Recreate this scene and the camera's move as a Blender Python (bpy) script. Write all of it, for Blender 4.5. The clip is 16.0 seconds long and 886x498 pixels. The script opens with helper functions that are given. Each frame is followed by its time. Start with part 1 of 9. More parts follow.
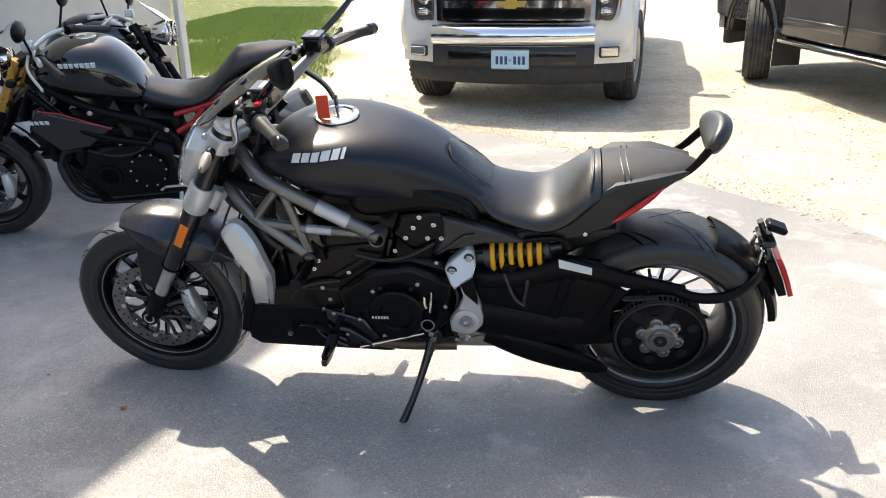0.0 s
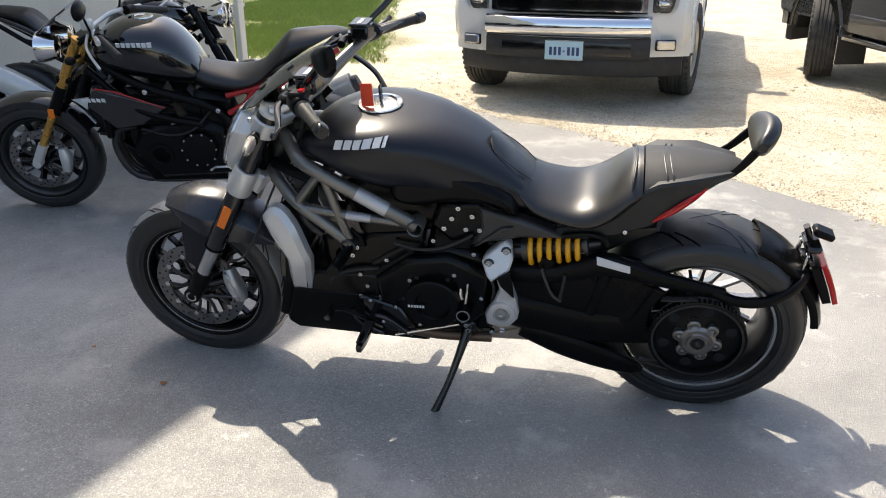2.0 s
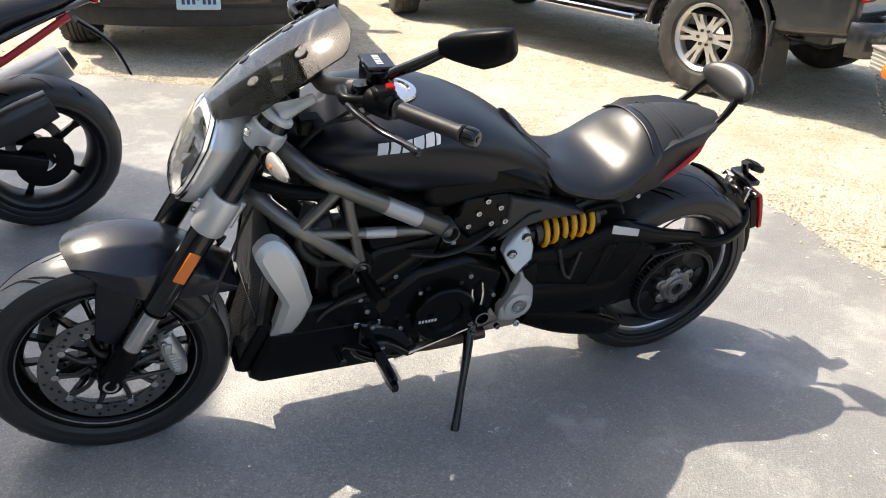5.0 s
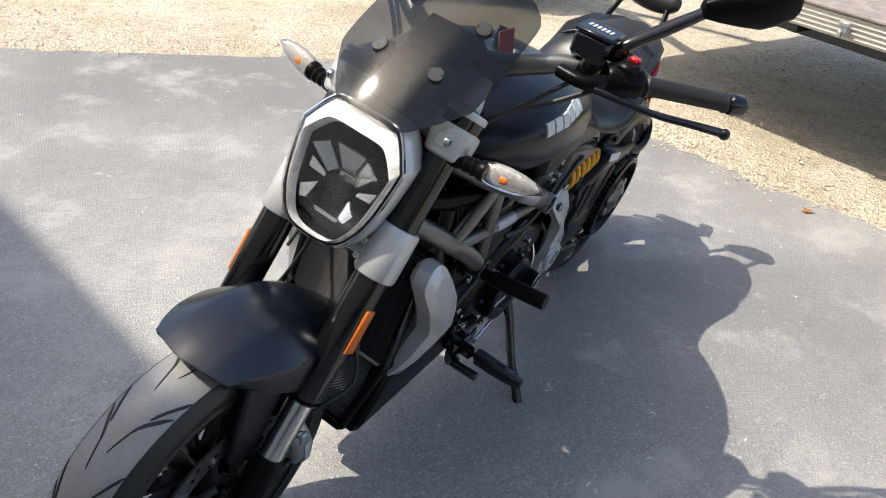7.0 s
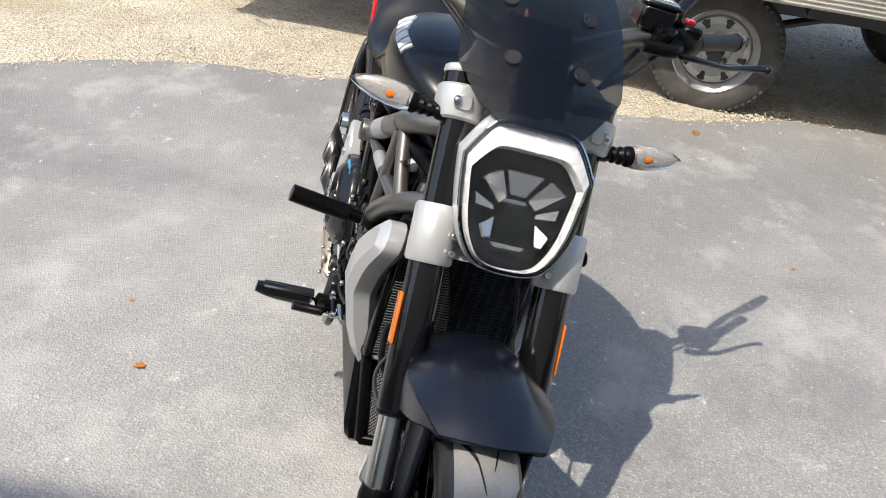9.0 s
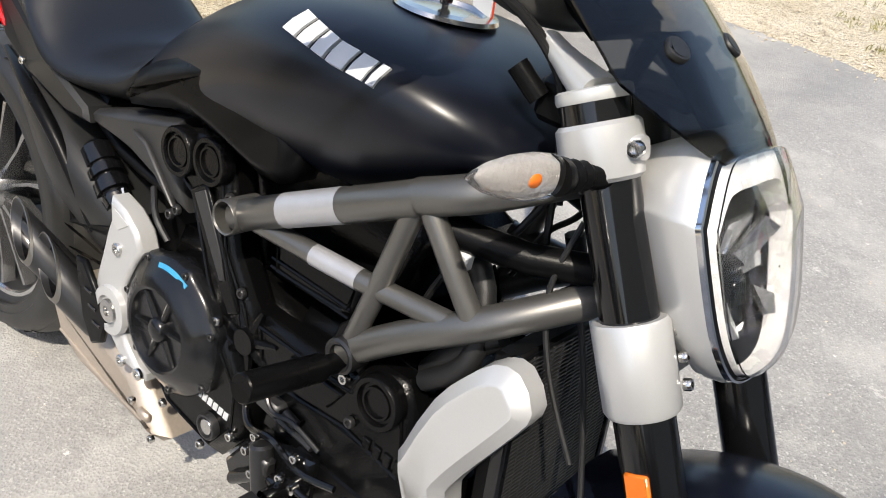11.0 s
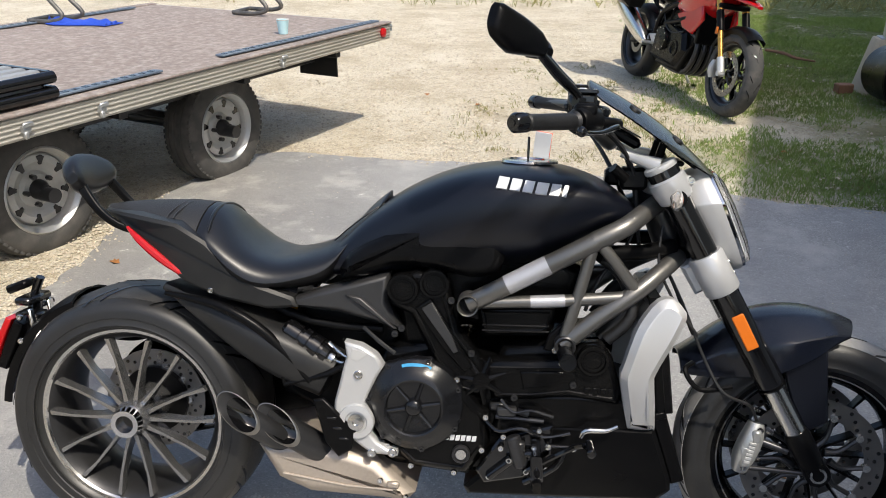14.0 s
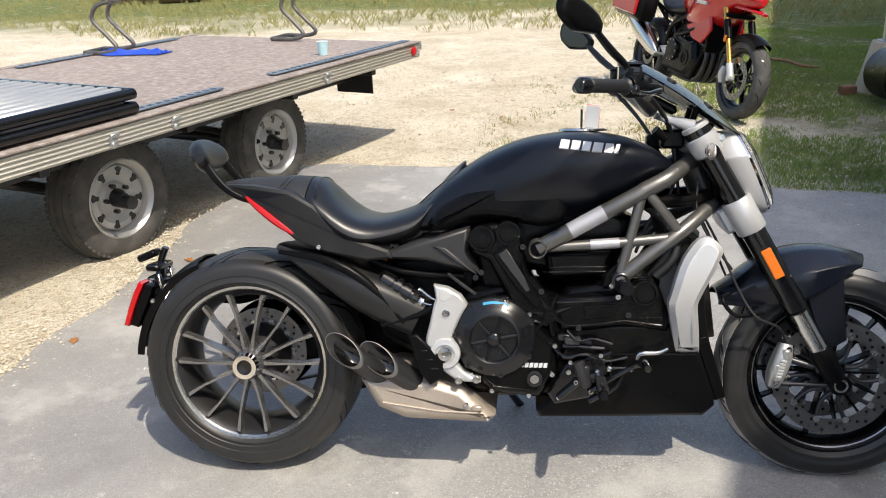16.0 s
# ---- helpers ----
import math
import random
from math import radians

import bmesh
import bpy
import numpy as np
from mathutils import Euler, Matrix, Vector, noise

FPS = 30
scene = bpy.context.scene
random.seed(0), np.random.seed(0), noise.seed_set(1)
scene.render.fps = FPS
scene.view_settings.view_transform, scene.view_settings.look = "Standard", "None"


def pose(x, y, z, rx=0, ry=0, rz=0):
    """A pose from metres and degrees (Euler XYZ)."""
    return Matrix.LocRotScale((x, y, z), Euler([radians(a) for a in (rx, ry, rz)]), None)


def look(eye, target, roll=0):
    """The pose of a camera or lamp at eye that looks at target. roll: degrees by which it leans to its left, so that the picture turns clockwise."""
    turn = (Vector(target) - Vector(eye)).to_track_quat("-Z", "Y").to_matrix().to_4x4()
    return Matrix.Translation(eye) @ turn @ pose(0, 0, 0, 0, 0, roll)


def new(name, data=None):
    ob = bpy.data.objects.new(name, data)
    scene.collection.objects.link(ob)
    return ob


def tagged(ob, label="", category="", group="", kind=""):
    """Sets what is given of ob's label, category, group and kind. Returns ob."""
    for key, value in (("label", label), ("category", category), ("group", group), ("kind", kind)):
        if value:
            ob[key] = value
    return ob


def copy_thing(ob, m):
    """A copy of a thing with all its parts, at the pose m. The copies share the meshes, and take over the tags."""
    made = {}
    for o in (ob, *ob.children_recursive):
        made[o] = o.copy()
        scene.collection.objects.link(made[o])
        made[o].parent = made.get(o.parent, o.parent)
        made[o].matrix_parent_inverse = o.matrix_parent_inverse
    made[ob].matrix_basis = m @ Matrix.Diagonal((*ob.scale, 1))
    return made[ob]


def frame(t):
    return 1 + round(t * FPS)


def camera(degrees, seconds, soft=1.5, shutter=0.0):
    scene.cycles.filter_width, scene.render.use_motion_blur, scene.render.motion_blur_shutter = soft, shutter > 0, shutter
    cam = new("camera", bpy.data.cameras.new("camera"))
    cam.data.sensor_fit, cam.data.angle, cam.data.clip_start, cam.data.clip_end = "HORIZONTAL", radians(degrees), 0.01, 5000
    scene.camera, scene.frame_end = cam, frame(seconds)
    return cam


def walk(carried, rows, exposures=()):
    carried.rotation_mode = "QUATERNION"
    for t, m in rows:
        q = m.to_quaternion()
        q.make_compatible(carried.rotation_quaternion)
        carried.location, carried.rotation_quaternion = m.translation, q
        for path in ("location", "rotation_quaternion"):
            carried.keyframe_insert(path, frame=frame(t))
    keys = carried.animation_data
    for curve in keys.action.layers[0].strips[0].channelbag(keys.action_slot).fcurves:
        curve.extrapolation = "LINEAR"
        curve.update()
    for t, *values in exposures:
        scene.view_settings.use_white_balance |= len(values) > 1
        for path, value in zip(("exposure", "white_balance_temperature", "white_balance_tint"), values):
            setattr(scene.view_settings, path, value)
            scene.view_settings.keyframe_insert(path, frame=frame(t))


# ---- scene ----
cam = camera(55.82, 16.0, soft=1.0)

PATH = [
    (0, (0.198, 2.394, 1.424), (0.545, 0.557, 0.715), -1.36),
    (0.5, (0.198, 2.399, 1.428), (0.594, 0.589, 0.675), -0.87),
    (1, (0.183, 2.395, 1.433), (0.636, 0.612, 0.650), -1.42),
    (1.5, (0.168, 2.397, 1.435), (0.648, 0.612, 0.671), -1.94),
    (2, (0.167, 2.384, 1.435), (0.626, 0.582, 0.699), -0.25),
    (2.5, (0.220, 2.354, 1.413), (0.617, 0.544, 0.661), 1.00),
    (3, (0.414, 2.336, 1.406), (0.633, 0.503, 0.636), 1.10),
    (3.2, (0.493, 2.339, 1.415), (0.641, 0.501, 0.639), 1.06),
    (5.3, (1.677, 1.812, 1.433), (0.860, 0.207, 0.563), 3.71),
    (5.5, (1.766, 1.719, 1.436), (0.869, 0.169, 0.546), 4.18),
    (6, (2.012, 1.462, 1.455), (0.870, 0.103, 0.534), 4.65),
    (6.5, (2.143, 1.152, 1.439), (0.813, 0.004, 0.483), 5.22),
    (7, (2.331, 0.894, 1.422), (0.853, -0.007, 0.418), 6.26),
    (7.5, (2.589, 0.688, 1.431), (1.013, 0.111, 0.344), 7.90),
    (8, (2.573, 0.397, 1.410), (0.950, 0.074, 0.288), 7.72),
    (8.5, (2.514, 0.143, 1.411), (0.833, 0.097, 0.328), 7.43),
    (8.7, (2.516, 0.015, 1.435), (0.819, 0.079, 0.379), 7.37),
    (10.8, (1.715, -0.617, 1.291), (0.571, 0.504, 0.092), 6.59),
    (11, (1.595, -0.618, 1.297), (0.534, 0.610, 0.128), 6.33),
    (11.5, (1.429, -0.668, 1.359), (0.561, 0.786, 0.294), 4.96),
    (12, (1.268, -0.874, 1.414), (0.614, 0.765, 0.473), 3.10),
    (12.2, (1.193, -0.944, 1.417), (0.603, 0.747, 0.527), 2.77),
    (12.5, (1.051, -1.025, 1.454), (0.503, 0.703, 0.609), 1.23),
    (13, (0.900, -1.252, 1.484), (0.385, 0.505, 0.678), -0.63),
    (13.5, (0.893, -1.567, 1.510), (0.473, 0.211, 0.695), -0.21),
    (14, (1.000, -1.762, 1.520), (0.735, 0.056, 0.730), -0.09),
    (14.5, (1.108, -1.957, 1.503), (0.939, -0.142, 0.680), -0.96),
    (15, (1.030, -2.157, 1.507), (0.894, -0.326, 0.713), -1.27),
    (15.5, (0.952, -2.263, 1.496), (0.777, -0.409, 0.767), -1.46),
    (16, (0.892, -2.181, 1.482), (0.600, -0.340, 0.759), -2.35),
]
walk(cam, [(t, look(eye, target, roll)) for t, eye, target, roll in PATH], exposures=[(0, 1.34, 7000, 10), (2, 1.04, 7000, 10), (3.2, 1.06, 7000, 10), (5.5, 1.14, 7050, 10), (6.2, 0.86, 6850, 10), (7.0, 0.82, 6650, 10), (8.7, 0.65, 6500, 10), (10.8, 0.72, 6600, 10), (11.5, 0.80, 6750, 10), (12.5, 0.65, 6700, 10), (13.5, 0.42, 6650, 10), (14.5, 0.58, 6600, 10), (16, 0.66, 6750, 10)])

# ---- light ----
SUN = Vector((0.433, -0.48, 1.0)).normalized()
world = bpy.data.worlds.new("sky")
scene.world = world
world.use_nodes = True
wn = world.node_tree
sky = wn.nodes.new("ShaderNodeTexSky")
sky.sky_type = "NISHITA"
sky.sun_disc = False
sky.sun_elevation = math.asin(SUN.z)
sky.sun_rotation = math.atan2(SUN.x, SUN.y)
sky.air_density, sky.dust_density, sky.ozone_density = 1.0, 2.6, 1.0
wn.nodes["Background"].inputs["Strength"].default_value = 0.15
wn.links.new(sky.outputs[0], wn.nodes["Background"].inputs["Color"])
sun = new("sun", bpy.data.lights.new("sun", "SUN"))
sun.data.energy, sun.data.angle, sun.data.color = 3.15, radians(0.55), (1.0, 0.935, 0.82)
sun.matrix_world = look(SUN * 30, (0, 0, 0))

# ---- geometry kit: a geo is (points, faces) ----


class Soft(list):
    """Points of a plate whose chamfers shade as rounded edges."""


def join(*geos):
    vs, fs = Soft() if geos and all(isinstance(g[0], Soft) for g in geos) else [], []
    for g in geos:
        k = len(vs)
        vs += list(g[0])
        fs += [[i + k for i in f] for f in g[1]]
    return vs, fs


def moved(g, m):
    return [tuple(m @ Vector(v)) for v in g[0]], g[1]


def box(c, s, b=0.004):
    """A box with chamfered edges, by centre and size."""
    h = [max(a / 2, 1e-4) for a in s]
    b = min(b, 0.45 * min(s))
    vs, idx = [], {}
    for sx in (-1, 1):
        for sy in (-1, 1):
            for sz in (-1, 1):
                for k in range(3):
                    p = [sx * (h[0] - b), sy * (h[1] - b), sz * (h[2] - b)]
                    p[k] = (sx, sy, sz)[k] * h[k]
                    idx[sx, sy, sz, k] = len(vs)
                    vs.append(tuple(p[i] + c[i] for i in range(3)))
    fs = []
    for k in range(3):
        i, j = [a for a in range(3) if a != k]
        for s0 in (-1, 1):
            ring = []
            for a, d in ((-1, -1), (1, -1), (1, 1), (-1, 1)):
                q = [0, 0, 0]
                q[k], q[i], q[j] = s0, a, d
                ring.append(idx[(*q, k)])
            fs.append(ring)
        for a in (-1, 1):
            for d in (-1, 1):
                q0, q1 = [0, 0, 0], [0, 0, 0]
                q0[k], q1[k] = -1, 1
                q0[i] = q1[i] = a
                q0[j] = q1[j] = d
                fs.append([idx[(*q0, i)], idx[(*q1, i)], idx[(*q1, j)], idx[(*q0, j)]])
    for sx in (-1, 1):
        for sy in (-1, 1):
            for sz in (-1, 1):
                fs.append([idx[sx, sy, sz, k] for k in range(3)])
    return vs, fs


def spline(pts, n=6, closed=False):
    """A Catmull-Rom curve through the points, n steps a span."""
    p = [np.array(q, float) for q in pts]
    m, out = len(p), []
    spans = m if closed else m - 1
    for i in range(spans):
        a, b, c, d = (p[(i + k) % m] if closed else p[min(max(i + k, 0), m - 1)] for k in (-1, 0, 1, 2))
        for k in range(n):
            t = k / n
            out.append(0.5 * (2 * b + (c - a) * t + (2 * a - 5 * b + 4 * c - d) * t * t + (3 * b - a - 3 * c + d) * t ** 3))
    if not closed:
        out.append(p[-1])
    return out


def tube(pts, r, n=12, smooth=0, cap=True, loop=False):
    """A round bar along the points; r is one radius or one a point."""
    rr = list(r) if isinstance(r, (list, tuple)) else [r] * len(pts)
    if smooth:
        q = spline([(*p, a) for p, a in zip(pts, rr)], smooth, loop)
        pts, rr = [a[:3] for a in q], [a[3] for a in q]
    p = [np.array(a, float) for a in pts]
    m = len(p)
    tang = []
    for i in range(m):
        a, b = (p[(i - 1) % m], p[(i + 1) % m]) if loop else (p[max(i - 1, 0)], p[min(i + 1, m - 1)])
        d = b - a
        tang.append(d / max(np.linalg.norm(d), 1e-9))
    u = np.cross(tang[0], (0, 0, 1.0))
    if np.linalg.norm(u) < 0.1:
        u = np.cross(tang[0], (1.0, 0, 0))
    vs, fs = [], []
    for i in range(m):
        u = u - tang[i] * (u @ tang[i])
        u = u / max(np.linalg.norm(u), 1e-9)
        w = np.cross(tang[i], u)
        for k in range(n):
            a = 2 * math.pi * k / n
            vs.append(tuple(p[i] + rr[i] * (math.cos(a) * u + math.sin(a) * w)))
    for i in range(m if loop else m - 1):
        j = (i + 1) % m
        for k in range(n):
            l = (k + 1) % n
            fs.append([i * n + k, i * n + l, j * n + l, j * n + k])
    if cap and not loop:
        fs += [list(range(n))[::-1], [(m - 1) * n + k for k in range(n)]]
    return vs, fs


def lathe(profile, n=48, c=(0, 0, 0), axis="y", closed=True, cap=False):
    """Turn a profile of (along the axis, radius) round the axis."""
    m, vs, fs = len(profile), [], []
    for i in range(n):
        a = 2 * math.pi * i / n
        for h, r in profile:
            q = {"y": (r * math.cos(a), h, r * math.sin(a)), "x": (h, r * math.cos(a), r * math.sin(a)), "z": (r * math.cos(a), r * math.sin(a), h)}[axis]
            vs.append((q[0] + c[0], q[1] + c[1], q[2] + c[2]))
    for i in range(n):
        j = (i + 1) % n
        for k in range(m if closed else m - 1):
            l = (k + 1) % m
            fs.append([i * m + k, j * m + k, j * m + l, i * m + l])
    if cap and not closed:
        fs += [[i * m for i in range(n)], [i * m + m - 1 for i in range(n)][::-1]]
    return vs, fs


def rod(a, b, r, n=14, ch=0.0):
    """A straight bar from a to b, its ends chamfered by ch."""
    a, b = np.array(a, float), np.array(b, float)
    d = (b - a) / np.linalg.norm(b - a)
    if ch <= 0:
        return tube([a, b], r, n)
    return tube([a, a + d * ch, b - d * ch, b], [r - ch, r, r, r - ch], n)


def pipe(a, b, r, wall=0.004, n=24, deep=0.12):
    """An open-ended pipe with wall thickness: its mouth is at a."""
    a, b = np.array(a, float), np.array(b, float)
    d = (b - a) / np.linalg.norm(b - a)
    return tube([b, a + d * 0.002, a, a + d * 0.001, a + d * deep, a + d * (deep + 0.001)], [r, r, r - wall * 0.4, r - wall, r - wall, 0.001], n, cap=False)


def loft(rings, closed=True, cap=True):
    n, vs, fs = len(rings[0]), [], []
    for r in rings:
        vs += [tuple(p) for p in r]
    for i in range(len(rings) - 1):
        for k in range(n if closed else n - 1):
            l = (k + 1) % n
            fs.append([i * n + k, i * n + l, (i + 1) * n + l, (i + 1) * n + k])
    if cap and closed:
        fs += [list(range(n))[::-1], [(len(rings) - 1) * n + k for k in range(n)]]
    return vs, fs


def inset(o, d):
    """The outline o moved inwards by d (either sense of turning)."""
    o = [np.array(p, float) for p in o]
    n = len(o)
    area = sum(o[i][0] * o[(i + 1) % n][1] - o[(i + 1) % n][0] * o[i][1] for i in range(n))
    s, out = (1 if area > 0 else -1), []
    for i in range(n):
        a, b, c = o[i - 1], o[i], o[(i + 1) % n]
        e, f = b - a, c - b
        e, f = e / max(np.linalg.norm(e), 1e-9), f / max(np.linalg.norm(f), 1e-9)
        m = np.array((-e[1] - f[1], e[0] + f[0]))
        m = m / max(np.linalg.norm(m), 1e-9)
        cosh = max(0.45, abs(m @ np.array((-e[1], e[0]))))
        out.append(b + s * m * d / cosh)
    return out


def slab(o, y0, y1, ch=0.004, rnd=0, axis="y"):
    """A plate from an outline in x, z (or x, y for axis z), between two heights on its axis, its edges chamfered."""
    if rnd:
        o = spline(o, rnd, True)
    lo, hi = min(y0, y1), max(y0, y1)
    ch = min(ch, 0.36 * (hi - lo))
    put = (lambda p, h: (p[0], h, p[1])) if axis == "y" else ((lambda p, h: (p[0], p[1], h)) if axis == "z" else (lambda p, h: (h, p[0], p[1])))
    q = inset(o, ch)
    w = inset(o, ch * 1.3)
    g = loft([[put(p, lo) for p in w], [put(p, lo) for p in q], [put(p, lo + ch) for p in o], [put(p, lo + ch * 1.3) for p in o], [put(p, hi - ch * 1.3) for p in o], [put(p, hi - ch) for p in o], [put(p, hi) for p in q], [put(p, hi) for p in w]])
    return Soft(g[0]), g[1]


def ball(c, r, n=14):
    r = (r, r, r) if isinstance(r, (int, float)) else r
    m = max(n // 2, 4)
    rings = []
    for i in range(m + 1):
        a = math.pi * (0.02 + 0.96 * i / m)
        rings.append([(c[0] + r[0] * math.sin(a) * math.cos(2 * math.pi * k / n), c[1] + r[1] * math.sin(a) * math.sin(2 * math.pi * k / n), c[2] - r[2] * math.cos(a)) for k in range(n)])
    return loft(rings)


def bolt(c, r=0.007, h=0.006, side=-1, axis="y"):
    """A socket bolt's head that points along the axis, with its sunk hexagon."""
    pr = [(0, r * 0.98), (h * 0.75, r), (h, r * 0.85), (h, r * 0.5), (h * 0.4, r * 0.48), (h * 0.4, 0.0005)]
    return lathe([(side * a, b) for a, b in pr], 12, c, axis, closed=False, cap=True)


def put_mesh(name, g, material, sharp=38, recalc=True):
    me = bpy.data.meshes.new(name)
    me.from_pydata([tuple(float(a) for a in v) for v in g[0]], [], g[1])
    if recalc:
        bm = bmesh.new()
        bm.from_mesh(me)
        bmesh.ops.remove_doubles(bm, verts=bm.verts, dist=1e-6)
        bmesh.ops.recalc_face_normals(bm, faces=bm.faces)
        bm.to_mesh(me)
        bm.free()
    if sharp:
        me.polygons.foreach_set("use_smooth", [True] * len(me.polygons))
        me.set_sharp_from_angle(angle=radians(sharp))
    me.materials.append(material)
    return me


def part(name, g, material, parent, label="", sharp=38, m=None, kind=""):
    """One mesh object under a thing or under a part of it."""
    ob = new(name, put_mesh(name, g, material, 52 if sharp == 38 and isinstance(g[0], Soft) else sharp))
    ob.parent = parent
    if m is not None:
        ob.matrix_basis = m
    return tagged(ob, label, kind=kind) if kind else tagged(ob, label)


def again(ob, m, parent=None):
    """A part once more, on the same mesh, at the pose m."""
    o = new(ob.name.split(".")[0], ob.data)
    o.parent, o.matrix_basis = parent or ob.parent, m
    return o


def thing(name, label, category, m=None, group="", kind=""):
    ob = new(name)
    ob.empty_display_size = 0.1
    if m is not None:
        ob.matrix_basis = m
    return tagged(ob, label, category, group, kind)


def whole(name, g, material, label, category="", group="", kind="", sharp=38, m=None, recalc=True):
    ob = new(name, put_mesh(name, g, material, sharp, recalc))
    if m is not None:
        ob.matrix_basis = m
    return tagged(ob, label, category, group, kind)


# ---- materials ----


def material(name, colour, rough=0.5, metal=0.0, var=0.15, scale=6.0, fine=120.0, bump=0.0, rvar=0.12, coat=0.0, dust=0.0, dustcol=(0.42, 0.38, 0.32), spec=0.5, pieces=0.0):
    """A surface with colour and gloss that vary at two scales, fine relief, and settled dust in patches."""
    ma = bpy.data.materials.new(name)
    ma.use_nodes = True
    nt = ma.node_tree
    N, L = nt.nodes, nt.links
    b = N["Principled BSDF"]
    co = N.new("ShaderNodeTexCoord").outputs["Object"]

    def noise_at(s, det=4):
        t = N.new("ShaderNodeTexNoise")
        t.inputs["Scale"].default_value, t.inputs["Detail"].default_value = s, det
        L.new(co, t.inputs["Vector"])
        return t.outputs["Fac"]

    def mixed(fac, c0, c1):
        x = N.new("ShaderNodeMix")
        x.data_type = "RGBA"
        for i, c in ((6, c0), (7, c1)):
            if isinstance(c, tuple):
                x.inputs[i].default_value = (*c, 1)
            else:
                L.new(c, x.inputs[i])
        L.new(fac, x.inputs[0])
        return x.outputs[2]

    def ramp(src, a, c):
        r = N.new("ShaderNodeMapRange")
        r.inputs[1].default_value, r.inputs[2].default_value = 0.3, 0.7
        r.inputs[3].default_value, r.inputs[4].default_value = a, c
        L.new(src, r.inputs[0])
        return r.outputs[0]

    n1, n2 = noise_at(scale), noise_at(fine, 2)
    lo, hi = tuple(c * (1 - var) for c in colour), tuple(min(1, c * (1 + var)) for c in colour)
    col = mixed(n1, lo, hi)
    col = mixed(ramp(n2, 0, var), col, tuple(min(1, c * 1.5 + 0.004) for c in colour))
    if pieces:
        info = N.new("ShaderNodeObjectInfo")
        col = mixed(ramp(info.outputs["Random"], 0, pieces), col, tuple(c * 0.55 for c in colour))
    if dust:
        d = N.new("ShaderNodeMapRange")
        d.inputs[1].default_value, d.inputs[2].default_value = 0.45, 0.75
        d.inputs[3].default_value, d.inputs[4].default_value = 0.0, dust
        L.new(noise_at(scale * 1.7, 6), d.inputs[0])
        col = mixed(d.outputs[0], col, dustcol)
    L.new(col, b.inputs["Base Color"])
    L.new(ramp(n1, max(0.02, rough * (1 - rvar)), min(1, rough * (1 + rvar))), b.inputs["Roughness"])
    b.inputs["Metallic"].default_value = metal
    b.inputs["Specular IOR Level"].default_value = spec
    b.inputs["Coat Weight"].default_value = coat
    b.inputs["Coat Roughness"].default_value = 0.08
    if bump:
        bp = N.new("ShaderNodeBump")
        bp.inputs["Strength"].default_value, bp.inputs["Distance"].default_value = bump, 0.002
        L.new(n2, bp.inputs["Height"])
        L.new(bp.outputs[0], b.inputs["Normal"])
    return ma


def clear(name, colour, rough=0.05, ior=1.45):
    ma = material(name, colour, rough, 0, 0.03, 5, 60)
    b = ma.node_tree.nodes["Principled BSDF"]
    b.inputs["Transmission Weight"].default_value, b.inputs["IOR"].default_value = 1.0, ior
    return ma


def tweak(ma, **kw):
    b = ma.node_tree.nodes["Principled BSDF"]
    for k, v in kw.items():
        b.inputs[k.replace("_", " ").title()].default_value = v
    return ma


SATIN = material("satin_black_paint", (0.0035, 0.0045, 0.0085), 0.33, 0, 0.1, 3, 300, 0.012, 0.12, coat=0.0, spec=0.4)
PLAST = material("dark_grey_moulded_plastic", (0.013, 0.0132, 0.0135), 0.42, 0, 0.2, 8, 420, 0.1, 0.15, dust=0.02, spec=0.35)
GUARDM = material("satin_guard_paint", (0.004, 0.0055, 0.011), 0.27, 0, 0.1, 4, 300, 0.012, 0.15, spec=0.6)
MATT = material("black_plastic", (0.0028, 0.0028, 0.0031), 0.32, 0, 0.2, 9, 420, 0.10, 0.2, dust=0.004, spec=0.12)
GLOSSB = material("gloss_black", (0.004, 0.004, 0.0045), 0.12, 0, 0.1, 6, 120, 0, 0.3, spec=0.6)
ENGINE = material("engine_black", (0.0022, 0.0022, 0.0024), 0.2, 0.0, 0.2, 12, 260, 0.3, 0.25, dust=0.003, spec=0.19)
FRAMEG = material("titanium_grey_paint", (0.17, 0.165, 0.155), 0.36, 0.75, 0.08, 14, 300, 0.02)
DARKMET = material("dark_metal", (0.05, 0.05, 0.052), 0.35, 0.7, 0.15, 20, 260, 0.03)
ALU = material("silver_aluminium", (0.56, 0.56, 0.55), 0.34, 0.35, 0.05, 8, 260, 0.02)
ALUPAINT = material("silver_paint", (0.53, 0.53, 0.528), 0.33, 0.4, 0.04, 6, 400, 0.01)
STEEL = material("polished_steel", (0.62, 0.61, 0.59), 0.2, 1.0, 0.05, 25, 200, 0.01)
CHROME = material("chrome", (0.75, 0.75, 0.76), 0.07, 1.0, 0.03, 15, 120)
EXHAUST = material("heat_tinted_steel", (0.43, 0.37, 0.31), 0.5, 0.6, 0.16, 9, 160, 0.03)
SEATM = material("black_leatherette", (0.005, 0.005, 0.0058), 0.37, 0, 0.12, 5, 700, 0.10, 0.15, spec=0.6)
SEATG = material("grained_seat_fabric", (0.018, 0.018, 0.019), 0.6, 0, 0.15, 5, 900, 0.3, 0.1)
RUBBER = material("tyre_rubber", (0.015, 0.015, 0.015), 0.44, 0, 0.25, 10, 240, 0.12, 0.15, dust=0.04, dustcol=(0.12, 0.117, 0.112), spec=0.5)
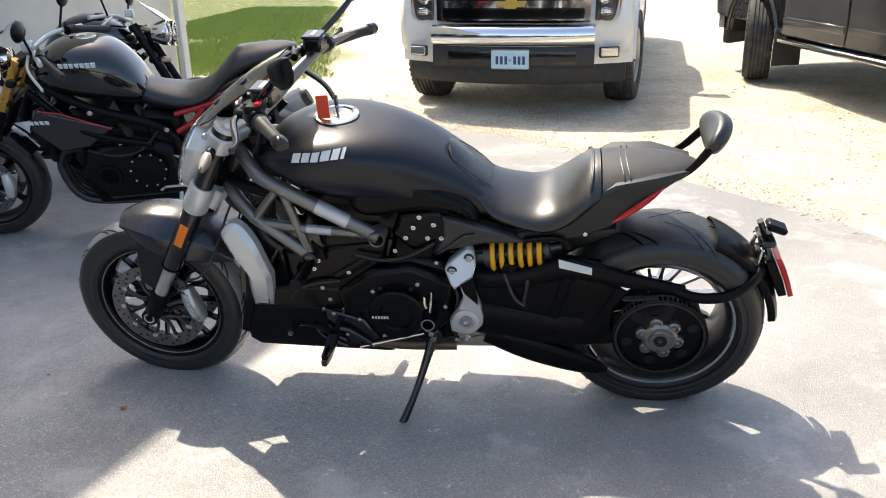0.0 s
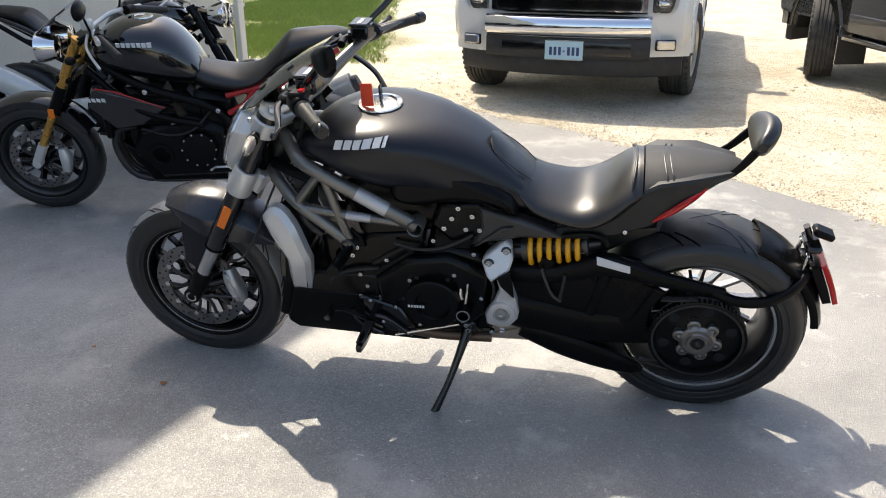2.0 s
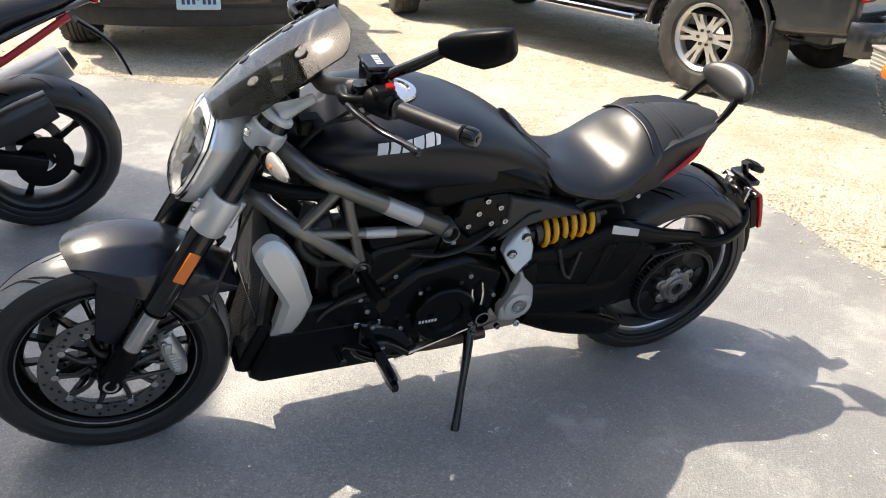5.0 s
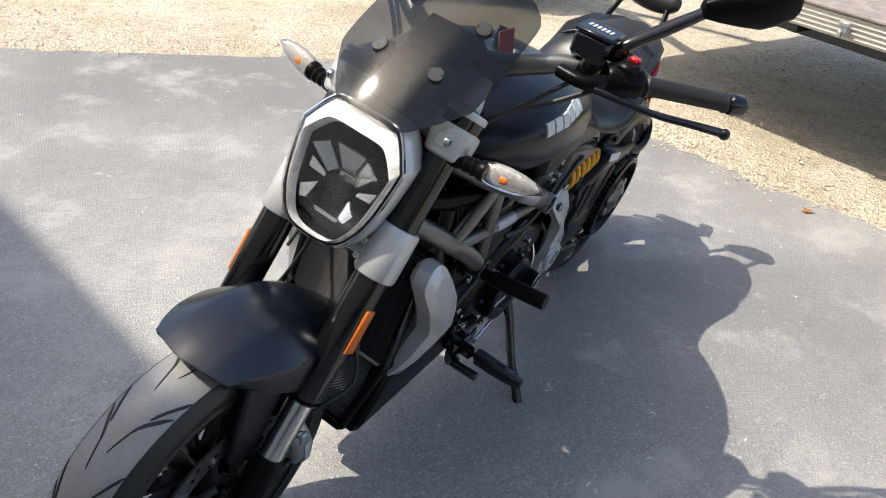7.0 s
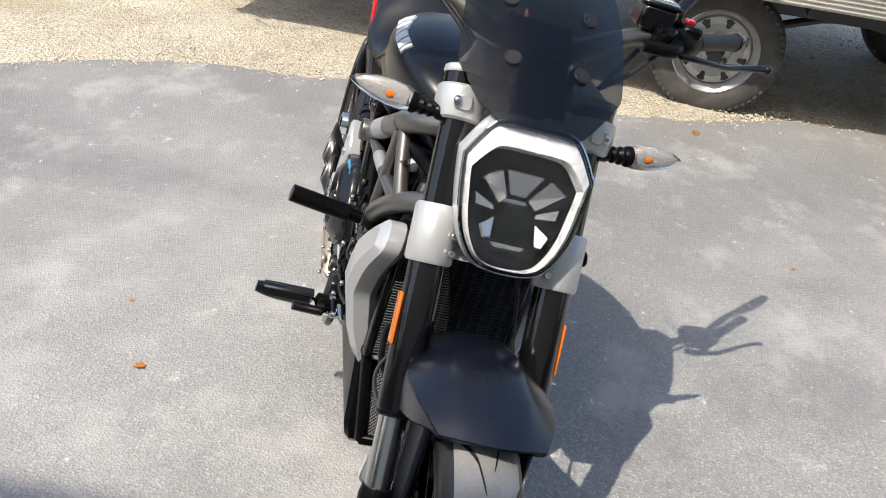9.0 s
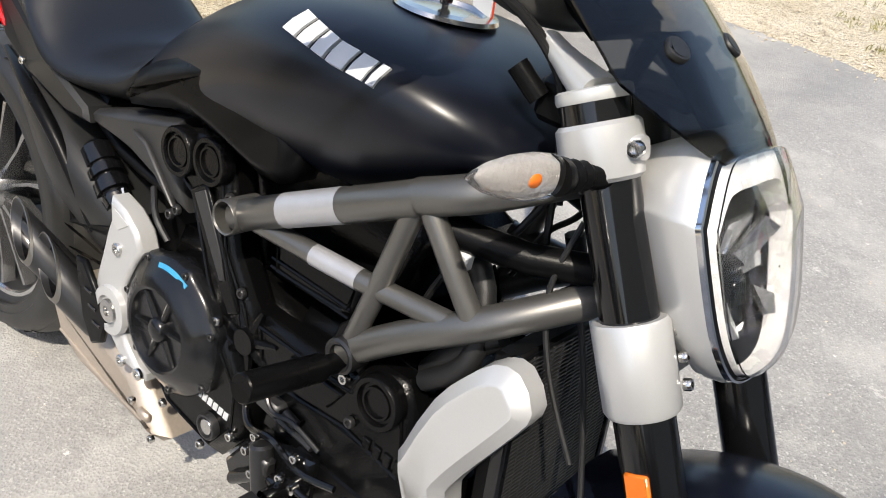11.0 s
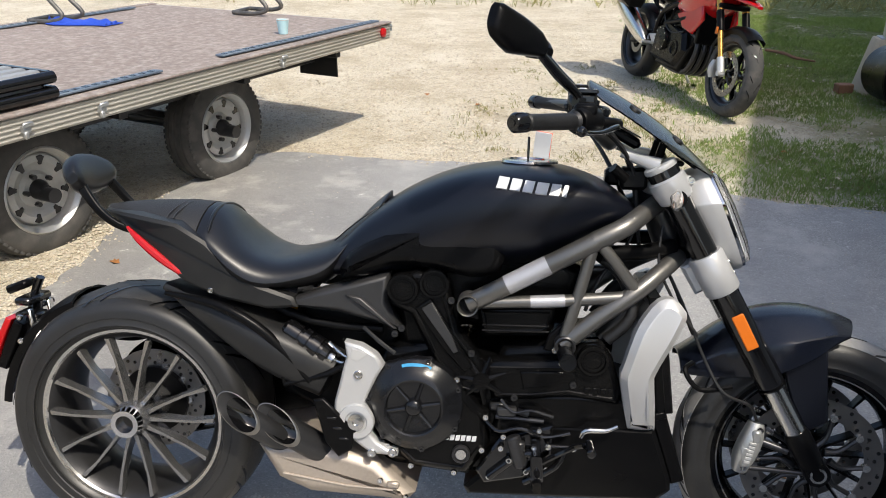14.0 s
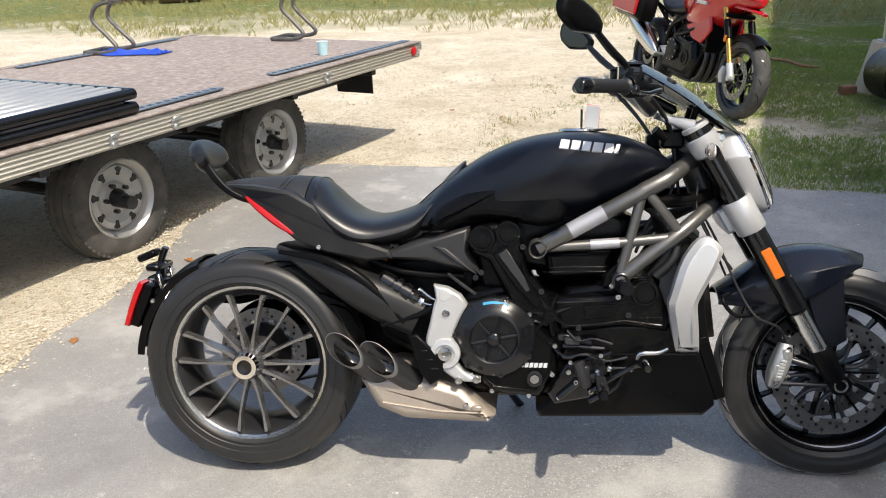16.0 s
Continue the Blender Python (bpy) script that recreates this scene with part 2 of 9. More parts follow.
DUSTRUB = material("dusty_tyre_rubber", (0.05, 0.049, 0.047), 0.8, 0, 0.2, 7, 180, 0.2, 0.1, dust=0.35, dustcol=(0.2, 0.18, 0.16))
# front tread: pale base colour holds the sun's sheen as well as dust
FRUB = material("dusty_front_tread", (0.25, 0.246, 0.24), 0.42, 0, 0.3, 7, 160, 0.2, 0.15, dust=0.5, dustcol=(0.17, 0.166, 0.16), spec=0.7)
RRUB = material("worn_rear_tread", (0.022, 0.0215, 0.021), 0.5, 0, 0.25, 8, 200, 0.15, 0.15, dust=0.4, dustcol=(0.14, 0.13, 0.115))
GRIPR = material("grip_rubber", (0.011, 0.011, 0.0115), 0.5, 0, 0.1, 20, 500, 0.2)
RIMM = material("machined_grey_rim", (0.28, 0.28, 0.282), 0.22, 0.85, 0.1, 16, 240, 0.02)
CLUTCHM = material("satin_charcoal_casting", (0.006, 0.0062, 0.0072), 0.26, 0.0, 0.15, 12, 260, 0.05, 0.2, spec=0.5)
HUBM = material("worn_hub_metal", (0.22, 0.208, 0.19), 0.34, 0.85, 0.12, 30, 240, 0.03)
RUSTP = material("heat_browned_pipe", (0.13, 0.085, 0.06), 0.5, 0.6, 0.3, 12, 160, 0.05)
SPRING = material("yellow_spring", (0.68, 0.32, 0.01), 0.35, 0, 0.06, 20, 200)
REDLENS = tweak(material("red_lens", (0.55, 0.012, 0.015), 0.12, 0, 0.06, 30, 160), transmission_weight=0.25)
AMBER = tweak(material("amber_lens", (0.85, 0.2, 0.02), 0.15, 0, 0.06, 40, 200, 0.2), transmission_weight=0.2)
CLEARL = clear("clear_lens", (0.95, 0.95, 0.95), 0.04)
SMOKE = clear("smoked_screen", (0.18, 0.185, 0.178), 0.05, 1.42)
CALIP = material("grey_green_anodised_metal", (0.40, 0.405, 0.395), 0.34, 0.6, 0.12, 20, 240, 0.03)
LENSIN = tweak(material("ribbed_lens_plastic", (0.6, 0.58, 0.57), 0.15, 0, 0.15, 60, 260, 0.8), transmission_weight=0.6)
WHITEM = material("white_mark", (0.62, 0.63, 0.64), 0.4, 0.1, 0.04, 30, 300)
REFLM = material("lamp_reflector", (0.55, 0.55, 0.56), 0.1, 1.0, 0.1, 40, 200)
LAMPREF = material("silvered_lamp_plastic", (0.58, 0.58, 0.6), 0.16, 0.9, 0.08, 40, 200)
BOWLM = material("lamp_bowl_black_chrome", (0.06, 0.06, 0.064), 0.14, 0.9, 0.1, 40, 200)
RINGM = material("frosted_light_ring", (0.5, 0.505, 0.52), 0.28, 0.2, 0.05, 30, 300)
TAPE = material("silver_tape", (0.432, 0.432, 0.454), 0.35, 0.45, 0.1, 60, 500, 0.2)
REDTAG = material("red_tag_cloth", (0.75, 0.07, 0.025), 0.7, 0, 0.1, 60, 600, 0.3)
REDPAINT = material("red_paint", (0.5, 0.008, 0.012), 0.2, 0, 0.06, 6, 150, coat=0.7)
GOLD = material("gold_fork", (0.6, 0.33, 0.08), 0.28, 0.85, 0.06, 20, 160)
DISC = material("brushed_disc", (0.2, 0.195, 0.19), 0.3, 0.95, 0.08, 40, 260)
MIRROR = material("mirror_glass", (0.06, 0.062, 0.065), 0.02, 1.0, 0.01, 4, 40)
BLUEST = material("blue_sticker", (0.05, 0.3, 0.55), 0.3, 0, 0.1, 30, 200)
GREYP = material("dark_grey_panel", (0.026, 0.026, 0.027), 0.4, 0.1, 0.1, 10, 300, 0.04)
DISPLAY = material("dark_display_glass", (0.02, 0.022, 0.026), 0.08, 0, 0.05, 5, 60)

# ---- ground, drive, house ----


def ground_material(name, build):
    ma = bpy.data.materials.new(name)
    ma.use_nodes = True
    nt = ma.node_tree
    N, L = nt.nodes, nt.links
    co = N.new("ShaderNodeTexCoord").outputs["Object"]

    class K:
        pass

    k = K()
    k.sheen = 0.3

    def tex(kind, s, det=4, rough=0.55):
        t = N.new("ShaderNodeTexNoise" if kind == "noise" else "ShaderNodeTexVoronoi")
        t.inputs["Scale"].default_value = s
        if kind == "noise":
            t.inputs["Detail"].default_value, t.inputs["Roughness"].default_value = det, rough
        L.new(co, t.inputs["Vector"])
        return t

    def span(src, a, c, lo=0.0, hi=1.0):
        r = N.new("ShaderNodeMapRange")
        for i, v in enumerate((a, c, lo, hi)):
            r.inputs[i + 1].default_value = v
        L.new(src, r.inputs[0])
        return r.outputs[0]

    def mix(fac, c0, c1):
        x = N.new("ShaderNodeMix")
        x.data_type = "RGBA"
        for i, c in ((6, c0), (7, c1)):
            if isinstance(c, tuple):
                x.inputs[i].default_value = (*c, 1)
            else:
                L.new(c, x.inputs[i])
        if isinstance(fac, float):
            x.inputs[0].default_value = fac
        else:
            L.new(fac, x.inputs[0])
        return x.outputs[2]

    def calc(op, a, c):
        m = N.new("ShaderNodeMath")
        m.operation = op
        for i, v in enumerate((a, c)):
            if isinstance(v, (int, float)):
                m.inputs[i].default_value = v
            else:
                L.new(v, m.inputs[i])
        return m.outputs[0]

    k.tex, k.span, k.mix, k.calc, k.co, k.N, k.L = tex, span, mix, calc, co, N, L
    sep = N.new("ShaderNodeSeparateXYZ")
    L.new(co, sep.inputs[0])
    k.x, k.y = sep.outputs[0], sep.outputs[1]
    col, rough, height, dist = build(k)
    b = N["Principled BSDF"]
    L.new(col, b.inputs["Base Color"])
    if isinstance(rough, float):
        b.inputs["Roughness"].default_value = rough
    else:
        L.new(rough, b.inputs["Roughness"])
    b.inputs["Specular IOR Level"].default_value = k.sheen
    bp = N.new("ShaderNodeBump")
    bp.inputs["Strength"].default_value, bp.inputs["Distance"].default_value = 0.9, dist
    L.new(height, bp.inputs["Height"])
    L.new(bp.outputs[0], b.inputs["Normal"])
    return ma


def asphalt(k):
    k.sheen = 0.6
    grain, fleck, grit = k.tex("voronoi", 165), k.tex("voronoi", 250), k.tex("noise", 300, 3, 0.75)
    cell, chip = k.N.new("ShaderNodeSeparateColor"), k.N.new("ShaderNodeSeparateColor")
    k.L.new(grain.outputs["Color"], cell.inputs[0])
    k.L.new(fleck.outputs["Color"], chip.inputs[0])
    blotch, big = k.tex("noise", 2.6, 8, 0.68), k.tex("noise", 0.55, 5, 0.6)
    spots, worn, scuff = k.tex("noise", 13, 6, 0.7), k.tex("noise", 48, 5, 0.75), k.tex("noise", 6.5, 8, 0.78)
    smear = k.tex("noise", 1.4, 9, 0.75)
    col = k.mix(k.span(grit.outputs["Fac"], 0.35, 0.65), (0.235, 0.229, 0.22), (0.335, 0.326, 0.31))
    col = k.mix(k.span(cell.outputs[0], 0.55, 1.0, 0.0, 0.38), col, (0.52, 0.505, 0.475))
    col = k.mix(k.span(cell.outputs[1], 0.62, 1.0, 0.0, 0.42), col, (0.12, 0.118, 0.115))
    col = k.mix(k.span(chip.outputs[0], 0.92, 0.98, 0.0, 0.6), col, (0.64, 0.625, 0.59))
    # darker on the far side towards the yard, then towards low x
    dull = k.span(k.calc("ADD", k.y, k.span(big.outputs["Fac"], 0.3, 0.7, -0.4, 0.4)), -2.0, -0.7, 0.45, 0.0)
    col = k.mix(dull, col, (0.175, 0.172, 0.168))
    col = k.mix(k.span(k.calc("ADD", k.x, k.span(big.outputs["Fac"], 0.3, 0.7, -0.3, 0.3)), -0.1, 1.0, 0.5, 0.0), col, (0.17, 0.167, 0.163))
    col = k.mix(k.span(big.outputs["Fac"], 0.42, 0.64, 0.0, 0.42), col, (0.44, 0.428, 0.402))
    col = k.mix(k.span(smear.outputs["Fac"], 0.36, 0.47, 0.5, 0.0), col, (0.17, 0.166, 0.163))
    col = k.mix(k.span(worn.outputs["Fac"], 0.50, 0.70, 0.0, 0.3), col, (0.18, 0.178, 0.174))
    col = k.mix(k.span(blotch.outputs["Fac"], 0.52, 0.64, 0.0, 0.6), col, (0.47, 0.455, 0.425))
    col = k.mix(k.span(blotch.outputs["Fac"], 0.34, 0.46, 0.35, 0.0), col, (0.19, 0.186, 0.18))
    col = k.mix(k.span(scuff.outputs["Fac"], 0.61, 0.66, 0.0, 0.6), col, (0.6, 0.585, 0.55))
    col = k.mix(k.span(spots.outputs["Fac"], 0.665, 0.70, 0.0, 0.85), col, (0.72, 0.705, 0.67))
    return col, 0.5, k.calc("ADD", k.calc("MULTIPLY", grain.outputs["Distance"], 1.0), k.calc("MULTIPLY", grit.outputs["Fac"], 0.7)), 0.0019


def earth(k):
    stones, small, fine = k.tex("voronoi", 58), k.tex("voronoi", 130), k.tex("noise", 170, 4, 0.7)
    patch, wide, straw = k.tex("noise", 1.3, 7, 0.68), k.tex("noise", 0.33, 5, 0.6), k.tex("noise", 9, 7, 0.75)
    col = k.mix(k.span(fine.outputs["Fac"], 0.3, 0.7), (0.58, 0.50, 0.365), (0.80, 0.725, 0.57))
    cell, bit = k.N.new("ShaderNodeSeparateColor"), k.N.new("ShaderNodeSeparateColor")
    k.L.new(stones.outputs["Color"], cell.inputs[0])
    k.L.new(small.outputs["Color"], bit.inputs[0])
    col = k.mix(k.span(cell.outputs[0], 0.5, 1.0, 0.0, 0.8), col, (0.74, 0.69, 0.585))
    col = k.mix(k.span(cell.outputs[1], 0.80, 1.0, 0.0, 0.7), col, (0.36, 0.295, 0.205))
    col = k.mix(k.span(bit.outputs[0], 0.82, 1.0, 0.0, 0.7), col, (0.30, 0.245, 0.165))
    col = k.mix(k.span(bit.outputs[1], 0.80, 1.0, 0.0, 0.8), col, (0.8, 0.77, 0.69))
    col = k.mix(k.span(straw.outputs["Fac"], 0.52, 0.62, 0.0, 0.45), col, (0.43, 0.35, 0.22))
    col = k.mix(k.span(patch.outputs["Fac"], 0.52, 0.62, 0.0, 0.5), col, (0.46, 0.38, 0.255))
    col = k.mix(k.span(patch.outputs["Fac"], 0.36, 0.47, 0.6, 0.0), col, (0.82, 0.765, 0.64))
    # lawn: east of the drive's far end, the far field, and the yard behind the house's corner
    wob = k.span(wide.outputs["Fac"], 0.3, 0.7, -1.3, 1.3)
    far_lawn = k.span(k.calc("ADD", k.calc("SUBTRACT", k.x, k.calc("MULTIPLY", k.y, 0.02)), wob), 1.7, 2.9)
    north = k.span(k.calc("ADD", k.y, wob), 2.2, 3.2)
    field = k.span(k.calc("ADD", k.calc("ADD", k.y, k.calc("MULTIPLY", k.x, -0.12)), k.calc("MULTIPLY", wob, 1.8)), 11.5, 15.0)
    yard = k.calc("MULTIPLY", k.span(k.calc("ADD", k.y, k.calc("MULTIPLY", wob, 0.35)), -6.7, -6.1, 1.0, 0.0), k.span(k.calc("ADD", k.calc("ADD", k.x, k.calc("MULTIPLY", k.y, 0.28)), k.calc("MULTIPLY", wob, 0.3)), 1.15, 1.75))
    lawn = k.calc("MAXIMUM", k.calc("MAXIMUM", k.calc("MULTIPLY", far_lawn, north), field), yard)
    green = k.mix(k.span(k.tex("noise", 26, 4).outputs["Fac"], 0.3, 0.7), (0.07, 0.1, 0.022), (0.21, 0.235, 0.075))
    green = k.mix(k.span(patch.outputs["Fac"], 0.5, 0.75, 0.0, 0.6), green, (0.24, 0.215, 0.12))
    col = k.mix(k.calc("MULTIPLY", lawn, k.span(k.tex("noise", 5.5, 5, 0.7).outputs["Fac"], 0.22, 0.45)), col, green)
    return col, 0.95, k.calc("ADD", k.calc("ADD", k.calc("MULTIPLY", stones.outputs["Distance"], 1.4), small.outputs["Distance"]), fine.outputs["Fac"]), 0.011


ASPHALT = ground_material("worn_asphalt", asphalt)
EARTH = ground_material("pale_gravel_and_grass", earth)

DRIVE = [(-0.9, 3.06), (-1.17, 2.05), (-1.1, 1.3), (-1.16, 0.45), (-1.27, 0.0), (-1.3, -0.5), (-1.36, -0.95), (-1.27, -1.46), (-0.98, -2.0), (-0.30, -2.66), (0.36, -3.3), (0.8, -3.65), (1.22, -3.88), (1.75, -4.2), (2.6, -4.6), (3.4, -4.95), (3.95, -4.9), (5.4, 1.9), (4.2, 2.3), (2.85, 2.52), (2.2, 2.62), (1.58, 2.82), (0.8, 3.06), (-0.1, 3.08)]


def inside(x, y, poly):
    ok, j = False, len(poly) - 1
    for i in range(len(poly)):
        (a, b), (c, d) = poly[i], poly[j]
        if (b > y) != (d > y) and x < (c - a) * (y - b) / (d - b) + a:
            ok = not ok
        j = i
    return ok


def lines(lo, hi, step, far):
    mid = list(np.arange(lo, hi + step / 2, step))
    out, d, a, b = [], step, lo, hi
    while b < far:
        d *= 1.35
        a, b = a - d, b + d
        out += [a, b]
    return sorted(mid + out)


gx, gy = lines(-6, 6.5, 0.22, 900), lines(-8.5, 9, 0.22, 900)
gv = []
for py in gy:
    for px in gx:
        h = 0.02 * noise.noise(Vector((px * 0.9, py * 0.9, 3))) + 0.008 * noise.noise(Vector((px * 4, py * 4, 7)))
        far = max(abs(px), abs(py))
        gv.append((px, py, -0.028 if inside(px, py, DRIVE) else (-0.016 + h if far < 9 else -0.016 + h * 2 + 0.0)))
nx = len(gx)
gf = [[j * nx + i, j * nx + i + 1, (j + 1) * nx + i + 1, (j + 1) * nx + i] for j in range(len(gy) - 1) for i in range(nx - 1)]
whole("ground", (gv, gf), EARTH, "pale trodden gravel running out into patchy grass", "ground", kind="structure", recalc=False)

rag = []
for p in spline(DRIVE, 14, True):
    rag.append((p[0] + 0.035 * noise.noise(Vector((p[0] * 9, p[1] * 9, 1))) + 0.05 * noise.noise(Vector((p[0] * 2.3, p[1] * 2.3, 5))), p[1] + 0.035 * noise.noise(Vector((p[0] * 9, p[1] * 9, 4))) + 0.05 * noise.noise(Vector((p[0] * 2.3, p[1] * 2.3, 8)))))
whole("pavement", slab(rag, -0.06, 0.0, 0.012, axis="z"), ASPHALT, "worn grey asphalt drive with a ragged edge", "pavement", kind="structure", sharp=20)

# loose stones along the drive's edge and over the near gravel
PEBBLE = material("pebble_stone", (0.48, 0.42, 0.33), 0.85, 0, 0.5, 26, 90, 0.2)
rng = np.random.default_rng(5)
OCT = np.array([(1, 0, 0), (-1, 0, 0), (0, 1, 0), (0, -1, 0), (0, 0, 1), (0, 0, -1)], float)
OCF = [(0, 2, 4), (2, 1, 4), (1, 3, 4), (3, 0, 4), (2, 0, 5), (1, 2, 5), (3, 1, 5), (0, 3, 5)]
pv, pf = [], []


def pebble(px, py, s, z=-0.012):
    k = len(pv)
    a = rng.uniform(0, 6.28)
    q = OCT * rng.uniform(0.7, 1.25, (6, 1)) * np.array((1.0, rng.uniform(0.6, 1), rng.uniform(0.4, 0.75))) * s
    for v in q:
        pv.append((px + v[0] * math.cos(a) - v[1] * math.sin(a), py + v[0] * math.sin(a) + v[1] * math.cos(a), z + v[2] + s * 0.25))
    pf.extend([[i + k for i in f] for f in OCF])


edge = [p for p in rag if p[0] < 3.2]
for _ in range(6500):
    p = edge[rng.integers(len(edge))]
    d = abs(rng.normal(0, 0.16)) - 0.03
    c = np.array((1.3, 0.0))
    w = np.array(p) - c
    w = w / np.linalg.norm(w)
    q = np.array(p) + w * d + rng.normal(0, 0.05, 2)
    pebble(q[0], q[1], rng.uniform(0.003, 0.010), 0.001 if inside(q[0], q[1], DRIVE) else -0.014)
for _ in range(9000):
    px, py = rng.uniform(-4, 3.2), rng.choice((rng.uniform(2.9, 8), rng.uniform(-6, 2.9)))
    if not inside(px, py, DRIVE):
        pebble(px, py, rng.uniform(0.004, 0.016), -0.014)
for _ in range(2600):
    px, py = rng.uniform(-1.2, 3.4), rng.uniform(-3.2, 2.9)
    if inside(px, py, DRIVE):
        pebble(px, py, 0.0012 + 0.0035 * rng.random() ** 2.5, 0.0)
whole("loose_stones", (pv, pf), PEBBLE, "pale loose stones strewn on gravel and drive", "gravel", kind="stuff", sharp=0, recalc=False)

# grass blades
GRASS = material("grass_blades", (0.19, 0.265, 0.06), 0.6, 0, 0.35, 3, 40, 0)
DRYGRASS = material("dry_grass_blades", (0.24, 0.23, 0.085), 0.7, 0, 0.3, 3, 40, 0)


def blades(name, n, area, dens, mat, hlo, hhi, label):
    vs, fs = [], []
    while n > 0:
        n -= 1
        px, py = rng.uniform(area[0], area[2]), rng.uniform(area[1], area[3])
        if inside(px, py, DRIVE) or rng.random() > dens(px, py):
            continue
        for _ in range(5):
            a, h, lean = rng.uniform(0, 6.28), rng.uniform(hlo, hhi), rng.uniform(0.1, 0.9)
            x, y = px + rng.normal(0, 0.012), py + rng.normal(0, 0.012)
            w = rng.uniform(0.0015, 0.003)
            dx, dy = math.cos(a), math.sin(a)
            k = len(vs)
            vs += [(x - dy * w, y + dx * w, -0.02), (x + dy * w, y - dx * w, -0.02), (x + dx * h * lean * 0.4 + dy * w * 0.7, y + dy * h * lean * 0.4 - dx * w * 0.7, -0.02 + h * 0.65), (x + dx * h * lean, y + dy * h * lean, -0.02 + h)]
            fs += [[k, k + 1, k + 2], [k, k + 2, k + 3]]
    whole(name, (vs, fs), mat, label, "grass", kind="stuff", sharp=0, recalc=False)


def tufts(px, py, s=0.8, t=0.05):
    return min(1, max(0, 0.5 + 1.9 * (noise.noise(Vector((px * s, py * s, 2))) + 0.6 * noise.noise(Vector((px * s * 3, py * s * 3, 9))) + t)))


blades("lawn_grass", 48000, (1.2, 2.6, 6.5, 10), lambda x, y: tufts(x, y, 1.1, 0.3) * min(1, max(0, (x - 1.35 - 0.03 * y) * 1.2)), GRASS, 0.015, 0.042, "short green lawn grass beside the gravel")
blades("verge_grass", 5000, (0.2, 2.85, 3.5, 6.5), lambda x, y: tufts(x, y, 1.6, -0.34), DRYGRASS, 0.012, 0.04, "sparse dry grass tufts on gravel")
blades("yard_grass", 26000, (2.6, -15, 7.5, -6.2), lambda x, y: tufts(x, y, 0.9, 0.5) * min(1, max(0, (x + 0.28 * y - 1.2) * 2)), GRASS, 0.03, 0.08, "green yard grass beside the house")
blades("field_grass", 9000, (-14, 10.5, 8, 20), lambda x, y: tufts(x, y, 0.5, 0.1), DRYGRASS, 0.05, 0.14, "rough yellow field grass beyond the gravel")

# house: local x runs along its front wall, y points out of it towards the drive
STUCCO = material("rough_stucco", (0.58, 0.54, 0.46), 0.9, 0, 0.15, 3, 60, 0.9, 0.05, dust=0.2, dustcol=(0.4, 0.36, 0.3))
WHITEPVC = material("white_downspout_paint", (0.62, 0.6, 0.55), 0.45, 0, 0.08, 5, 120)
ROOFM = material("brown_shingles", (0.12, 0.1, 0.085), 0.9, 0, 0.25, 4, 60, 0.5)
CONCRETE = material("weathered_concrete", (0.47, 0.405, 0.3), 0.85, 0, 0.2, 5, 80, 0.4, dust=0.3, dustcol=(0.3, 0.26, 0.2))
TIMBER = material("weathered_timber", (0.2, 0.1, 0.055), 0.8, 0, 0.3, 14, 120, 0.3)
u = Vector((0.215, 0.977, 0)).normalized()
HOUSE = Matrix(((u.x, -u.y, 0, 4.0), (u.y, u.x, 0, -4.86), (0, 0, 1, 0), (0, 0, 0, 1)))
whole("wall_front", box((8.5, -0.11, 3.2), (17.0, 0.22, 6.6), 0.01), STUCCO, "beige rough stucco house wall", "wall", kind="structure", m=HOUSE)
whole("wall_side", box((0.11, -3.62, 3.2), (0.22, 6.8, 6.6), 0.01), STUCCO, "beige rough stucco side wall of the house", "wall", kind="structure", m=HOUSE)
whole("wall_back", box((8.5, -7.13, 3.2), (17.0, 0.2, 6.6), 0.01), STUCCO, "beige stucco back wall of the house", "wall", kind="structure", m=HOUSE)
whole("wall_far", box((16.89, -3.62, 3.2), (0.22, 6.79, 6.6), 0.01), STUCCO, "beige stucco far side wall of the house", "wall", kind="structure", m=HOUSE)
roof = [(0.13, 6.52), (0.13, 6.6), (-3.6, 8.5), (-7.4, 6.6), (-7.4, 6.52), (-3.6, 8.4)]
whole("roof", slab(roof, -0.25, 17.25, 0.008, axis="x"), ROOFM, "brown shingled gable roof of the house", "roof", kind="structure", m=HOUSE)
spout = thing("downspout", "off-white square metal downspout on the stucco corner", "downspout", HOUSE)
part("pipe", box((-0.02, 0.055, 3.25), (0.085, 0.06, 6.4), 0.008), WHITEPVC, spout)
part("outlet", tube([(-0.02, 0.055, 0.12), (-0.02, 0.08, 0.06), (-0.02, 0.2, 0.03)], 0.035, 10), WHITEPVC, spout)
for z in (0.7, 2.2, 4.5):
    part("strap", box((-0.02, 0.055, z), (0.1, 0.07, 0.03), 0.003), WHITEPVC, spout)

# dry leaves
LEAF = material("dry_leaf", (0.36, 0.15, 0.04), 0.7, 0, 0.3, 40, 300, 0.3, pieces=0.5)


def leaf(s):
    rim = [(0, -1), (0.35, -0.6), (0.75, -0.3), (0.45, 0.05), (0.6, 0.5), (0.2, 0.5), (0, 1), (-0.2, 0.5), (-0.6, 0.5), (-0.45, 0.05), (-0.75, -0.3), (-0.35, -0.6)]
    vs = [(0, 0, 0.1 * s)] + [(a * s, b * s, s * (0.12 + 0.55 * a * a + 0.1 * b)) for a, b in rim]
    up = [[0, i + 1, (i + 1) % 12 + 1] for i in range(12)]
    n = len(vs)
    vs2 = [(a, b, c + 0.0012) for a, b, c in vs]
    side = [[i + 1, (i + 1) % 12 + 1, n + (i + 1) % 12 + 1, n + i + 1] for i in range(12)]
    return vs + vs2, [f[::-1] for f in up] + [[i + n for i in f] for f in up] + side


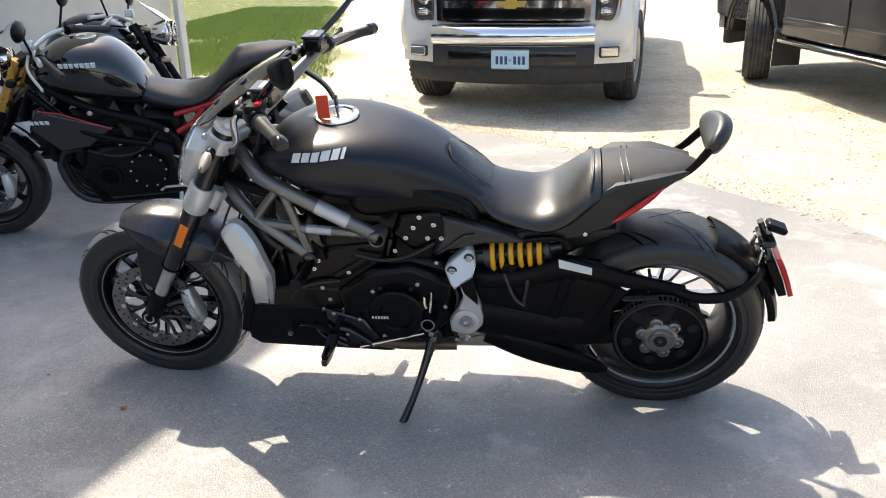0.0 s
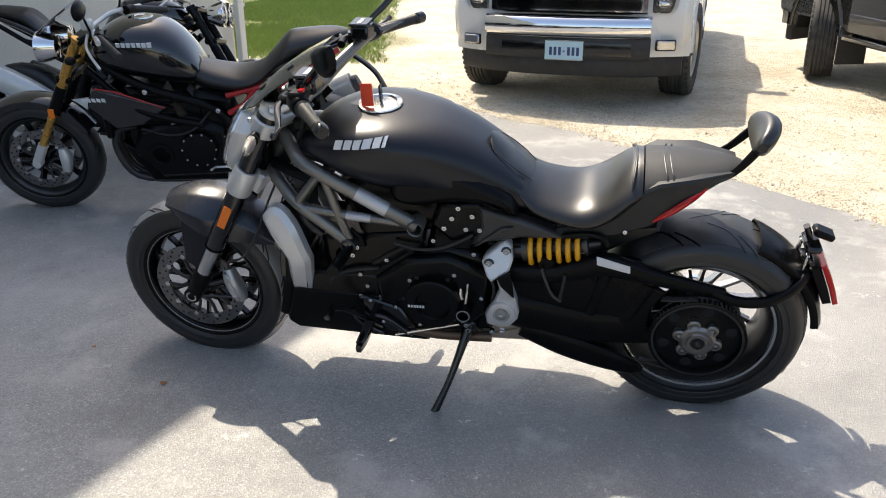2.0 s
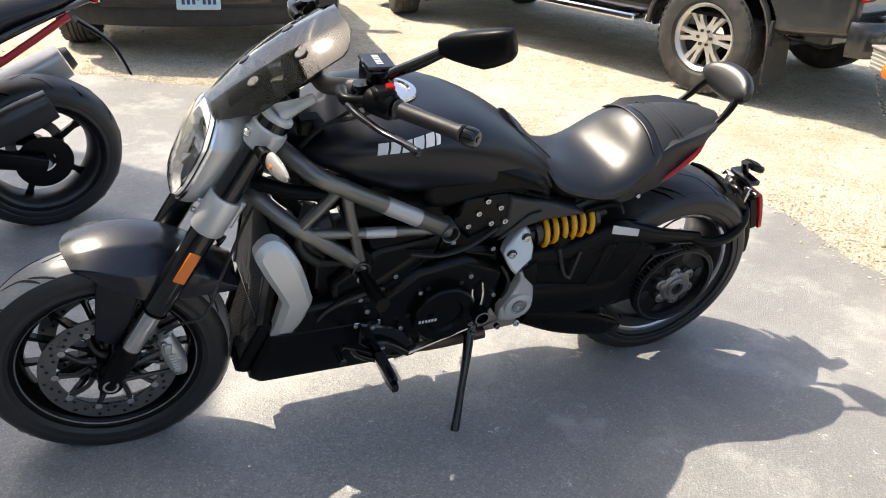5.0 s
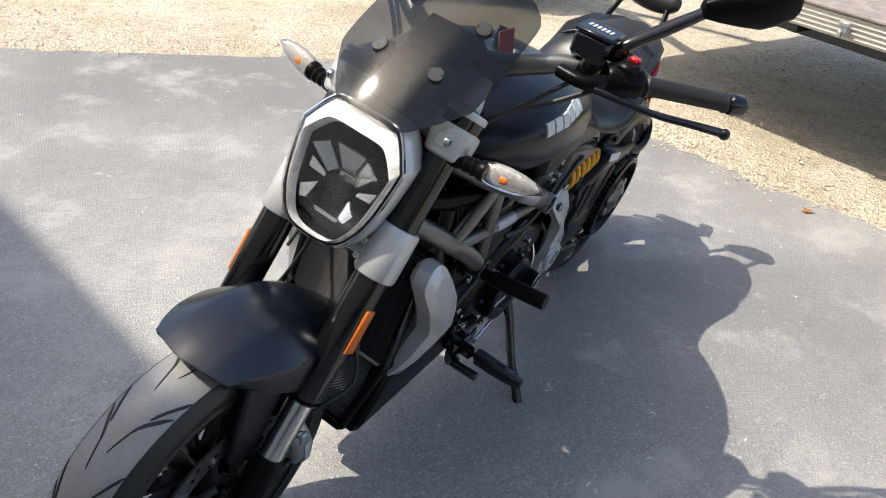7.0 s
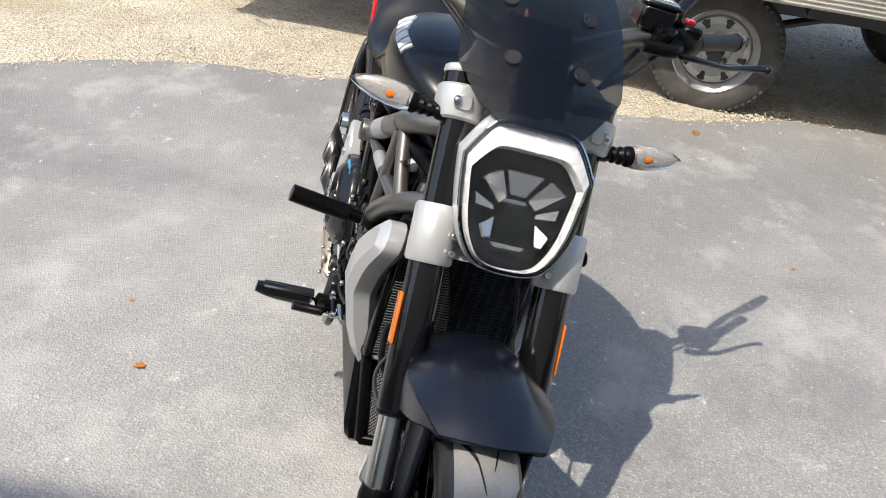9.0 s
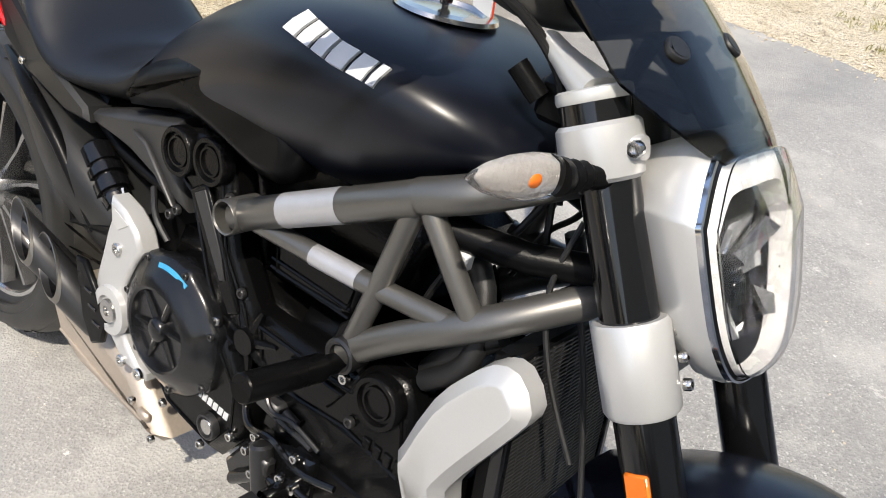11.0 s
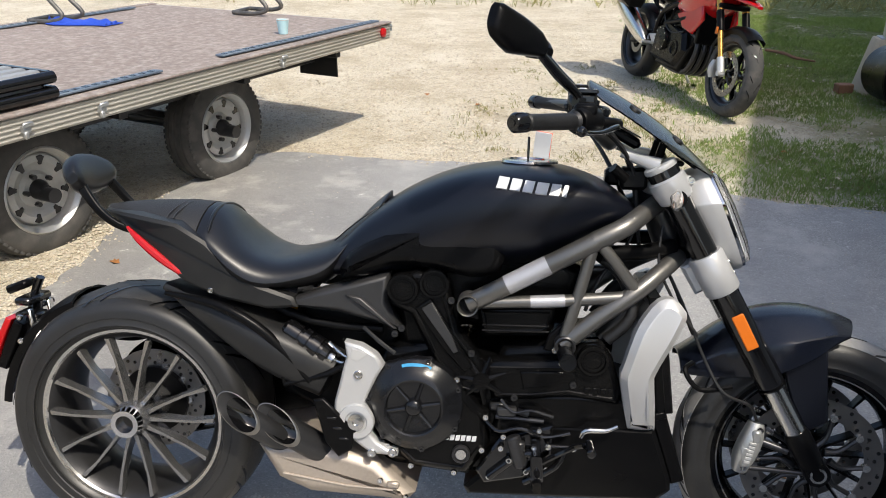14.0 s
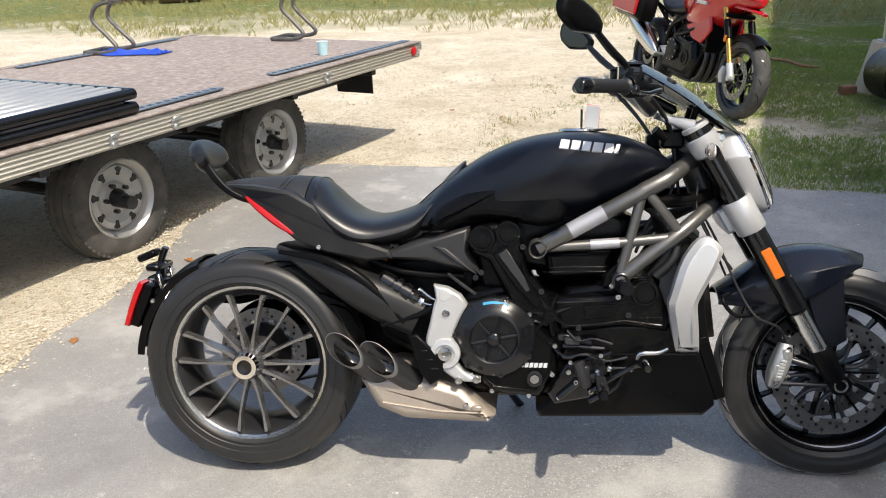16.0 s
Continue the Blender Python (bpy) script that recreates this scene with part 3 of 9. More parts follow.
one = whole("dry_leaf", leaf(0.018), LEAF, "small curled brown dry leaf on the asphalt", "leaf", "fallen leaves", m=pose(1.666, 0.268, 0.0, 0, 0, 40))
for x, y, r, s in ((0.826, -0.665, 200, 1.0), (-0.93, 1.38, 80, 1.5), (-1.03, 0.53, 20, 1.4), (0.55, -0.75, 140, 0.6), (2.05, 0.1, 60, 0.7), (0.2, 1.35, 10, 0.6), (1.2, 3.9, 90, 1.6), (0.35, 4.6, 300, 1.5), (-0.1, 4.9, 15, 1.6), (2.4, 3.6, 240, 1.5)):
    copy_thing(one, pose(x, y, 0.0 if y < 3 else -0.015, 0, 0, r) @ Matrix.Diagonal((s, s, s, 1)))

# ---- the black power cruiser on its side stand: x forward, y to its left, z up, leaning left ----
BIKE = pose(0, -0.140, 0, 0, 0, 2.7) @ pose(0, 0, 0, -12.3, 0, 0) @ pose(-0.006, 0, 0.315, 0, 0.65, 0) @ pose(0, 0, -0.325)
moto = thing("motorcycle", "satin black power cruiser motorcycle leaning on its side stand", "motorcycle", BIKE)
RA, FA = (0.0, 0.0, 0.325), (1.624, 0.0, 0.318)


def tyre(c, R, w, rim, crown, mat, parent, name="tyre", tread=None):
    """A road tyre with rounded tread, a bead ring and fine sidewall ridges; returns the part."""
    h = w / 2
    top = [(q, R - crown * (1 - math.sqrt(max(0, 1 - 0.93 * q * q)))) for q in (-1 + i / 10 for i in range(21))]
    pr = [(q * h * 0.98, r) for q, r in top]
    mid = (R - crown + rim) / 2
    side = [(1.0, R - crown), (1.008, mid + 0.012), (0.992, mid + 0.0105), (0.992, mid - 0.004), (1.0, mid - 0.0055), (0.985, mid - 0.008), (0.93, rim + 0.02), (0.93, rim + 0.015), (0.88, rim + 0.012), (0.8, rim)]
    pr += [(q * h, r) for q, r in side] + [(-q * h, r) for q, r in reversed(side)]
    t = part(name, lathe(pr, 112, c), mat, parent)
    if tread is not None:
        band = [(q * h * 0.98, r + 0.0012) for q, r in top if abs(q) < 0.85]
        part("tread", lathe(band + [(q, r - 0.004) for q, r in reversed(band)], 112, c), tread, t, "dusty worn tread, front one paled with sun sheen")
    return t


def grooves(c, R, w, crown, n, reach, mat, parent, lean=0.5, wide=0.0035):
    """Slanted tread grooves, thin dark lines laid flush on the tread."""
    gs = []
    for i in range(n):
        for s in (-1, 1):
            rings = []
            a0 = 2 * math.pi * (i + (0.5 if s > 0 else 0)) / n
            for k in range(9):
                f = k / 8
                g = 0.3 * f / 0.55 if f < 0.55 else 0.3 + 0.7 * (f - 0.55) / 0.45
                y = s * w * (0.05 + reach * g) if i % 2 else s * w * (0.20 + (reach - 0.13) * f)
                a = a0 + lean * f * 0.42 * (1 if i % 2 else 0.62)
                q = y / (w / 2)
                r = R - crown * (1 - math.sqrt(max(0, 1 - 0.93 * q * q)))
                hw = wide * (0.25 if k in (0, 8) else 1.0) / R
                rings.append([(c[0] + (r + h) * math.cos(a + g * hw), c[1] + y, c[2] + (r + h) * math.sin(a + g * hw)) for g, h in ((-1, 0.0), (-1, 0.0020), (1, 0.0020), (1, 0.0))])
            gs.append(loft(rings))
    return part("tread_groove", join(*gs), mat, parent, kind="stuff")


def spokes(c, n, r0, r1, y0, y1, wide, parent, mat, name="spoke"):
    """Tapered cast spokes, each a mesh of its own."""
    prof = []
    for f, k in ((0.0, 1.5), (0.25, 0.9), (0.75, 0.75), (1.0, 1.35)):
        r = r0 + (r1 - r0) * f
        y = y0 + (y1 - y0) * f
        hw, hd = wide * k / 2, 0.011 * (1.3 - 0.4 * f)
        prof.append([(r, y - hd, -hw * 0.6), (r, y + hd, -hw), (r, y + hd, hw), (r, y - hd, hw * 0.6)])
    first = None
    for i in range(n):
        m = pose(*c) @ pose(0, 0, 0, 0, i * 360 / n, 0)
        if first is None:
            first = part(name, loft(prof), mat, parent, m=m)
        else:
            again(first, m)


def disc_rotor(c, y, r_in, r_out, parent, name="brake_disc", carrier=True):
    """A drilled brake disc with its carrier arms."""
    d = part(name, lathe([(y - 0.0025, r_in), (y - 0.0025, r_out), (y + 0.0025, r_out), (y + 0.0025, r_in)], 64, c), DISC, parent)
    hs = []
    for i in range(48):
        a = 2 * math.pi * i / 48
        r = r_in + (r_out - r_in) * (0.25, 0.5, 0.75)[i % 3]
        hs.append(rod((c[0] + r * math.cos(a), c[1] + y - 0.003, c[2] + r * math.sin(a)), (c[0] + r * math.cos(a), c[1] + y + 0.003, c[2] + r * math.sin(a)), 0.0046, 8))
    part("drill_hole", join(*hs), GLOSSB, d, kind="stuff")
    if carrier:
        arm = tube([(0.040, 0, 0.010), (r_in * 0.6, 0, -0.006), (r_in + 0.004, 0, 0)], [0.009, 0.006, 0.0065], 8, smooth=3)
        pin = lathe([(-0.007, 0.0005), (-0.007, 0.009), (0.007, 0.009), (0.007, 0.0005)], 12, (r_in + 0.004, 0, 0), closed=False)
        first = None
        for i in range(10):
            m = pose(c[0], c[1] + y, c[2], 0, i * 36, 0)
            if first is None:
                first = part("carrier_arm", arm, DARKMET, d, m=m)
                fpin = part("carrier_pin", pin, STEEL, d, m=m)
            else:
                again(first, m)
                again(fpin, m)
    return d


def rim_ring(c, half, r_seat, parent, mat, lip, thin=False):
    """The wheel's barrel with bright outer lips."""
    pr = [(-half, r_seat + 0.014), (-half, r_seat + 0.002), (-half * 0.86, r_seat - 0.012), (-half * 0.4, r_seat - 0.028), (half * 0.4, r_seat - 0.028), (half * 0.86, r_seat - 0.012), (half, r_seat + 0.002), (half, r_seat + 0.014), (half * 0.9, r_seat + 0.006), (-half * 0.9, r_seat + 0.006)]
    part("rim", lathe(pr, 96, c), ENGINE if thin else DARKMET, parent)
    for s in (-1, 1):
        if thin:
            part("rim_lip", lathe([(s * (half + 0.001), r_seat + 0.0105), (s * (half + 0.003), r_seat + 0.013), (s * half * 0.96, r_seat + 0.0165), (s * half * 0.96, r_seat + 0.009)], 96, c), lip, parent)
            part("rim_line", lathe([(s * half * 0.9, r_seat - 0.011), (s * half * 0.93, r_seat - 0.0075), (s * half * 0.88, r_seat - 0.006), (s * half * 0.85, r_seat - 0.009)], 96, c), lip, parent)
            continue
        part("rim_lip", lathe([(s * (half + 0.001), r_seat + 0.002), (s * (half + 0.003), r_seat + 0.014), (s * half * 0.96, r_seat + 0.0165), (s * half * 0.96, r_seat - 0.002)], 96, c), lip, parent)


# -- rear wheel --
rear = part("rear_wheel", lathe([(-0.115, 0.018), (-0.115, 0.032), (-0.10, 0.045), (-0.05, 0.05), (0.06, 0.05), (0.10, 0.045), (0.10, 0.018)], 40, RA), RIMM, moto)
tyre(RA, 0.319, 0.238, 0.221, 0.044, RUBBER, rear, tread=RRUB)
grooves(RA, 0.3195, 0.238, 0.044, 22, 0.38, GLOSSB, rear, 0.85, 0.0036)
rim_ring(RA, 0.098, 0.218, rear, RIMM, STEEL)
for i in range(7):
    for s in (-1, 1):
        bar = loft([[(r, y - dd, off - ww * 0.7), (r, y + dd, off - ww), (r, y + dd, off + ww), (r, y - dd, off + ww * 0.7)] for r, y, dd, off, ww in ((0.036, -0.075, 0.024, s * 0.010, 0.009), (0.085, -0.082, 0.016, s * 0.019, 0.0052), (0.15, -0.086, 0.012, s * 0.034, 0.0046), (0.201, -0.088, 0.012, s * 0.051, 0.008))])
        m = pose(*RA) @ pose(0, 0, 0, 0, i * 360 / 7 + 12, 0)
        part("spoke", bar, RIMM, rear, m=m)
part("axle_nut", lathe([(-0.118, 0.022), (-0.138, 0.022), (-0.138, 0.034), (-0.118, 0.038)], 32, RA), CHROME, rear, "chrome axle nut")
part("axle_bore", lathe([(-0.119, 0.0005), (-0.119, 0.0215), (-0.09, 0.0215), (-0.09, 0.0005)], 24, RA, closed=False), GLOSSB, rear)
disc_rotor(RA, 0.045, 0.085, 0.132, rear)

# belt drive and single-sided swingarm
pulley = part("belt_pulley", lathe([(0.128, 0.05), (0.128, 0.13), (0.124, 0.139), (0.128, 0.141), (0.131, 0.136), (0.152, 0.136), (0.156, 0.141), (0.158, 0.137), (0.156, 0.127), (0.142, 0.12), (0.138, 0.075), (0.146, 0.055), (0.146, 0.05)], 84, RA), ENGINE, moto)
tooth = box((0.1375, 0.1415, 0), (0.005, 0.021, 0.006), 0.001)
part("tooth", join(*[moved(tooth, pose(*RA) @ pose(0, 0, 0, 0, i * 360 / 60, 0)) for i in range(60)]), DARKMET, pulley, kind="stuff")
part("bright_edge", lathe([(0.1555, 0.126), (0.1555, 0.1325), (0.1585, 0.1325), (0.1585, 0.126)], 84, RA), DARKMET, pulley)
hub = part("hub_carrier", lathe([(0.14, 0.026), (0.14, 0.054), (0.158, 0.053), (0.166, 0.044), (0.166, 0.034), (0.172, 0.031), (0.172, 0.021), (0.15, 0.019)], 36, RA), HUBM, pulley, "bare aluminium hub carrier")
part("hub_bore", lathe([(0.15, 0.0005), (0.15, 0.0205), (0.16, 0.0205), (0.156, 0.0005)], 24, RA, closed=False), GLOSSB, hub)
for i in range(6):
    t = 2 * math.pi * (i + 0.25) / 6
    cx, cz = RA[0] + 0.054 * math.cos(t), RA[2] + 0.054 * math.sin(t)
    part("lobe", lathe([(0.14, 0.0005), (0.14, 0.0205), (0.157, 0.0195), (0.161, 0.015), (0.161, 0.010), (0.153, 0.009), (0.153, 0.0005)], 18, (cx, 0, cz), closed=False), HUBM, hub)
    part("lobe_nut", lathe([(0.152, 0.0005), (0.152, 0.0075), (0.159, 0.0070), (0.159, 0.0005)], 6, (cx, 0, cz), closed=False), STEEL, hub)
    part("opening", lathe([(0.1385, 0.0005), (0.1385, 0.017), (0.1415, 0.017), (0.1415, 0.0005)], 16, (RA[0] + 0.098 * math.cos(t + 0.5), 0, RA[2] + 0.098 * math.sin(t + 0.5)), closed=False), GLOSSB, pulley)
belt = []
for a, b in (((0.012, 0.463), (0.115, 0.458)), ((0.012, 0.187), (0.16, 0.225))):
    d = np.array(b) - np.array(a)
    nrm = np.array((-d[1], d[0])) / np.linalg.norm(d) * 0.003
    belt.append(slab([np.array(a) - nrm, np.array(b) - nrm, np.array(b) + nrm, np.array(a) + nrm], 0.131, 0.152, 0.001))
for run in belt:
    part("drive_belt", run, GRIPR, moto)


def beam(pts, wy, wz, n=16, k=3.0):
    """A rounded-box beam along points, with half widths across and up at each."""
    q = spline([(*p, a, b) for p, a, b in zip(pts, wy, wz)], 5)
    rings = []
    for i, p in enumerate(q):
        a, b = q[max(i - 1, 0)], q[min(i + 1, len(q) - 1)]
        d = b[:3] - a[:3]
        d = d / np.linalg.norm(d)
        side = np.array((0, 1.0, 0)) - d * d[1]
        side = side / np.linalg.norm(side)
        up = np.cross(d, side)
        ring = []
        for j in range(n):
            t = 2 * math.pi * j / n
            c, s = math.cos(t), math.sin(t)
            e = 2 / k
            ring.append(p[:3] + side * p[3] * math.copysign(abs(c) ** e, c) + up * p[4] * math.copysign(abs(s) ** e, s))
        rings.append(ring)
    return loft(rings)


swing = part("swingarm", beam([(0.60, 0.12, 0.39), (0.47, 0.128, 0.36), (0.34, 0.132, 0.335), (0.22, 0.128, 0.33), (0.12, 0.112, 0.33), (0.03, 0.09, 0.325)], [0.045, 0.03, 0.022, 0.018, 0.016, 0.02], [0.06, 0.062, 0.058, 0.055, 0.06, 0.07]), MATT, moto)
part("upper_beam", beam([(0.57, 0.115, 0.505), (0.45, 0.125, 0.512), (0.36, 0.13, 0.535), (0.28, 0.134, 0.562), (0.21, 0.134, 0.548), (0.12, 0.132, 0.522), (0.02, 0.126, 0.497), (-0.06, 0.122, 0.478)], [0.026, 0.026, 0.024, 0.024, 0.02, 0.017, 0.014, 0.012], [0.03, 0.028, 0.03, 0.036, 0.03, 0.024, 0.02, 0.016]), MATT, swing)
part("brace", beam([(0.275, 0.134, 0.53), (0.30, 0.134, 0.44), (0.325, 0.132, 0.35)], [0.014] * 3, [0.022, 0.016, 0.024]), MATT, swing)
part("brace", beam([(0.15, 0.132, 0.50), (0.19, 0.132, 0.41), (0.235, 0.13, 0.335)], [0.014] * 3, [0.022, 0.016, 0.024]), MATT, swing)
part("brace", beam([(0.44, 0.128, 0.57), (0.47, 0.128, 0.47), (0.50, 0.126, 0.38)], [0.014] * 3, [0.026, 0.018, 0.028]), MATT, swing)
part("arm_casting", slab([(0.57, 0.50), (0.45, 0.505), (0.30, 0.548), (0.18, 0.528), (0.10, 0.475), (0.135, 0.42), (0.142, 0.36), (0.115, 0.29), (0.2, 0.275), (0.4, 0.295), (0.57, 0.34)], 0.119, 0.141, 0.008), MATT, swing)
part("bearing_housing", lathe([(0.03, 0.04), (0.03, 0.088), (0.115, 0.095), (0.122, 0.088), (0.122, 0.04)], 40, RA), MATT, swing)
part("warning_sticker", slab([(0.303, 0.602), (0.208, 0.574), (0.207, 0.550), (0.301, 0.574)], 0.1545, 0.158, 0.0005), WHITEM, swing, "pale rectangular sticker")
part("belt_guard", beam([(0.52, 0.13, 0.31), (0.40, 0.138, 0.265), (0.28, 0.138, 0.222), (0.19, 0.135, 0.19), (0.15, 0.13, 0.175)], [0.026, 0.022, 0.02, 0.016, 0.008], [0.03, 0.042, 0.04, 0.028, 0.012]), MATT, moto)
part("shift_bracket", join(tube([(0.46, 0.15, 0.545), (0.43, 0.155, 0.46), (0.40, 0.155, 0.435)], 0.006, 8, smooth=3), tube([(0.39, 0.155, 0.53), (0.405, 0.155, 0.435)], 0.006, 8)), DARKMET, swing)

# shock absorber
s0, s1 = np.array((0.530, 0.086, 0.566)), np.array((0.328, 0.090, 0.600))
ax = (s1 - s0) / np.linalg.norm(s1 - s0)
shock = part("shock_absorber", join(tube([s0 - ax * 0.03, s0 + ax * 0.01, s0 + ax * 0.012, s0 + ax * 0.03], [0.026, 0.026, 0.042, 0.042], 24), tube([s0, s1], 0.027, 20), tube([s1 - ax * 0.012, s1, s1 + ax * 0.002, s1 + ax * 0.035], [0.04, 0.04, 0.018, 0.014], 24)), DARKMET, moto)
coil = []
e1 = np.cross(ax, (0, 1.0, 0))
e1, e2 = e1 / np.linalg.norm(e1), np.array((0, 1.0, 0))
for i in range(6 * 18 + 1):
    a = 2 * math.pi * i / 18
    coil.append(s0 + ax * (0.03 + 0.165 * i / 108) + 0.046 * (math.cos(a) * e1 + math.sin(a) * e2))
part("coil_spring", tube(coil, 0.0082, 10), SPRING, shock, "bright yellow coil spring")
r0, r1 = np.array((0.39, -0.115, 0.586)), np.array((0.51, -0.13, 0.519))
part("reservoir", tube([r0 + (r1 - r0) * q for q in (0, 0.06, 0.3, 0.31, 0.36, 0.37, 0.48, 0.49, 0.54, 0.55, 0.7, 0.71, 0.76, 0.77, 0.88)], [0.02, 0.027, 0.027, 0.023, 0.023, 0.03, 0.03, 0.024, 0.024, 0.029, 0.029, 0.022, 0.022, 0.025, 0.022], 24), GLOSSB, shock)
part("adjuster", tube([r0 + (r1 - r0) * q for q in (0.87, 0.9, 1.0, 1.02)], [0.013, 0.016, 0.016, 0.01], 18), STEEL, shock)
part("shock_line", tube([r1, r1 + np.array((0.03, -0.01, -0.004)), r1 + np.array((0.06, 0.0, 0.0))], 0.005, 8, smooth=3), STEEL, shock)

part("rear_housing", slab([(0.37, 0.40), (0.50, 0.34), (0.64, 0.33), (0.66, 0.60), (0.56, 0.645), (0.42, 0.64), (0.36, 0.52)], -0.06, 0.03, 0.02), MATT, moto)

# -- bodywork --


def body(sections, n=28, top=2.4, low=2.4, steps=4):
    """A closed body along x from sections (x, half width, top z, widest z, bottom z, y of centre)."""
    q = spline(sections, steps)
    rings = []
    for x, w, zt, zm, zb in q:
        ring = []
        for k in range(n):
            t = 2 * math.pi * k / n
            c, s = math.cos(t), math.sin(t)
            e = 2 / (top if s > 0 else low)
            ring.append((x, max(w, 0.002) * math.copysign(abs(c) ** e, c), zm + (zt - zm if s > 0 else zm - zb) * math.copysign(abs(s) ** e, s)))
        rings.append(ring)
    return loft(rings)


tank = part("fuel_tank", body([(0.498, 0.118, 0.775, 0.735, 0.70), (0.55, 0.130, 0.832, 0.748, 0.70), (0.60, 0.142, 0.872, 0.762, 0.705), (0.68, 0.160, 0.922, 0.80, 0.72), (0.77, 0.180, 0.959, 0.848, 0.735), (0.87, 0.196, 0.978, 0.888, 0.735), (0.96, 0.198, 0.980, 0.903, 0.752), (1.04, 0.186, 0.969, 0.907, 0.79), (1.11, 0.155, 0.944, 0.900, 0.832), (1.16, 0.105, 0.912, 0.882, 0.85), (1.185, 0.06, 0.89, 0.874, 0.862)], 64, 3.1, 2.0, 6), SATIN, moto)
part("filler_cap", join(lathe([(0.0, 0.03), (0.004, 0.066), (0.009, 0.064), (0.011, 0.05), (0.006, 0.046), (0.008, 0.02), (0.008, 0.0005)], 40, (0.94, 0, 0.978), "z", closed=False)), STEEL, tank, "polished round filler cap")
key = part("key", join(box((0.936, 0.0, 1.015), (0.006, 0.022, 0.05), 0.002), box((0.936, 0.0, 0.99), (0.004, 0.01, 0.03), 0.001)), GLOSSB, tank)
tagm = pose(0.968, 0.028, 1.02, 14, 8, -14)
part("key_tag", moved(box((0, 0.0014, 0), (0.040, 0.0025, 0.064), 0.0008), tagm), REDTAG, key, "red fabric key tag")
part("tag_back", moved(box((0, -0.0012, 0), (0.039, 0.0022, 0.063), 0.0008), tagm), WHITEM, key, "white back of the key tag")


SIDEC = [(0.53, 0.716), (0.645, 0.753), (0.734, 0.751), (0.822, 0.735), (0.884, 0.75), (0.891, 0.811), (0.843, 0.843), (0.768, 0.863), (0.706, 0.853), (0.631, 0.821), (0.548, 0.776)]
for s in (-1, 1):
    part("side_cover", slab(SIDEC, s * 0.09, s * 0.166, 0.02, 2), MATT, tank, "matt black cover under the tank")


def on_tank(x, z, side):
    """The y of the tank's skin at x, z (upper half)."""
    secs = [(0.77, 0.180, 0.959, 0.848), (0.87, 0.196, 0.978, 0.888), (0.96, 0.198, 0.980, 0.903), (1.04, 0.186, 0.969, 0.907), (1.11, 0.155, 0.944, 0.900)]
    xs = [s[0] for s in secs]
    w, zt, zm = (np.interp(x, xs, [s[i] for s in secs]) for i in (1, 2, 3))
    f = min(0.999, max(0.0, (z - zm) / (zt - zm)))
    return side * w * (1 - f ** 3.1) ** (1 / 3.1)


def badge(side):
    """Six slanted plain blocks along the tank's flank where a maker's mark sits."""
    wide = (0.0225, 0.0215, 0.0205, 0.0245, 0.0205, 0.0095)
    for i in range(6):
        u0 = 0.870 + sum(wide[:i]) + 0.0058 * i
        up, dn = [], []
        for du, dv in ((0, 0), (0.25, 0), (0.5, 0), (0.75, 0), (1, 0), (1, 0.5), (1, 1), (0.75, 1), (0.5, 1), (0.25, 1), (0, 1), (0, 0.5)):
            u = u0 + du * wide[i]
            x = 1.90 - u if side > 0 else u
            z = 0.931 + 0.022 * dv - (x - 0.95) * 0.09
            x += -0.006 * dv if side > 0 else 0.006 * dv
            y = on_tank(x, z, side)
            up.append((x, y + side * 0.0045, z + 0.0035))
            dn.append((x, y - side * 0.006, z - 0.004))
        part("badge_block", loft([dn, up]), WHITEM, tank, "silver block on the tank flank")


badge(1)
badge(-1)

# stitched pad over the tank's tail
rings = []
for x, w, z in ((0.488, 0.052, 0.768), (0.496, 0.068, 0.780), (0.526, 0.078, 0.808), (0.56, 0.080, 0.836), (0.59, 0.074, 0.859), (0.612, 0.060, 0.873), (0.62, 0.044, 0.878)):
    rings.append([(x, w * q, z + 0.010 - 0.010 * abs(q) ** 4 - 0.006 * q * q) for q in np.linspace(-1, 1, 13)] + [(x, w * q, z - 0.014) for q in np.linspace(1, -1, 13)])
SEAM = ((0.496, 0.066, 0.780), (0.526, 0.078, 0.808), (0.56, 0.080, 0.836), (0.59, 0.074, 0.859), (0.609, 0.058, 0.871))
pad_ = part("tank_pad", loft(rings), SEATM, tank, "stitched black pad")
part("pad_seam", tube([(x, w * 0.93, z + 0.0065) for x, w, z in SEAM] + [(x, -w * 0.93, z + 0.0065) for x, w, z in reversed(SEAM)], 0.0016, 6), GRIPR, pad_)

# rider's seat with its dished top and high back, and the pillion hump


def seat_ring(x, w, zt, dish, zb, n=36):
    ring = []
    for k in range(n):
        t = 2 * math.pi * k / n
        c, s = math.cos(t), math.sin(t)
        e = 2 / 3.2
        y = w * math.copysign(abs(c) ** e, c)
        zm = zb + 0.45 * (zt - zb)
        z = zm + ((zt - zm) if s > 0 else (zm - zb)) * math.copysign(abs(s) ** (2 / 2.2), s)
        if s > 0:
            z += dish * (abs(y) / max(w, 1e-6)) ** 2 * s
        ring.append((x, y * (1.0 if s > 0 else 1.0 - 0.18 * abs(s)), z))
    return ring



def tapered(g):
    """Draw the tail's sides together towards its tip."""
    return [(x, y * min(1, 0.38 + max(0, x + 0.07) * 4.2), z) for x, y, z in g[0]], g[1]


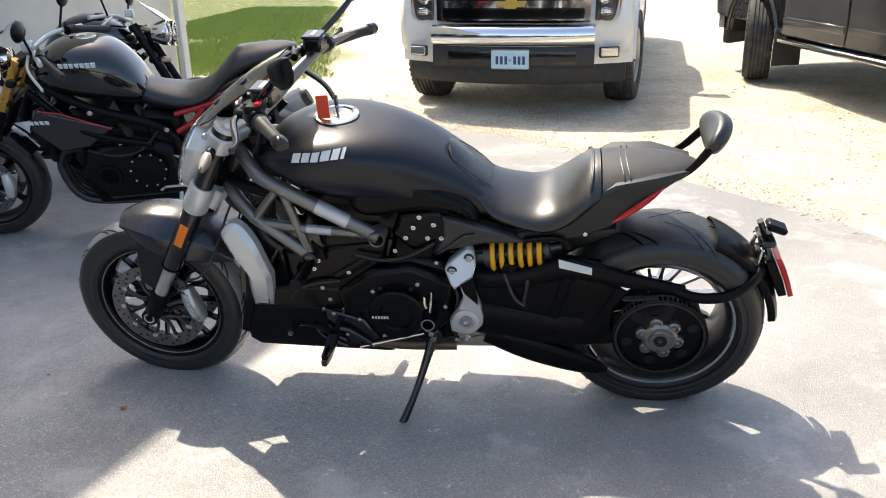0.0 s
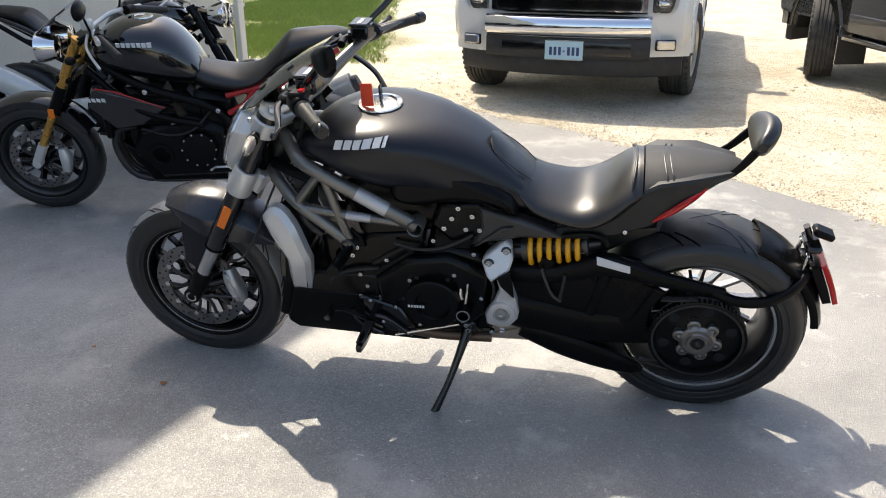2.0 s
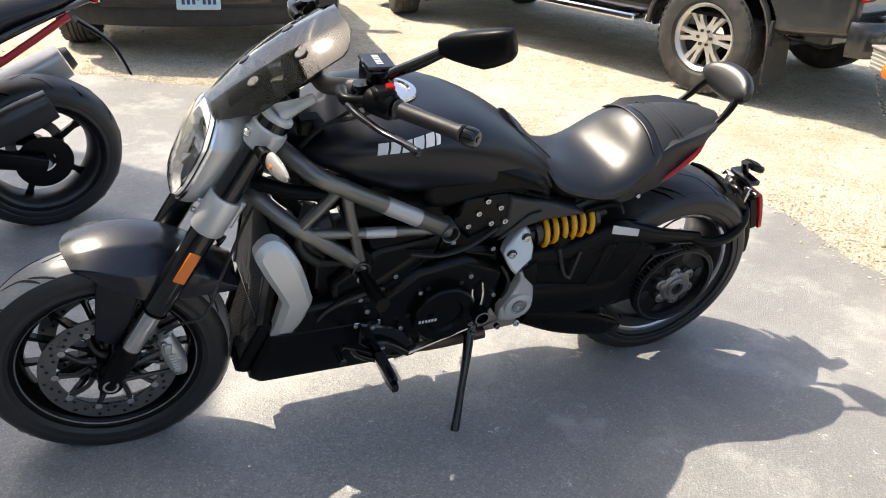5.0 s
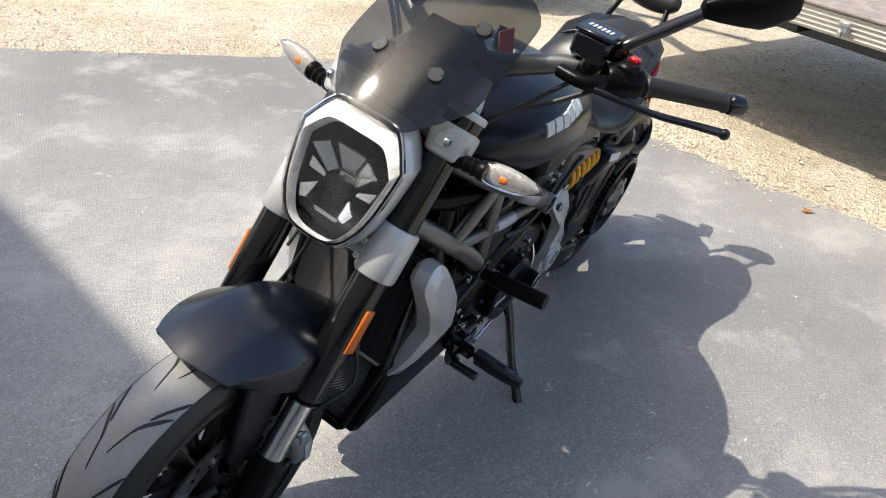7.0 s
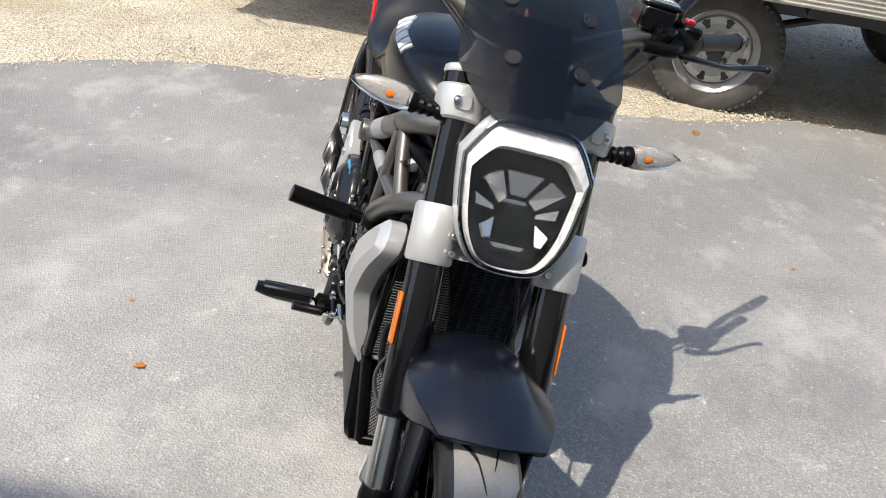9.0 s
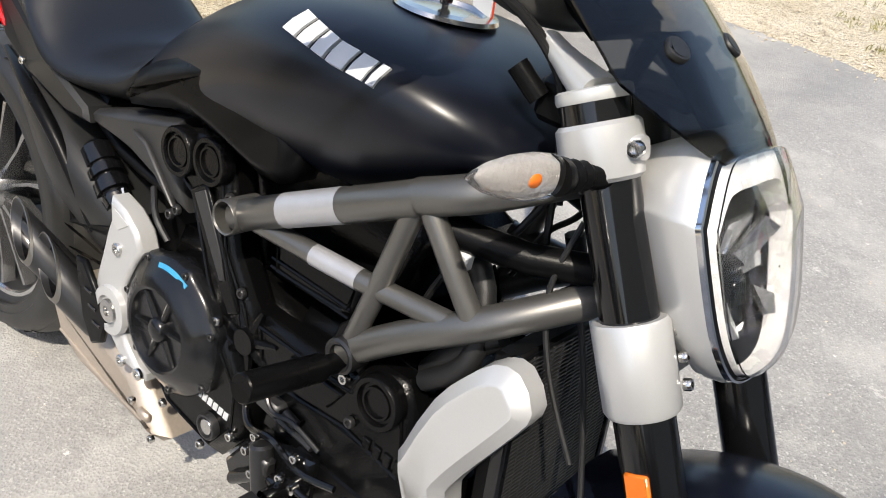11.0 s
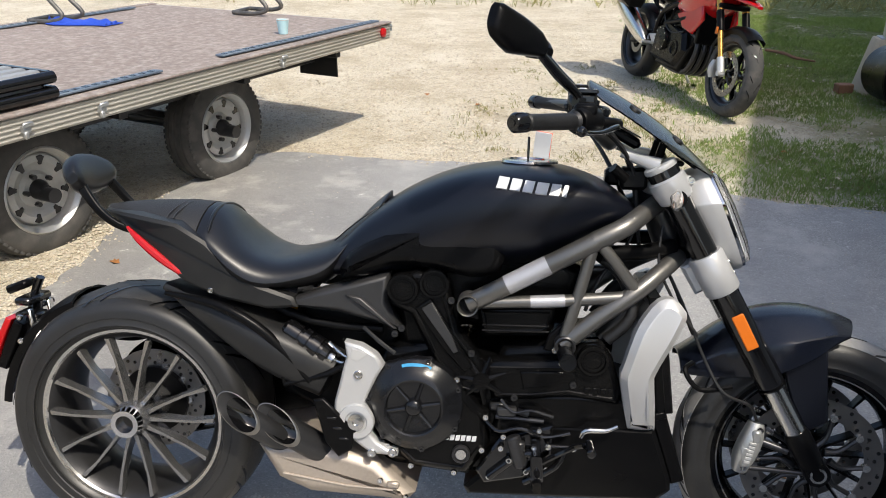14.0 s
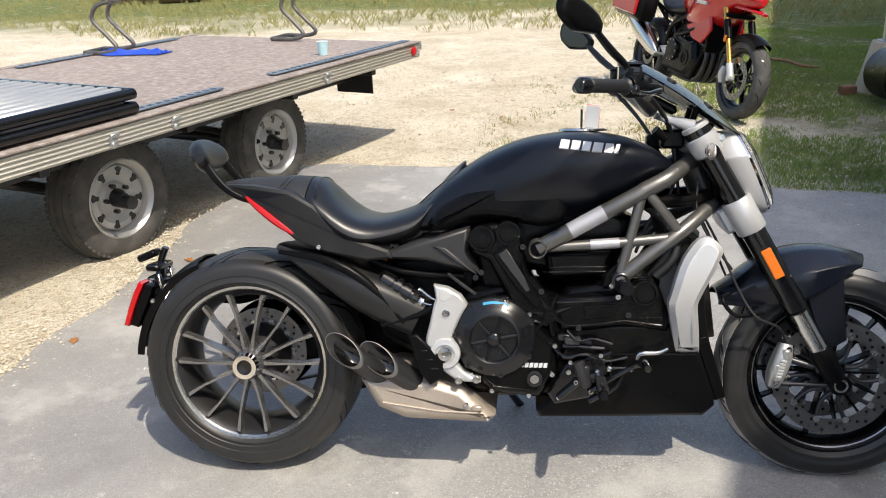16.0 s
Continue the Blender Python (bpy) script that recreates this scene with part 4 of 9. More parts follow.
srows = spline([(0.618, 0.03, 0.902, -0.004, 0.878), (0.604, 0.062, 0.892, -0.014, 0.86), (0.575, 0.092, 0.866, -0.03, 0.815), (0.535, 0.12, 0.822, -0.03, 0.755), (0.50, 0.136, 0.792, -0.02, 0.70), (0.46, 0.146, 0.768, -0.012, 0.68), (0.38, 0.158, 0.745, 0.0, 0.664), (0.325, 0.166, 0.752, 0.006, 0.664), (0.28, 0.166, 0.785, -0.006, 0.68), (0.245, 0.16, 0.825, -0.03, 0.70), (0.215, 0.15, 0.850, -0.04, 0.725), (0.19, 0.135, 0.856, -0.04, 0.745)], 5)
seat = part("seat", loft([seat_ring(*r) for r in srows]), SEATM, moto)
prow = spline([(0.186, 0.128, 0.856, -0.035, 0.75), (0.13, 0.122, 0.858, -0.028, 0.765), (0.05, 0.108, 0.855, -0.022, 0.785), (-0.02, 0.08, 0.849, -0.014, 0.80), (-0.06, 0.045, 0.843, -0.006, 0.812), (-0.076, 0.018, 0.84, -0.004, 0.82)], 5)
pil = part("pillion_seat", loft([seat_ring(*r) for r in prow]), SEATG, moto)
for x, z0 in ((0.136, 0.8578), (0.120, 0.8578)):
    part("seat_welt", tube([(x - 0.012 * (abs(y) / 0.12) ** 2, y, z0 - 0.0012 - 0.0285 * (abs(y) / 0.12) ** 2 - 0.055 * max(0, (abs(y) - 0.105) / 0.015) ** 1.5) for y in np.linspace(-0.108, 0.108, 23)], 0.002, 8), GREYP, pil, "grey seam stripe")
part("seat_roll", tube([(0.208 + 0.012 * (y / 0.14) ** 2, y, 0.8495 - 0.046 * (abs(y) / 0.14) ** 2.6) for y in np.linspace(-0.136, 0.136, 21)], [0.001] + [0.0042] * 19 + [0.001], 12), SEATM, seat, "raised leatherette roll behind the rider")
dim = part("seat_recess", moved(ball((0, 0, 0), (0.026, 0.017, 0.006), 18), pose(0.310, 0.004, 0.7455, 0, 2, 20)), GLOSSB, seat)
part("recess_tab", moved(ball((0, 0, 0), (0.016, 0.009, 0.004), 14), pose(0.305, 0.006, 0.750, 0, 2, 20)), SEATM, dim)

# tail: black side panels with red light strips
for s in (-1, 1):
    tail = part("tail_panel", tapered(slab([(-0.06, 0.836), (-0.02, 0.816), (0.036, 0.79), (0.165, 0.692), (0.25, 0.658), (0.36, 0.638), (0.43, 0.645), (0.42, 0.668), (0.34, 0.692), (0.27, 0.735), (0.22, 0.785), (0.15, 0.825), (0.04, 0.838)], s * 0.05 - 0.012, s * 0.144 - 0.012, 0.007)), PLAST, moto)
    part("tail_light_strip", tube([(0.022, s * 0.110 - 0.012, 0.806), (0.057, s * 0.127 - 0.012, 0.781), (0.11, s * 0.134 - 0.012, 0.741), (0.168, s * 0.137 - 0.012, 0.702)], [0.004, 0.0085, 0.0095, 0.004], 8, smooth=4), REDLENS, tail, "slim red tail light strip")
    part("screw", bolt((0.23, s * 0.144 - 0.012, 0.675), 0.007, 0.005, s), STEEL, tail)
part("tail_core", body([(0.42, 0.118, 0.70, 0.665, 0.63), (0.25, 0.120, 0.735, 0.69, 0.645), (0.12, 0.104, 0.80, 0.755, 0.715), (0.0, 0.072, 0.835, 0.815, 0.79), (-0.055, 0.03, 0.836, 0.828, 0.816)], 20), MATT, moto)
# backrest
backrest = part("backrest", join(*[beam([(0.06, s * 0.064, 0.785), (0.0, s * 0.078, 0.806), (-0.045, s * 0.078, 0.836), (-0.085, s * 0.07, 0.882), (-0.118, s * 0.05, 0.925)], [0.006, 0.007, 0.007, 0.008, 0.007], [0.008, 0.009, 0.010, 0.012, 0.012]) for s in (-1, 1)], tube([(-0.105, -0.055, 0.905), (-0.115, 0.0, 0.912), (-0.105, 0.055, 0.905)], 0.009, 10, smooth=4)), MATT, moto, m=pose(-0.006, -0.026, 0))
pad = []
for f in np.linspace(-1, 1, 17):
    k = math.sqrt(max(0.02, 1 - f * f * 0.94))
    y = 0.094 * f
    ring = []
    for j in range(18):
        t = 2 * math.pi * j / 18
        p, sn = math.cos(t), math.sin(t)
        u, w = 0.028 * k ** 0.5 * math.copysign(abs(p) ** 0.7, p), 0.05 * k * math.copysign(abs(sn) ** 0.8, sn)
        ring.append((-0.12 + u * 0.88 - w * 0.47 + 0.018 * f * f, y, 0.914 + u * 0.47 + w * 0.88))
    pad.append(ring)
part("pad", loft(pad), SEATM, backrest, "padded black backrest cushion")

# rear mudguard, its arm and the tail lamp


def arc_guard(c, r, a0, a1, w0, w1, thick, n=16, flat=0.62, drop=0.03, rise=0.0):
    """A bent guard over a wheel: top and turned-down sides, with thickness."""
    cross = [(-1.0, -drop), (-0.97, -drop * 0.4), (-flat, 0.0), (0, 0.006), (flat, 0.0), (0.97, -drop * 0.4), (1.0, -drop)]
    rings = []
    for i in range(n + 1):
        f = i / n
        a = radians(a0 + (a1 - a0) * f)
        w = w0 + (w1 - w0) * f
        rr = r + rise * f
        out = [(c[0] + (rr + h) * math.cos(a), y * w, c[2] + (rr + h) * math.sin(a)) for y, h in cross]
        inn = [(c[0] + (rr + h - thick) * math.cos(a), y * w * 0.97, c[2] + (rr + h - thick) * math.sin(a)) for y, h in reversed(cross)]
        rings.append(out + inn)
    return loft(rings)


guard = part("rear_mudguard", arc_guard(RA, 0.330, 117, 178, 0.09, 0.075, 0.005, drop=0.028, rise=0.026), MATT, moto)
part("guard_arm", beam([(-0.03, 0.125, 0.482), (-0.10, 0.135, 0.462), (-0.18, 0.132, 0.468), (-0.245, 0.105, 0.495), (-0.285, 0.05, 0.51), (-0.295, 0.0, 0.515)], [0.013, 0.013, 0.013, 0.013, 0.014, 0.014], [0.013, 0.015, 0.015, 0.015, 0.017, 0.018]), MATT, moto)
lampb = part("tail_bracket", join(beam([(-0.30, 0.0, 0.45), (-0.295, 0.0, 0.53), (-0.285, 0.0, 0.60)], [0.028, 0.03, 0.02], [0.011, 0.012, 0.01]), box((-0.295, -0.0, 0.59), (0.045, 0.10, 0.02), 0.006), rod((-0.29, -0.075, 0.565), (-0.29, 0.075, 0.565), 0.008, 10), box((-0.285, 0.0, 0.53), (0.03, 0.06, 0.05), 0.006)), GLOSSB, moto)
part("tail_reflector", slab([(-0.318, 0.548), (-0.334, 0.552), (-0.352, 0.517), (-0.370, 0.472), (-0.386, 0.422), (-0.372, 0.418), (-0.354, 0.470), (-0.336, 0.512)], -0.062, 0.062, 0.003), REDLENS, lampb, "red tail lamp lens")
part("reflector_back", slab([(-0.316, 0.544), (-0.334, 0.510), (-0.352, 0.468), (-0.369, 0.420), (-0.346, 0.414), (-0.318, 0.474), (-0.292, 0.534)], -0.057, 0.057, 0.004), MATT, lampb)
part("plate_lamp", moved(box((0, 0, 0), (0.06, 0.05, 0.022), 0.006), pose(-0.322, -0.005, 0.622, 0, -22, 0)), MATT, lampb)
part("lamp_stalk", beam([(-0.272, 0.0, 0.645), (-0.288, 0.0, 0.605), (-0.295, 0.0, 0.56)], [0.012] * 3, [0.009] * 3), GLOSSB, lampb)
part("bright_bracket", moved(box((0, 0, 0), (0.01, 0.022, 0.10), 0.003), pose(-0.272, 0.045, 0.53, 0, -10, 0)), STEEL, lampb)
part("bright_bracket", moved(box((0, 0, 0), (0.01, 0.018, 0.07), 0.003), pose(-0.272, -0.045, 0.54, 0, -10, 0)), STEEL, lampb)
for z in (0.50, 0.56):
    part("bracket_nut", bolt((-0.285, -0.075, z), 0.008, 0.008, -1), STEEL, lampb)
hug = part("chain_side_hugger", beam([(0.12, -0.02, 0.66), (0.25, -0.05, 0.60), (0.38, -0.07, 0.53), (0.5, -0.08, 0.47)], [0.10, 0.105, 0.1, 0.07], [0.014, 0.045, 0.06, 0.055], 18, 3.4), PLAST, moto)
part("hugger_lip", tube([(0.11, -0.125, 0.655), (0.25, -0.158, 0.64), (0.36, -0.16, 0.58), (0.46, -0.15, 0.47)], [0.006, 0.012, 0.012, 0.008], 10, smooth=4), MATT, hug)
for s in (-1, 1):
    part("subframe_tube", tube([(0.62, s * 0.10, 0.59), (0.45, s * 0.10, 0.60), (0.30, s * 0.09, 0.66)], 0.011, 10, smooth=3), MATT, moto)
part("subframe_hook", tube([(0.38, -0.15, 0.55), (0.40, -0.15, 0.46), (0.50, -0.15, 0.49), (0.57, -0.15, 0.53)], 0.008, 8), MATT, moto)
part("subframe_hook", tube([(0.40, 0.14, 0.655), (0.33, 0.14, 0.665), (0.29, 0.14, 0.655), (0.275, 0.14, 0.63)], 0.009, 8, smooth=3), MATT, moto)
for s in (-1, 1):
    gp = part("side_panel", slab([(0.37, 0.645), (0.49, 0.69), (0.64, 0.735), (0.635, 0.665), (0.67, 0.60), (0.61, 0.615), (0.52, 0.635)], s * 0.09, s * 0.142, 0.012), GREYP, moto)
    part("panel_rib", slab([(0.54, 0.68), (0.575, 0.675), (0.66, 0.605), (0.645, 0.607)], s * 0.14, s * 0.15, 0.004), GREYP, gp)

# -- engine --
engine = part("engine", join(
    slab([(0.62, 0.26), (0.90, 0.25), (0.99, 0.34), (0.99, 0.46), (0.88, 0.54), (0.74, 0.58), (0.62, 0.55), (0.58, 0.42)], -0.115, 0.115, 0.02),
    slab([(0.66, 0.55), (0.82, 0.53), (0.77, 0.72), (0.63, 0.72)], -0.105, 0.105, 0.02),
    slab([(0.86, 0.45), (1.14, 0.44), (1.15, 0.60), (0.90, 0.57)], -0.105, 0.105, 0.02),
    slab([(0.60, 0.62), (0.84, 0.60), (1.03, 0.62), (1.08, 0.75), (0.95, 0.80), (0.66, 0.75)], -0.085, 0.085, 0.02)), ENGINE, moto)


def cover(name, o, s, y0, y1, mat=ENGINE, ch=0.012, rnd=0, parent=engine, label="", bead=0.0):
    ob = part(name, slab(o, s * y0, s * y1, ch, rnd), mat, parent, label)
    if bead:
        q = [tuple(p) for p in inset(o, ch + 0.004)]
        part("edge_bead", tube([(x, s * (y1 + 0.0005), z) for x, z in q + q[:1]], bead, 6), mat, ob)
    return ob


def ringdisc(c, s, y0, y1, r, mat, parent, name, hole=0.0, step=0.75, n=36):
    """A round cap with a stepped face."""
    d = y1 - y0
    pr = [(s * y0, r), (s * (y1 - 0.15 * d), r), (s * y1, r * 0.94), (s * y1, r * step), (s * (y1 - 0.3 * d), r * (step - 0.06)), (s * (y1 - 0.3 * d), max(hole, 0.0005))]
    return part(name, lathe(pr, n, (c[0], 0, c[1]), closed=False, cap=True), mat, parent)


# right side: clutch cover, timing belt covers
cl = cover("crankcase_cover", [(0.70, 0.545), (0.78, 0.52), (0.875, 0.42), (0.88, 0.34), (0.83, 0.265), (0.70, 0.275), (0.625, 0.34), (0.612, 0.45), (0.65, 0.525)], -1, 0.10, 0.158, ch=0.018, bead=0.003)
rings = []
for y, r, lobe in ((-0.15, 0.110, 1), (-0.166, 0.110, 1), (-0.172, 0.106, 1), (-0.176, 0.096, 0.5), (-0.186, 0.086, 0), (-0.193, 0.074, 0), (-0.195, 0.067, 0), (-0.193, 0.063, 0), (-0.184, 0.060, 0), (-0.182, 0.03, 0), (-0.182, 0.001, 0)):
    ring = []
    for k in range(84):
        a = 2 * math.pi * k / 84
        rr = r + lobe * 0.006 * max(0, math.cos(7 * a - 2.8)) ** 6
        ring.append((0.706 + rr * math.cos(a), y, 0.437 + rr * math.sin(a)))
    rings.append(ring)
cl2 = part("clutch_cover", loft(rings), CLUTCHM, cl, sharp=40)
part("clutch_boss", lathe([(-0.18, 0.020), (-0.192, 0.019), (-0.196, 0.015), (-0.198, 0.009), (-0.1985, 0.0005)], 32, (0.706, 0, 0.437), closed=False), CLUTCHM, cl2, sharp=50)
for i in range(6):
    a = 2 * math.pi * (i + 0.2) / 6
    part("star_rib", tube([(0.706 + 0.018 * math.cos(a), -0.184, 0.437 + 0.018 * math.sin(a)), (0.706 + 0.062 * math.cos(a), -0.185, 0.437 + 0.062 * math.sin(a))], [0.0055, 0.0045], 8), CLUTCHM, cl2)
part("maker_sticker", loft([[(0.706 + r * math.cos(a), y, 0.437 + r * math.sin(a)) for y, r in ((-0.1795, 0.091), (-0.1755, 0.1005), (-0.1735, 0.1000), (-0.1775, 0.0905))] for a in np.radians(range(68, 109, 5))]), BLUEST, cl2, "blue sticker")
for i in range(7):
    a = 2 * math.pi * i / 7 + 0.4
    part("cover_bolt", bolt((0.706 + 0.107 * math.cos(a), -0.171, 0.437 + 0.107 * math.sin(a)), 0.0058, 0.005, -1), DARKMET, cl)
part("small_badge", join(*[slab([(0.775 + 0.0125 * i, 0.352), (0.785 + 0.0125 * i, 0.353), (0.787 + 0.0125 * i, 0.366), (0.777 + 0.0125 * i, 0.365)], -0.1575, -0.1595, 0.0004) for i in range(6)]), WHITEM, cl, "row of small pale blocks", kind="stuff")
oc = ringdisc((0.815, 0.322), -1, 0.155, 0.17, 0.021, DARKMET, cl, "oil_filler_cap", step=0.8)
part("cap_face", lathe([(-0.1665, 0.0005), (-0.1665, 0.013), (-0.168, 0.012), (-0.168, 0.0005)], 20, (0.815, 0, 0.322), closed=False), STEEL, oc)
vb = cover("upright_belt_cover", [(0.635, 0.695), (0.655, 0.73), (0.70, 0.745), (0.755, 0.74), (0.775, 0.70), (0.80, 0.61), (0.855, 0.545), (0.88, 0.49), (0.85, 0.455), (0.80, 0.465), (0.745, 0.53), (0.69, 0.64), (0.645, 0.66)], -1, 0.10, 0.150, ch=0.012, bead=0.0032)
part("raised_rib", slab([(0.70, 0.66), (0.735, 0.685), (0.79, 0.60), (0.835, 0.53), (0.815, 0.515), (0.76, 0.575)], -0.148, -0.158, 0.005), ENGINE, vb)
part("cover_plate", slab([(0.715, 0.66), (0.737, 0.675), (0.785, 0.60), (0.80, 0.565), (0.79, 0.56)], -0.157, -0.1605, 0.002), GREYP, vb)
hb = cover("level_belt_cover", [(0.85, 0.545), (0.96, 0.55), (1.04, 0.555), (1.065, 0.595), (1.12, 0.60), (1.145, 0.565), (1.165, 0.50), (1.165, 0.455), (1.05, 0.468), (0.97, 0.455), (0.88, 0.45)], -1, 0.10, 0.148, ch=0.012, bead=0.0032)
part("raised_rib", slab([(0.94, 0.525), (1.04, 0.53), (1.02, 0.495), (0.95, 0.485)], -0.146, -0.154, 0.004), ENGINE, hb)
part("letter_block", join(*[slab([(1.085 + 0.018 * i, 0.476), (1.098 + 0.018 * i, 0.476), (1.098 + 0.018 * i, 0.496), (1.085 + 0.018 * i, 0.496)], -0.146, -0.1515, 0.002) for i in range(4)]), ENGINE, hb, kind="stuff")
for c, r in (((0.672, 0.703), 0.036), ((0.742, 0.718), 0.034), ((1.10, 0.562), 0.036)):
    cap = ringdisc(c, -1, 0.146, 0.166, r, ENGINE, engine, "cam_cap", step=0.78)
    part("cap_ring", lathe([(-0.160, r * 0.5), (-0.160, r * 0.62), (-0.1635, r * 0.6), (-0.1635, r * 0.52)], 28, (c[0], 0, c[1])), ENGINE, cap)
part("star_boss", join(lathe([(-0.145, 0.0005), (-0.145, 0.022), (-0.160, 0.019), (-0.160, 0.0005)], 20, (0.855, 0, 0.497), closed=False), *[tube([(0.855, -0.147, 0.497), (0.855 + 0.058 * math.cos(a), -0.147, 0.497 + 0.058 * math.sin(a))], [0.012, 0.004], 8) for a in [2 * math.pi * (k + 0.4) / 7 for k in range(7)]]), ENGINE, engine)
cover("air_box_lid", [(0.835, 0.665), (1.02, 0.675), (1.01, 0.615), (0.99, 0.60), (0.85, 0.59)], -1, 0.06, 0.125, ch=0.012, bead=0.003)
for z in (0.612, 0.625, 0.655):
    part("lid_rib", tube([(0.85, -0.1255, z - 0.004), (1.0, -0.1255, z)], 0.0028, 6), ENGINE, engine)
cover("air_box_lid", [(0.835, 0.665), (1.02, 0.675), (1.01, 0.615), (0.99, 0.60), (0.85, 0.59)], 1, 0.06, 0.12, ch=0.012)
for x, z in ((0.78, 0.68), (0.83, 0.56), (0.67, 0.61), (0.93, 0.462), (1.06, 0.50), (0.655, 0.596)):
    part("cover_bolt", bolt((x, -0.149, z), 0.008, 0.007, -1), DARKMET, engine)
for x, z in ((0.645, 0.33), (0.70, 0.285), (0.80, 0.275), (0.862, 0.335), (0.868, 0.415), (0.80, 0.50), (0.66, 0.515)):
    part("case_bolt", bolt((x, -0.158, z), 0.0075, 0.008, -1), STEEL, cl)
for pts, r, m_ in (([(0.90, -0.15, 0.455), (0.93, -0.158, 0.43), (0.97, -0.155, 0.435), (1.02, -0.15, 0.42)], 0.0035, DARKMET), ([(0.87, -0.15, 0.40), (0.90, -0.165, 0.385), (0.95, -0.165, 0.395), (1.0, -0.16, 0.375), (1.06, -0.15, 0.385)], 0.005, GLOSSB), ([(0.58, -0.13, 0.60), (0.62, -0.15, 0.575), (0.655, -0.15, 0.55)], 0.005, GRIPR), ([(0.50, -0.13, 0.56), (0.55, -0.145, 0.53), (0.60, -0.15, 0.55)], 0.0045, STEEL)):
    part("engine_line", tube(pts, r, 8, smooth=4), m_, engine)
for x, y, z in ((0.905, -0.162, 0.345), (0.935, -0.166, 0.362), (0.925, -0.164, 0.318), (0.98, -0.164, 0.352), (0.965, -0.162, 0.292), (1.01, -0.16, 0.30)):
    part("linkage_bolt", bolt((x, y, z), 0.0075, 0.010, -1), STEEL, engine)
part("plug_body", join(box((0.915, -0.14, 0.425), (0.045, 0.03, 0.022), 0.004), rod((0.94, -0.14, 0.425), (0.965, -0.14, 0.42), 0.008, 10)), GREYP, engine)
part("sensor_plug", join(box((0.90, -0.12, 0.43), (0.05, 0.03, 0.02), 0.004), box((0.98, -0.12, 0.425), (0.09, 0.025, 0.012), 0.003), rod((0.89, -0.14, 0.41), (1.0, -0.14, 0.405), 0.006, 8)), DARKMET, engine)
for pts, r in (([(1.13, -0.12, 0.60), (1.18, -0.12, 0.66), (1.16, -0.10, 0.74), (1.10, -0.09, 0.79)], 0.014), ([(1.13, 0.12, 0.60), (1.18, 0.12, 0.66), (1.15, 0.10, 0.76)], 0.014)):
    part("hose", tube(pts, r, 10, smooth=4), GRIPR, engine)
# left side: generator cover, cylinder heads
al = cover("generator_case", [(0.61, 0.50), (0.74, 0.56), (0.87, 0.54), (0.98, 0.46), (0.97, 0.36), (0.90, 0.27), (0.70, 0.27), (0.62, 0.36)], 1, 0.10, 0.145, ch=0.018)
gd = ringdisc((0.79, 0.395), 1, 0.14, 0.175, 0.088, ENGINE, al, "generator_cover", step=0.62)
part("small_badge", join(*[slab([(0.815 + 0.009 * i, 0.385), (0.821 + 0.009 * i, 0.385), (0.821 + 0.009 * i, 0.394), (0.815 + 0.009 * i, 0.394)], 0.1745, 0.1765, 0.0004) for i in range(6)]), WHITEM, gd, "row of small pale blocks", kind="stuff")
for i in range(6):
    a = 2 * math.pi * i / 6
    part("cover_bolt", bolt((0.79 + 0.096 * math.cos(a), 0.144, 0.395 + 0.096 * math.sin(a)), 0.006, 0.006, 1), DARKMET, al)
cover("rear_head_cover", [(0.56, 0.70), (0.64, 0.745), (0.76, 0.735), (0.79, 0.66), (0.73, 0.60), (0.62, 0.63)], 1, 0.09, 0.13, ch=0.016)
for x, z in ((0.70, 0.725), (0.66, 0.70), (0.72, 0.69), (0.745, 0.655), (0.61, 0.69), (0.64, 0.655), (0.68, 0.655)):
    part("head_bolt", bolt((x, 0.129, z), 0.0085, 0.009, 1), STEEL, engine)
cover("front_head_cover", [(0.80, 0.64), (0.98, 0.62), (1.10, 0.53), (1.09, 0.43), (0.96, 0.45), (0.82, 0.56)], 1, 0.09, 0.13, ch=0.016)
part("lower_cover", slab([(0.88, 0.36), (1.215, 0.385), (1.20, 0.47), (1.10, 0.475), (0.90, 0.47)], -0.135, 0.135, 0.012), ENGINE, engine)
part("starter", rod((0.86, 0.1, 0.58), (0.98, 0.1, 0.50), 0.035, 18, 0.008), ENGINE, engine)
part("gear_shaft_cover", join(lathe([(0.14, 0.0005), (0.14, 0.024), (0.20, 0.022), (0.20, 0.016), (0.185, 0.014), (0.185, 0.0005)], 22, (0.69, 0, 0.385), closed=False)), ENGINE, engine)
part("bright_ring", lathe([(0.198, 0.017), (0.198, 0.022), (0.2015, 0.021), (0.2015, 0.0175)], 24, (0.69, 0, 0.385)), STEEL, engine)
for x, z in ((0.70, 0.335), (0.69, 0.318), (0.685, 0.298), (0.61, 0.30)):
    part("linkage_bolt", bolt((x, 0.15, z), 0.009, 0.012, 1), STEEL, engine)
for x, y, z in ((0.93, 0.136, 0.415), (1.0, 0.136, 0.43), (0.86, 0.146, 0.47), (0.93, 0.132, 0.53), (1.02, 0.132, 0.47), (0.78, 0.131, 0.61), (0.66, 0.131, 0.57), (0.72, 0.146, 0.50), (0.84, 0.146, 0.30), (0.64, 0.146, 0.42)):
    part("case_bolt", bolt((x, y, z), 0.0075, 0.008, 1), STEEL, engine)
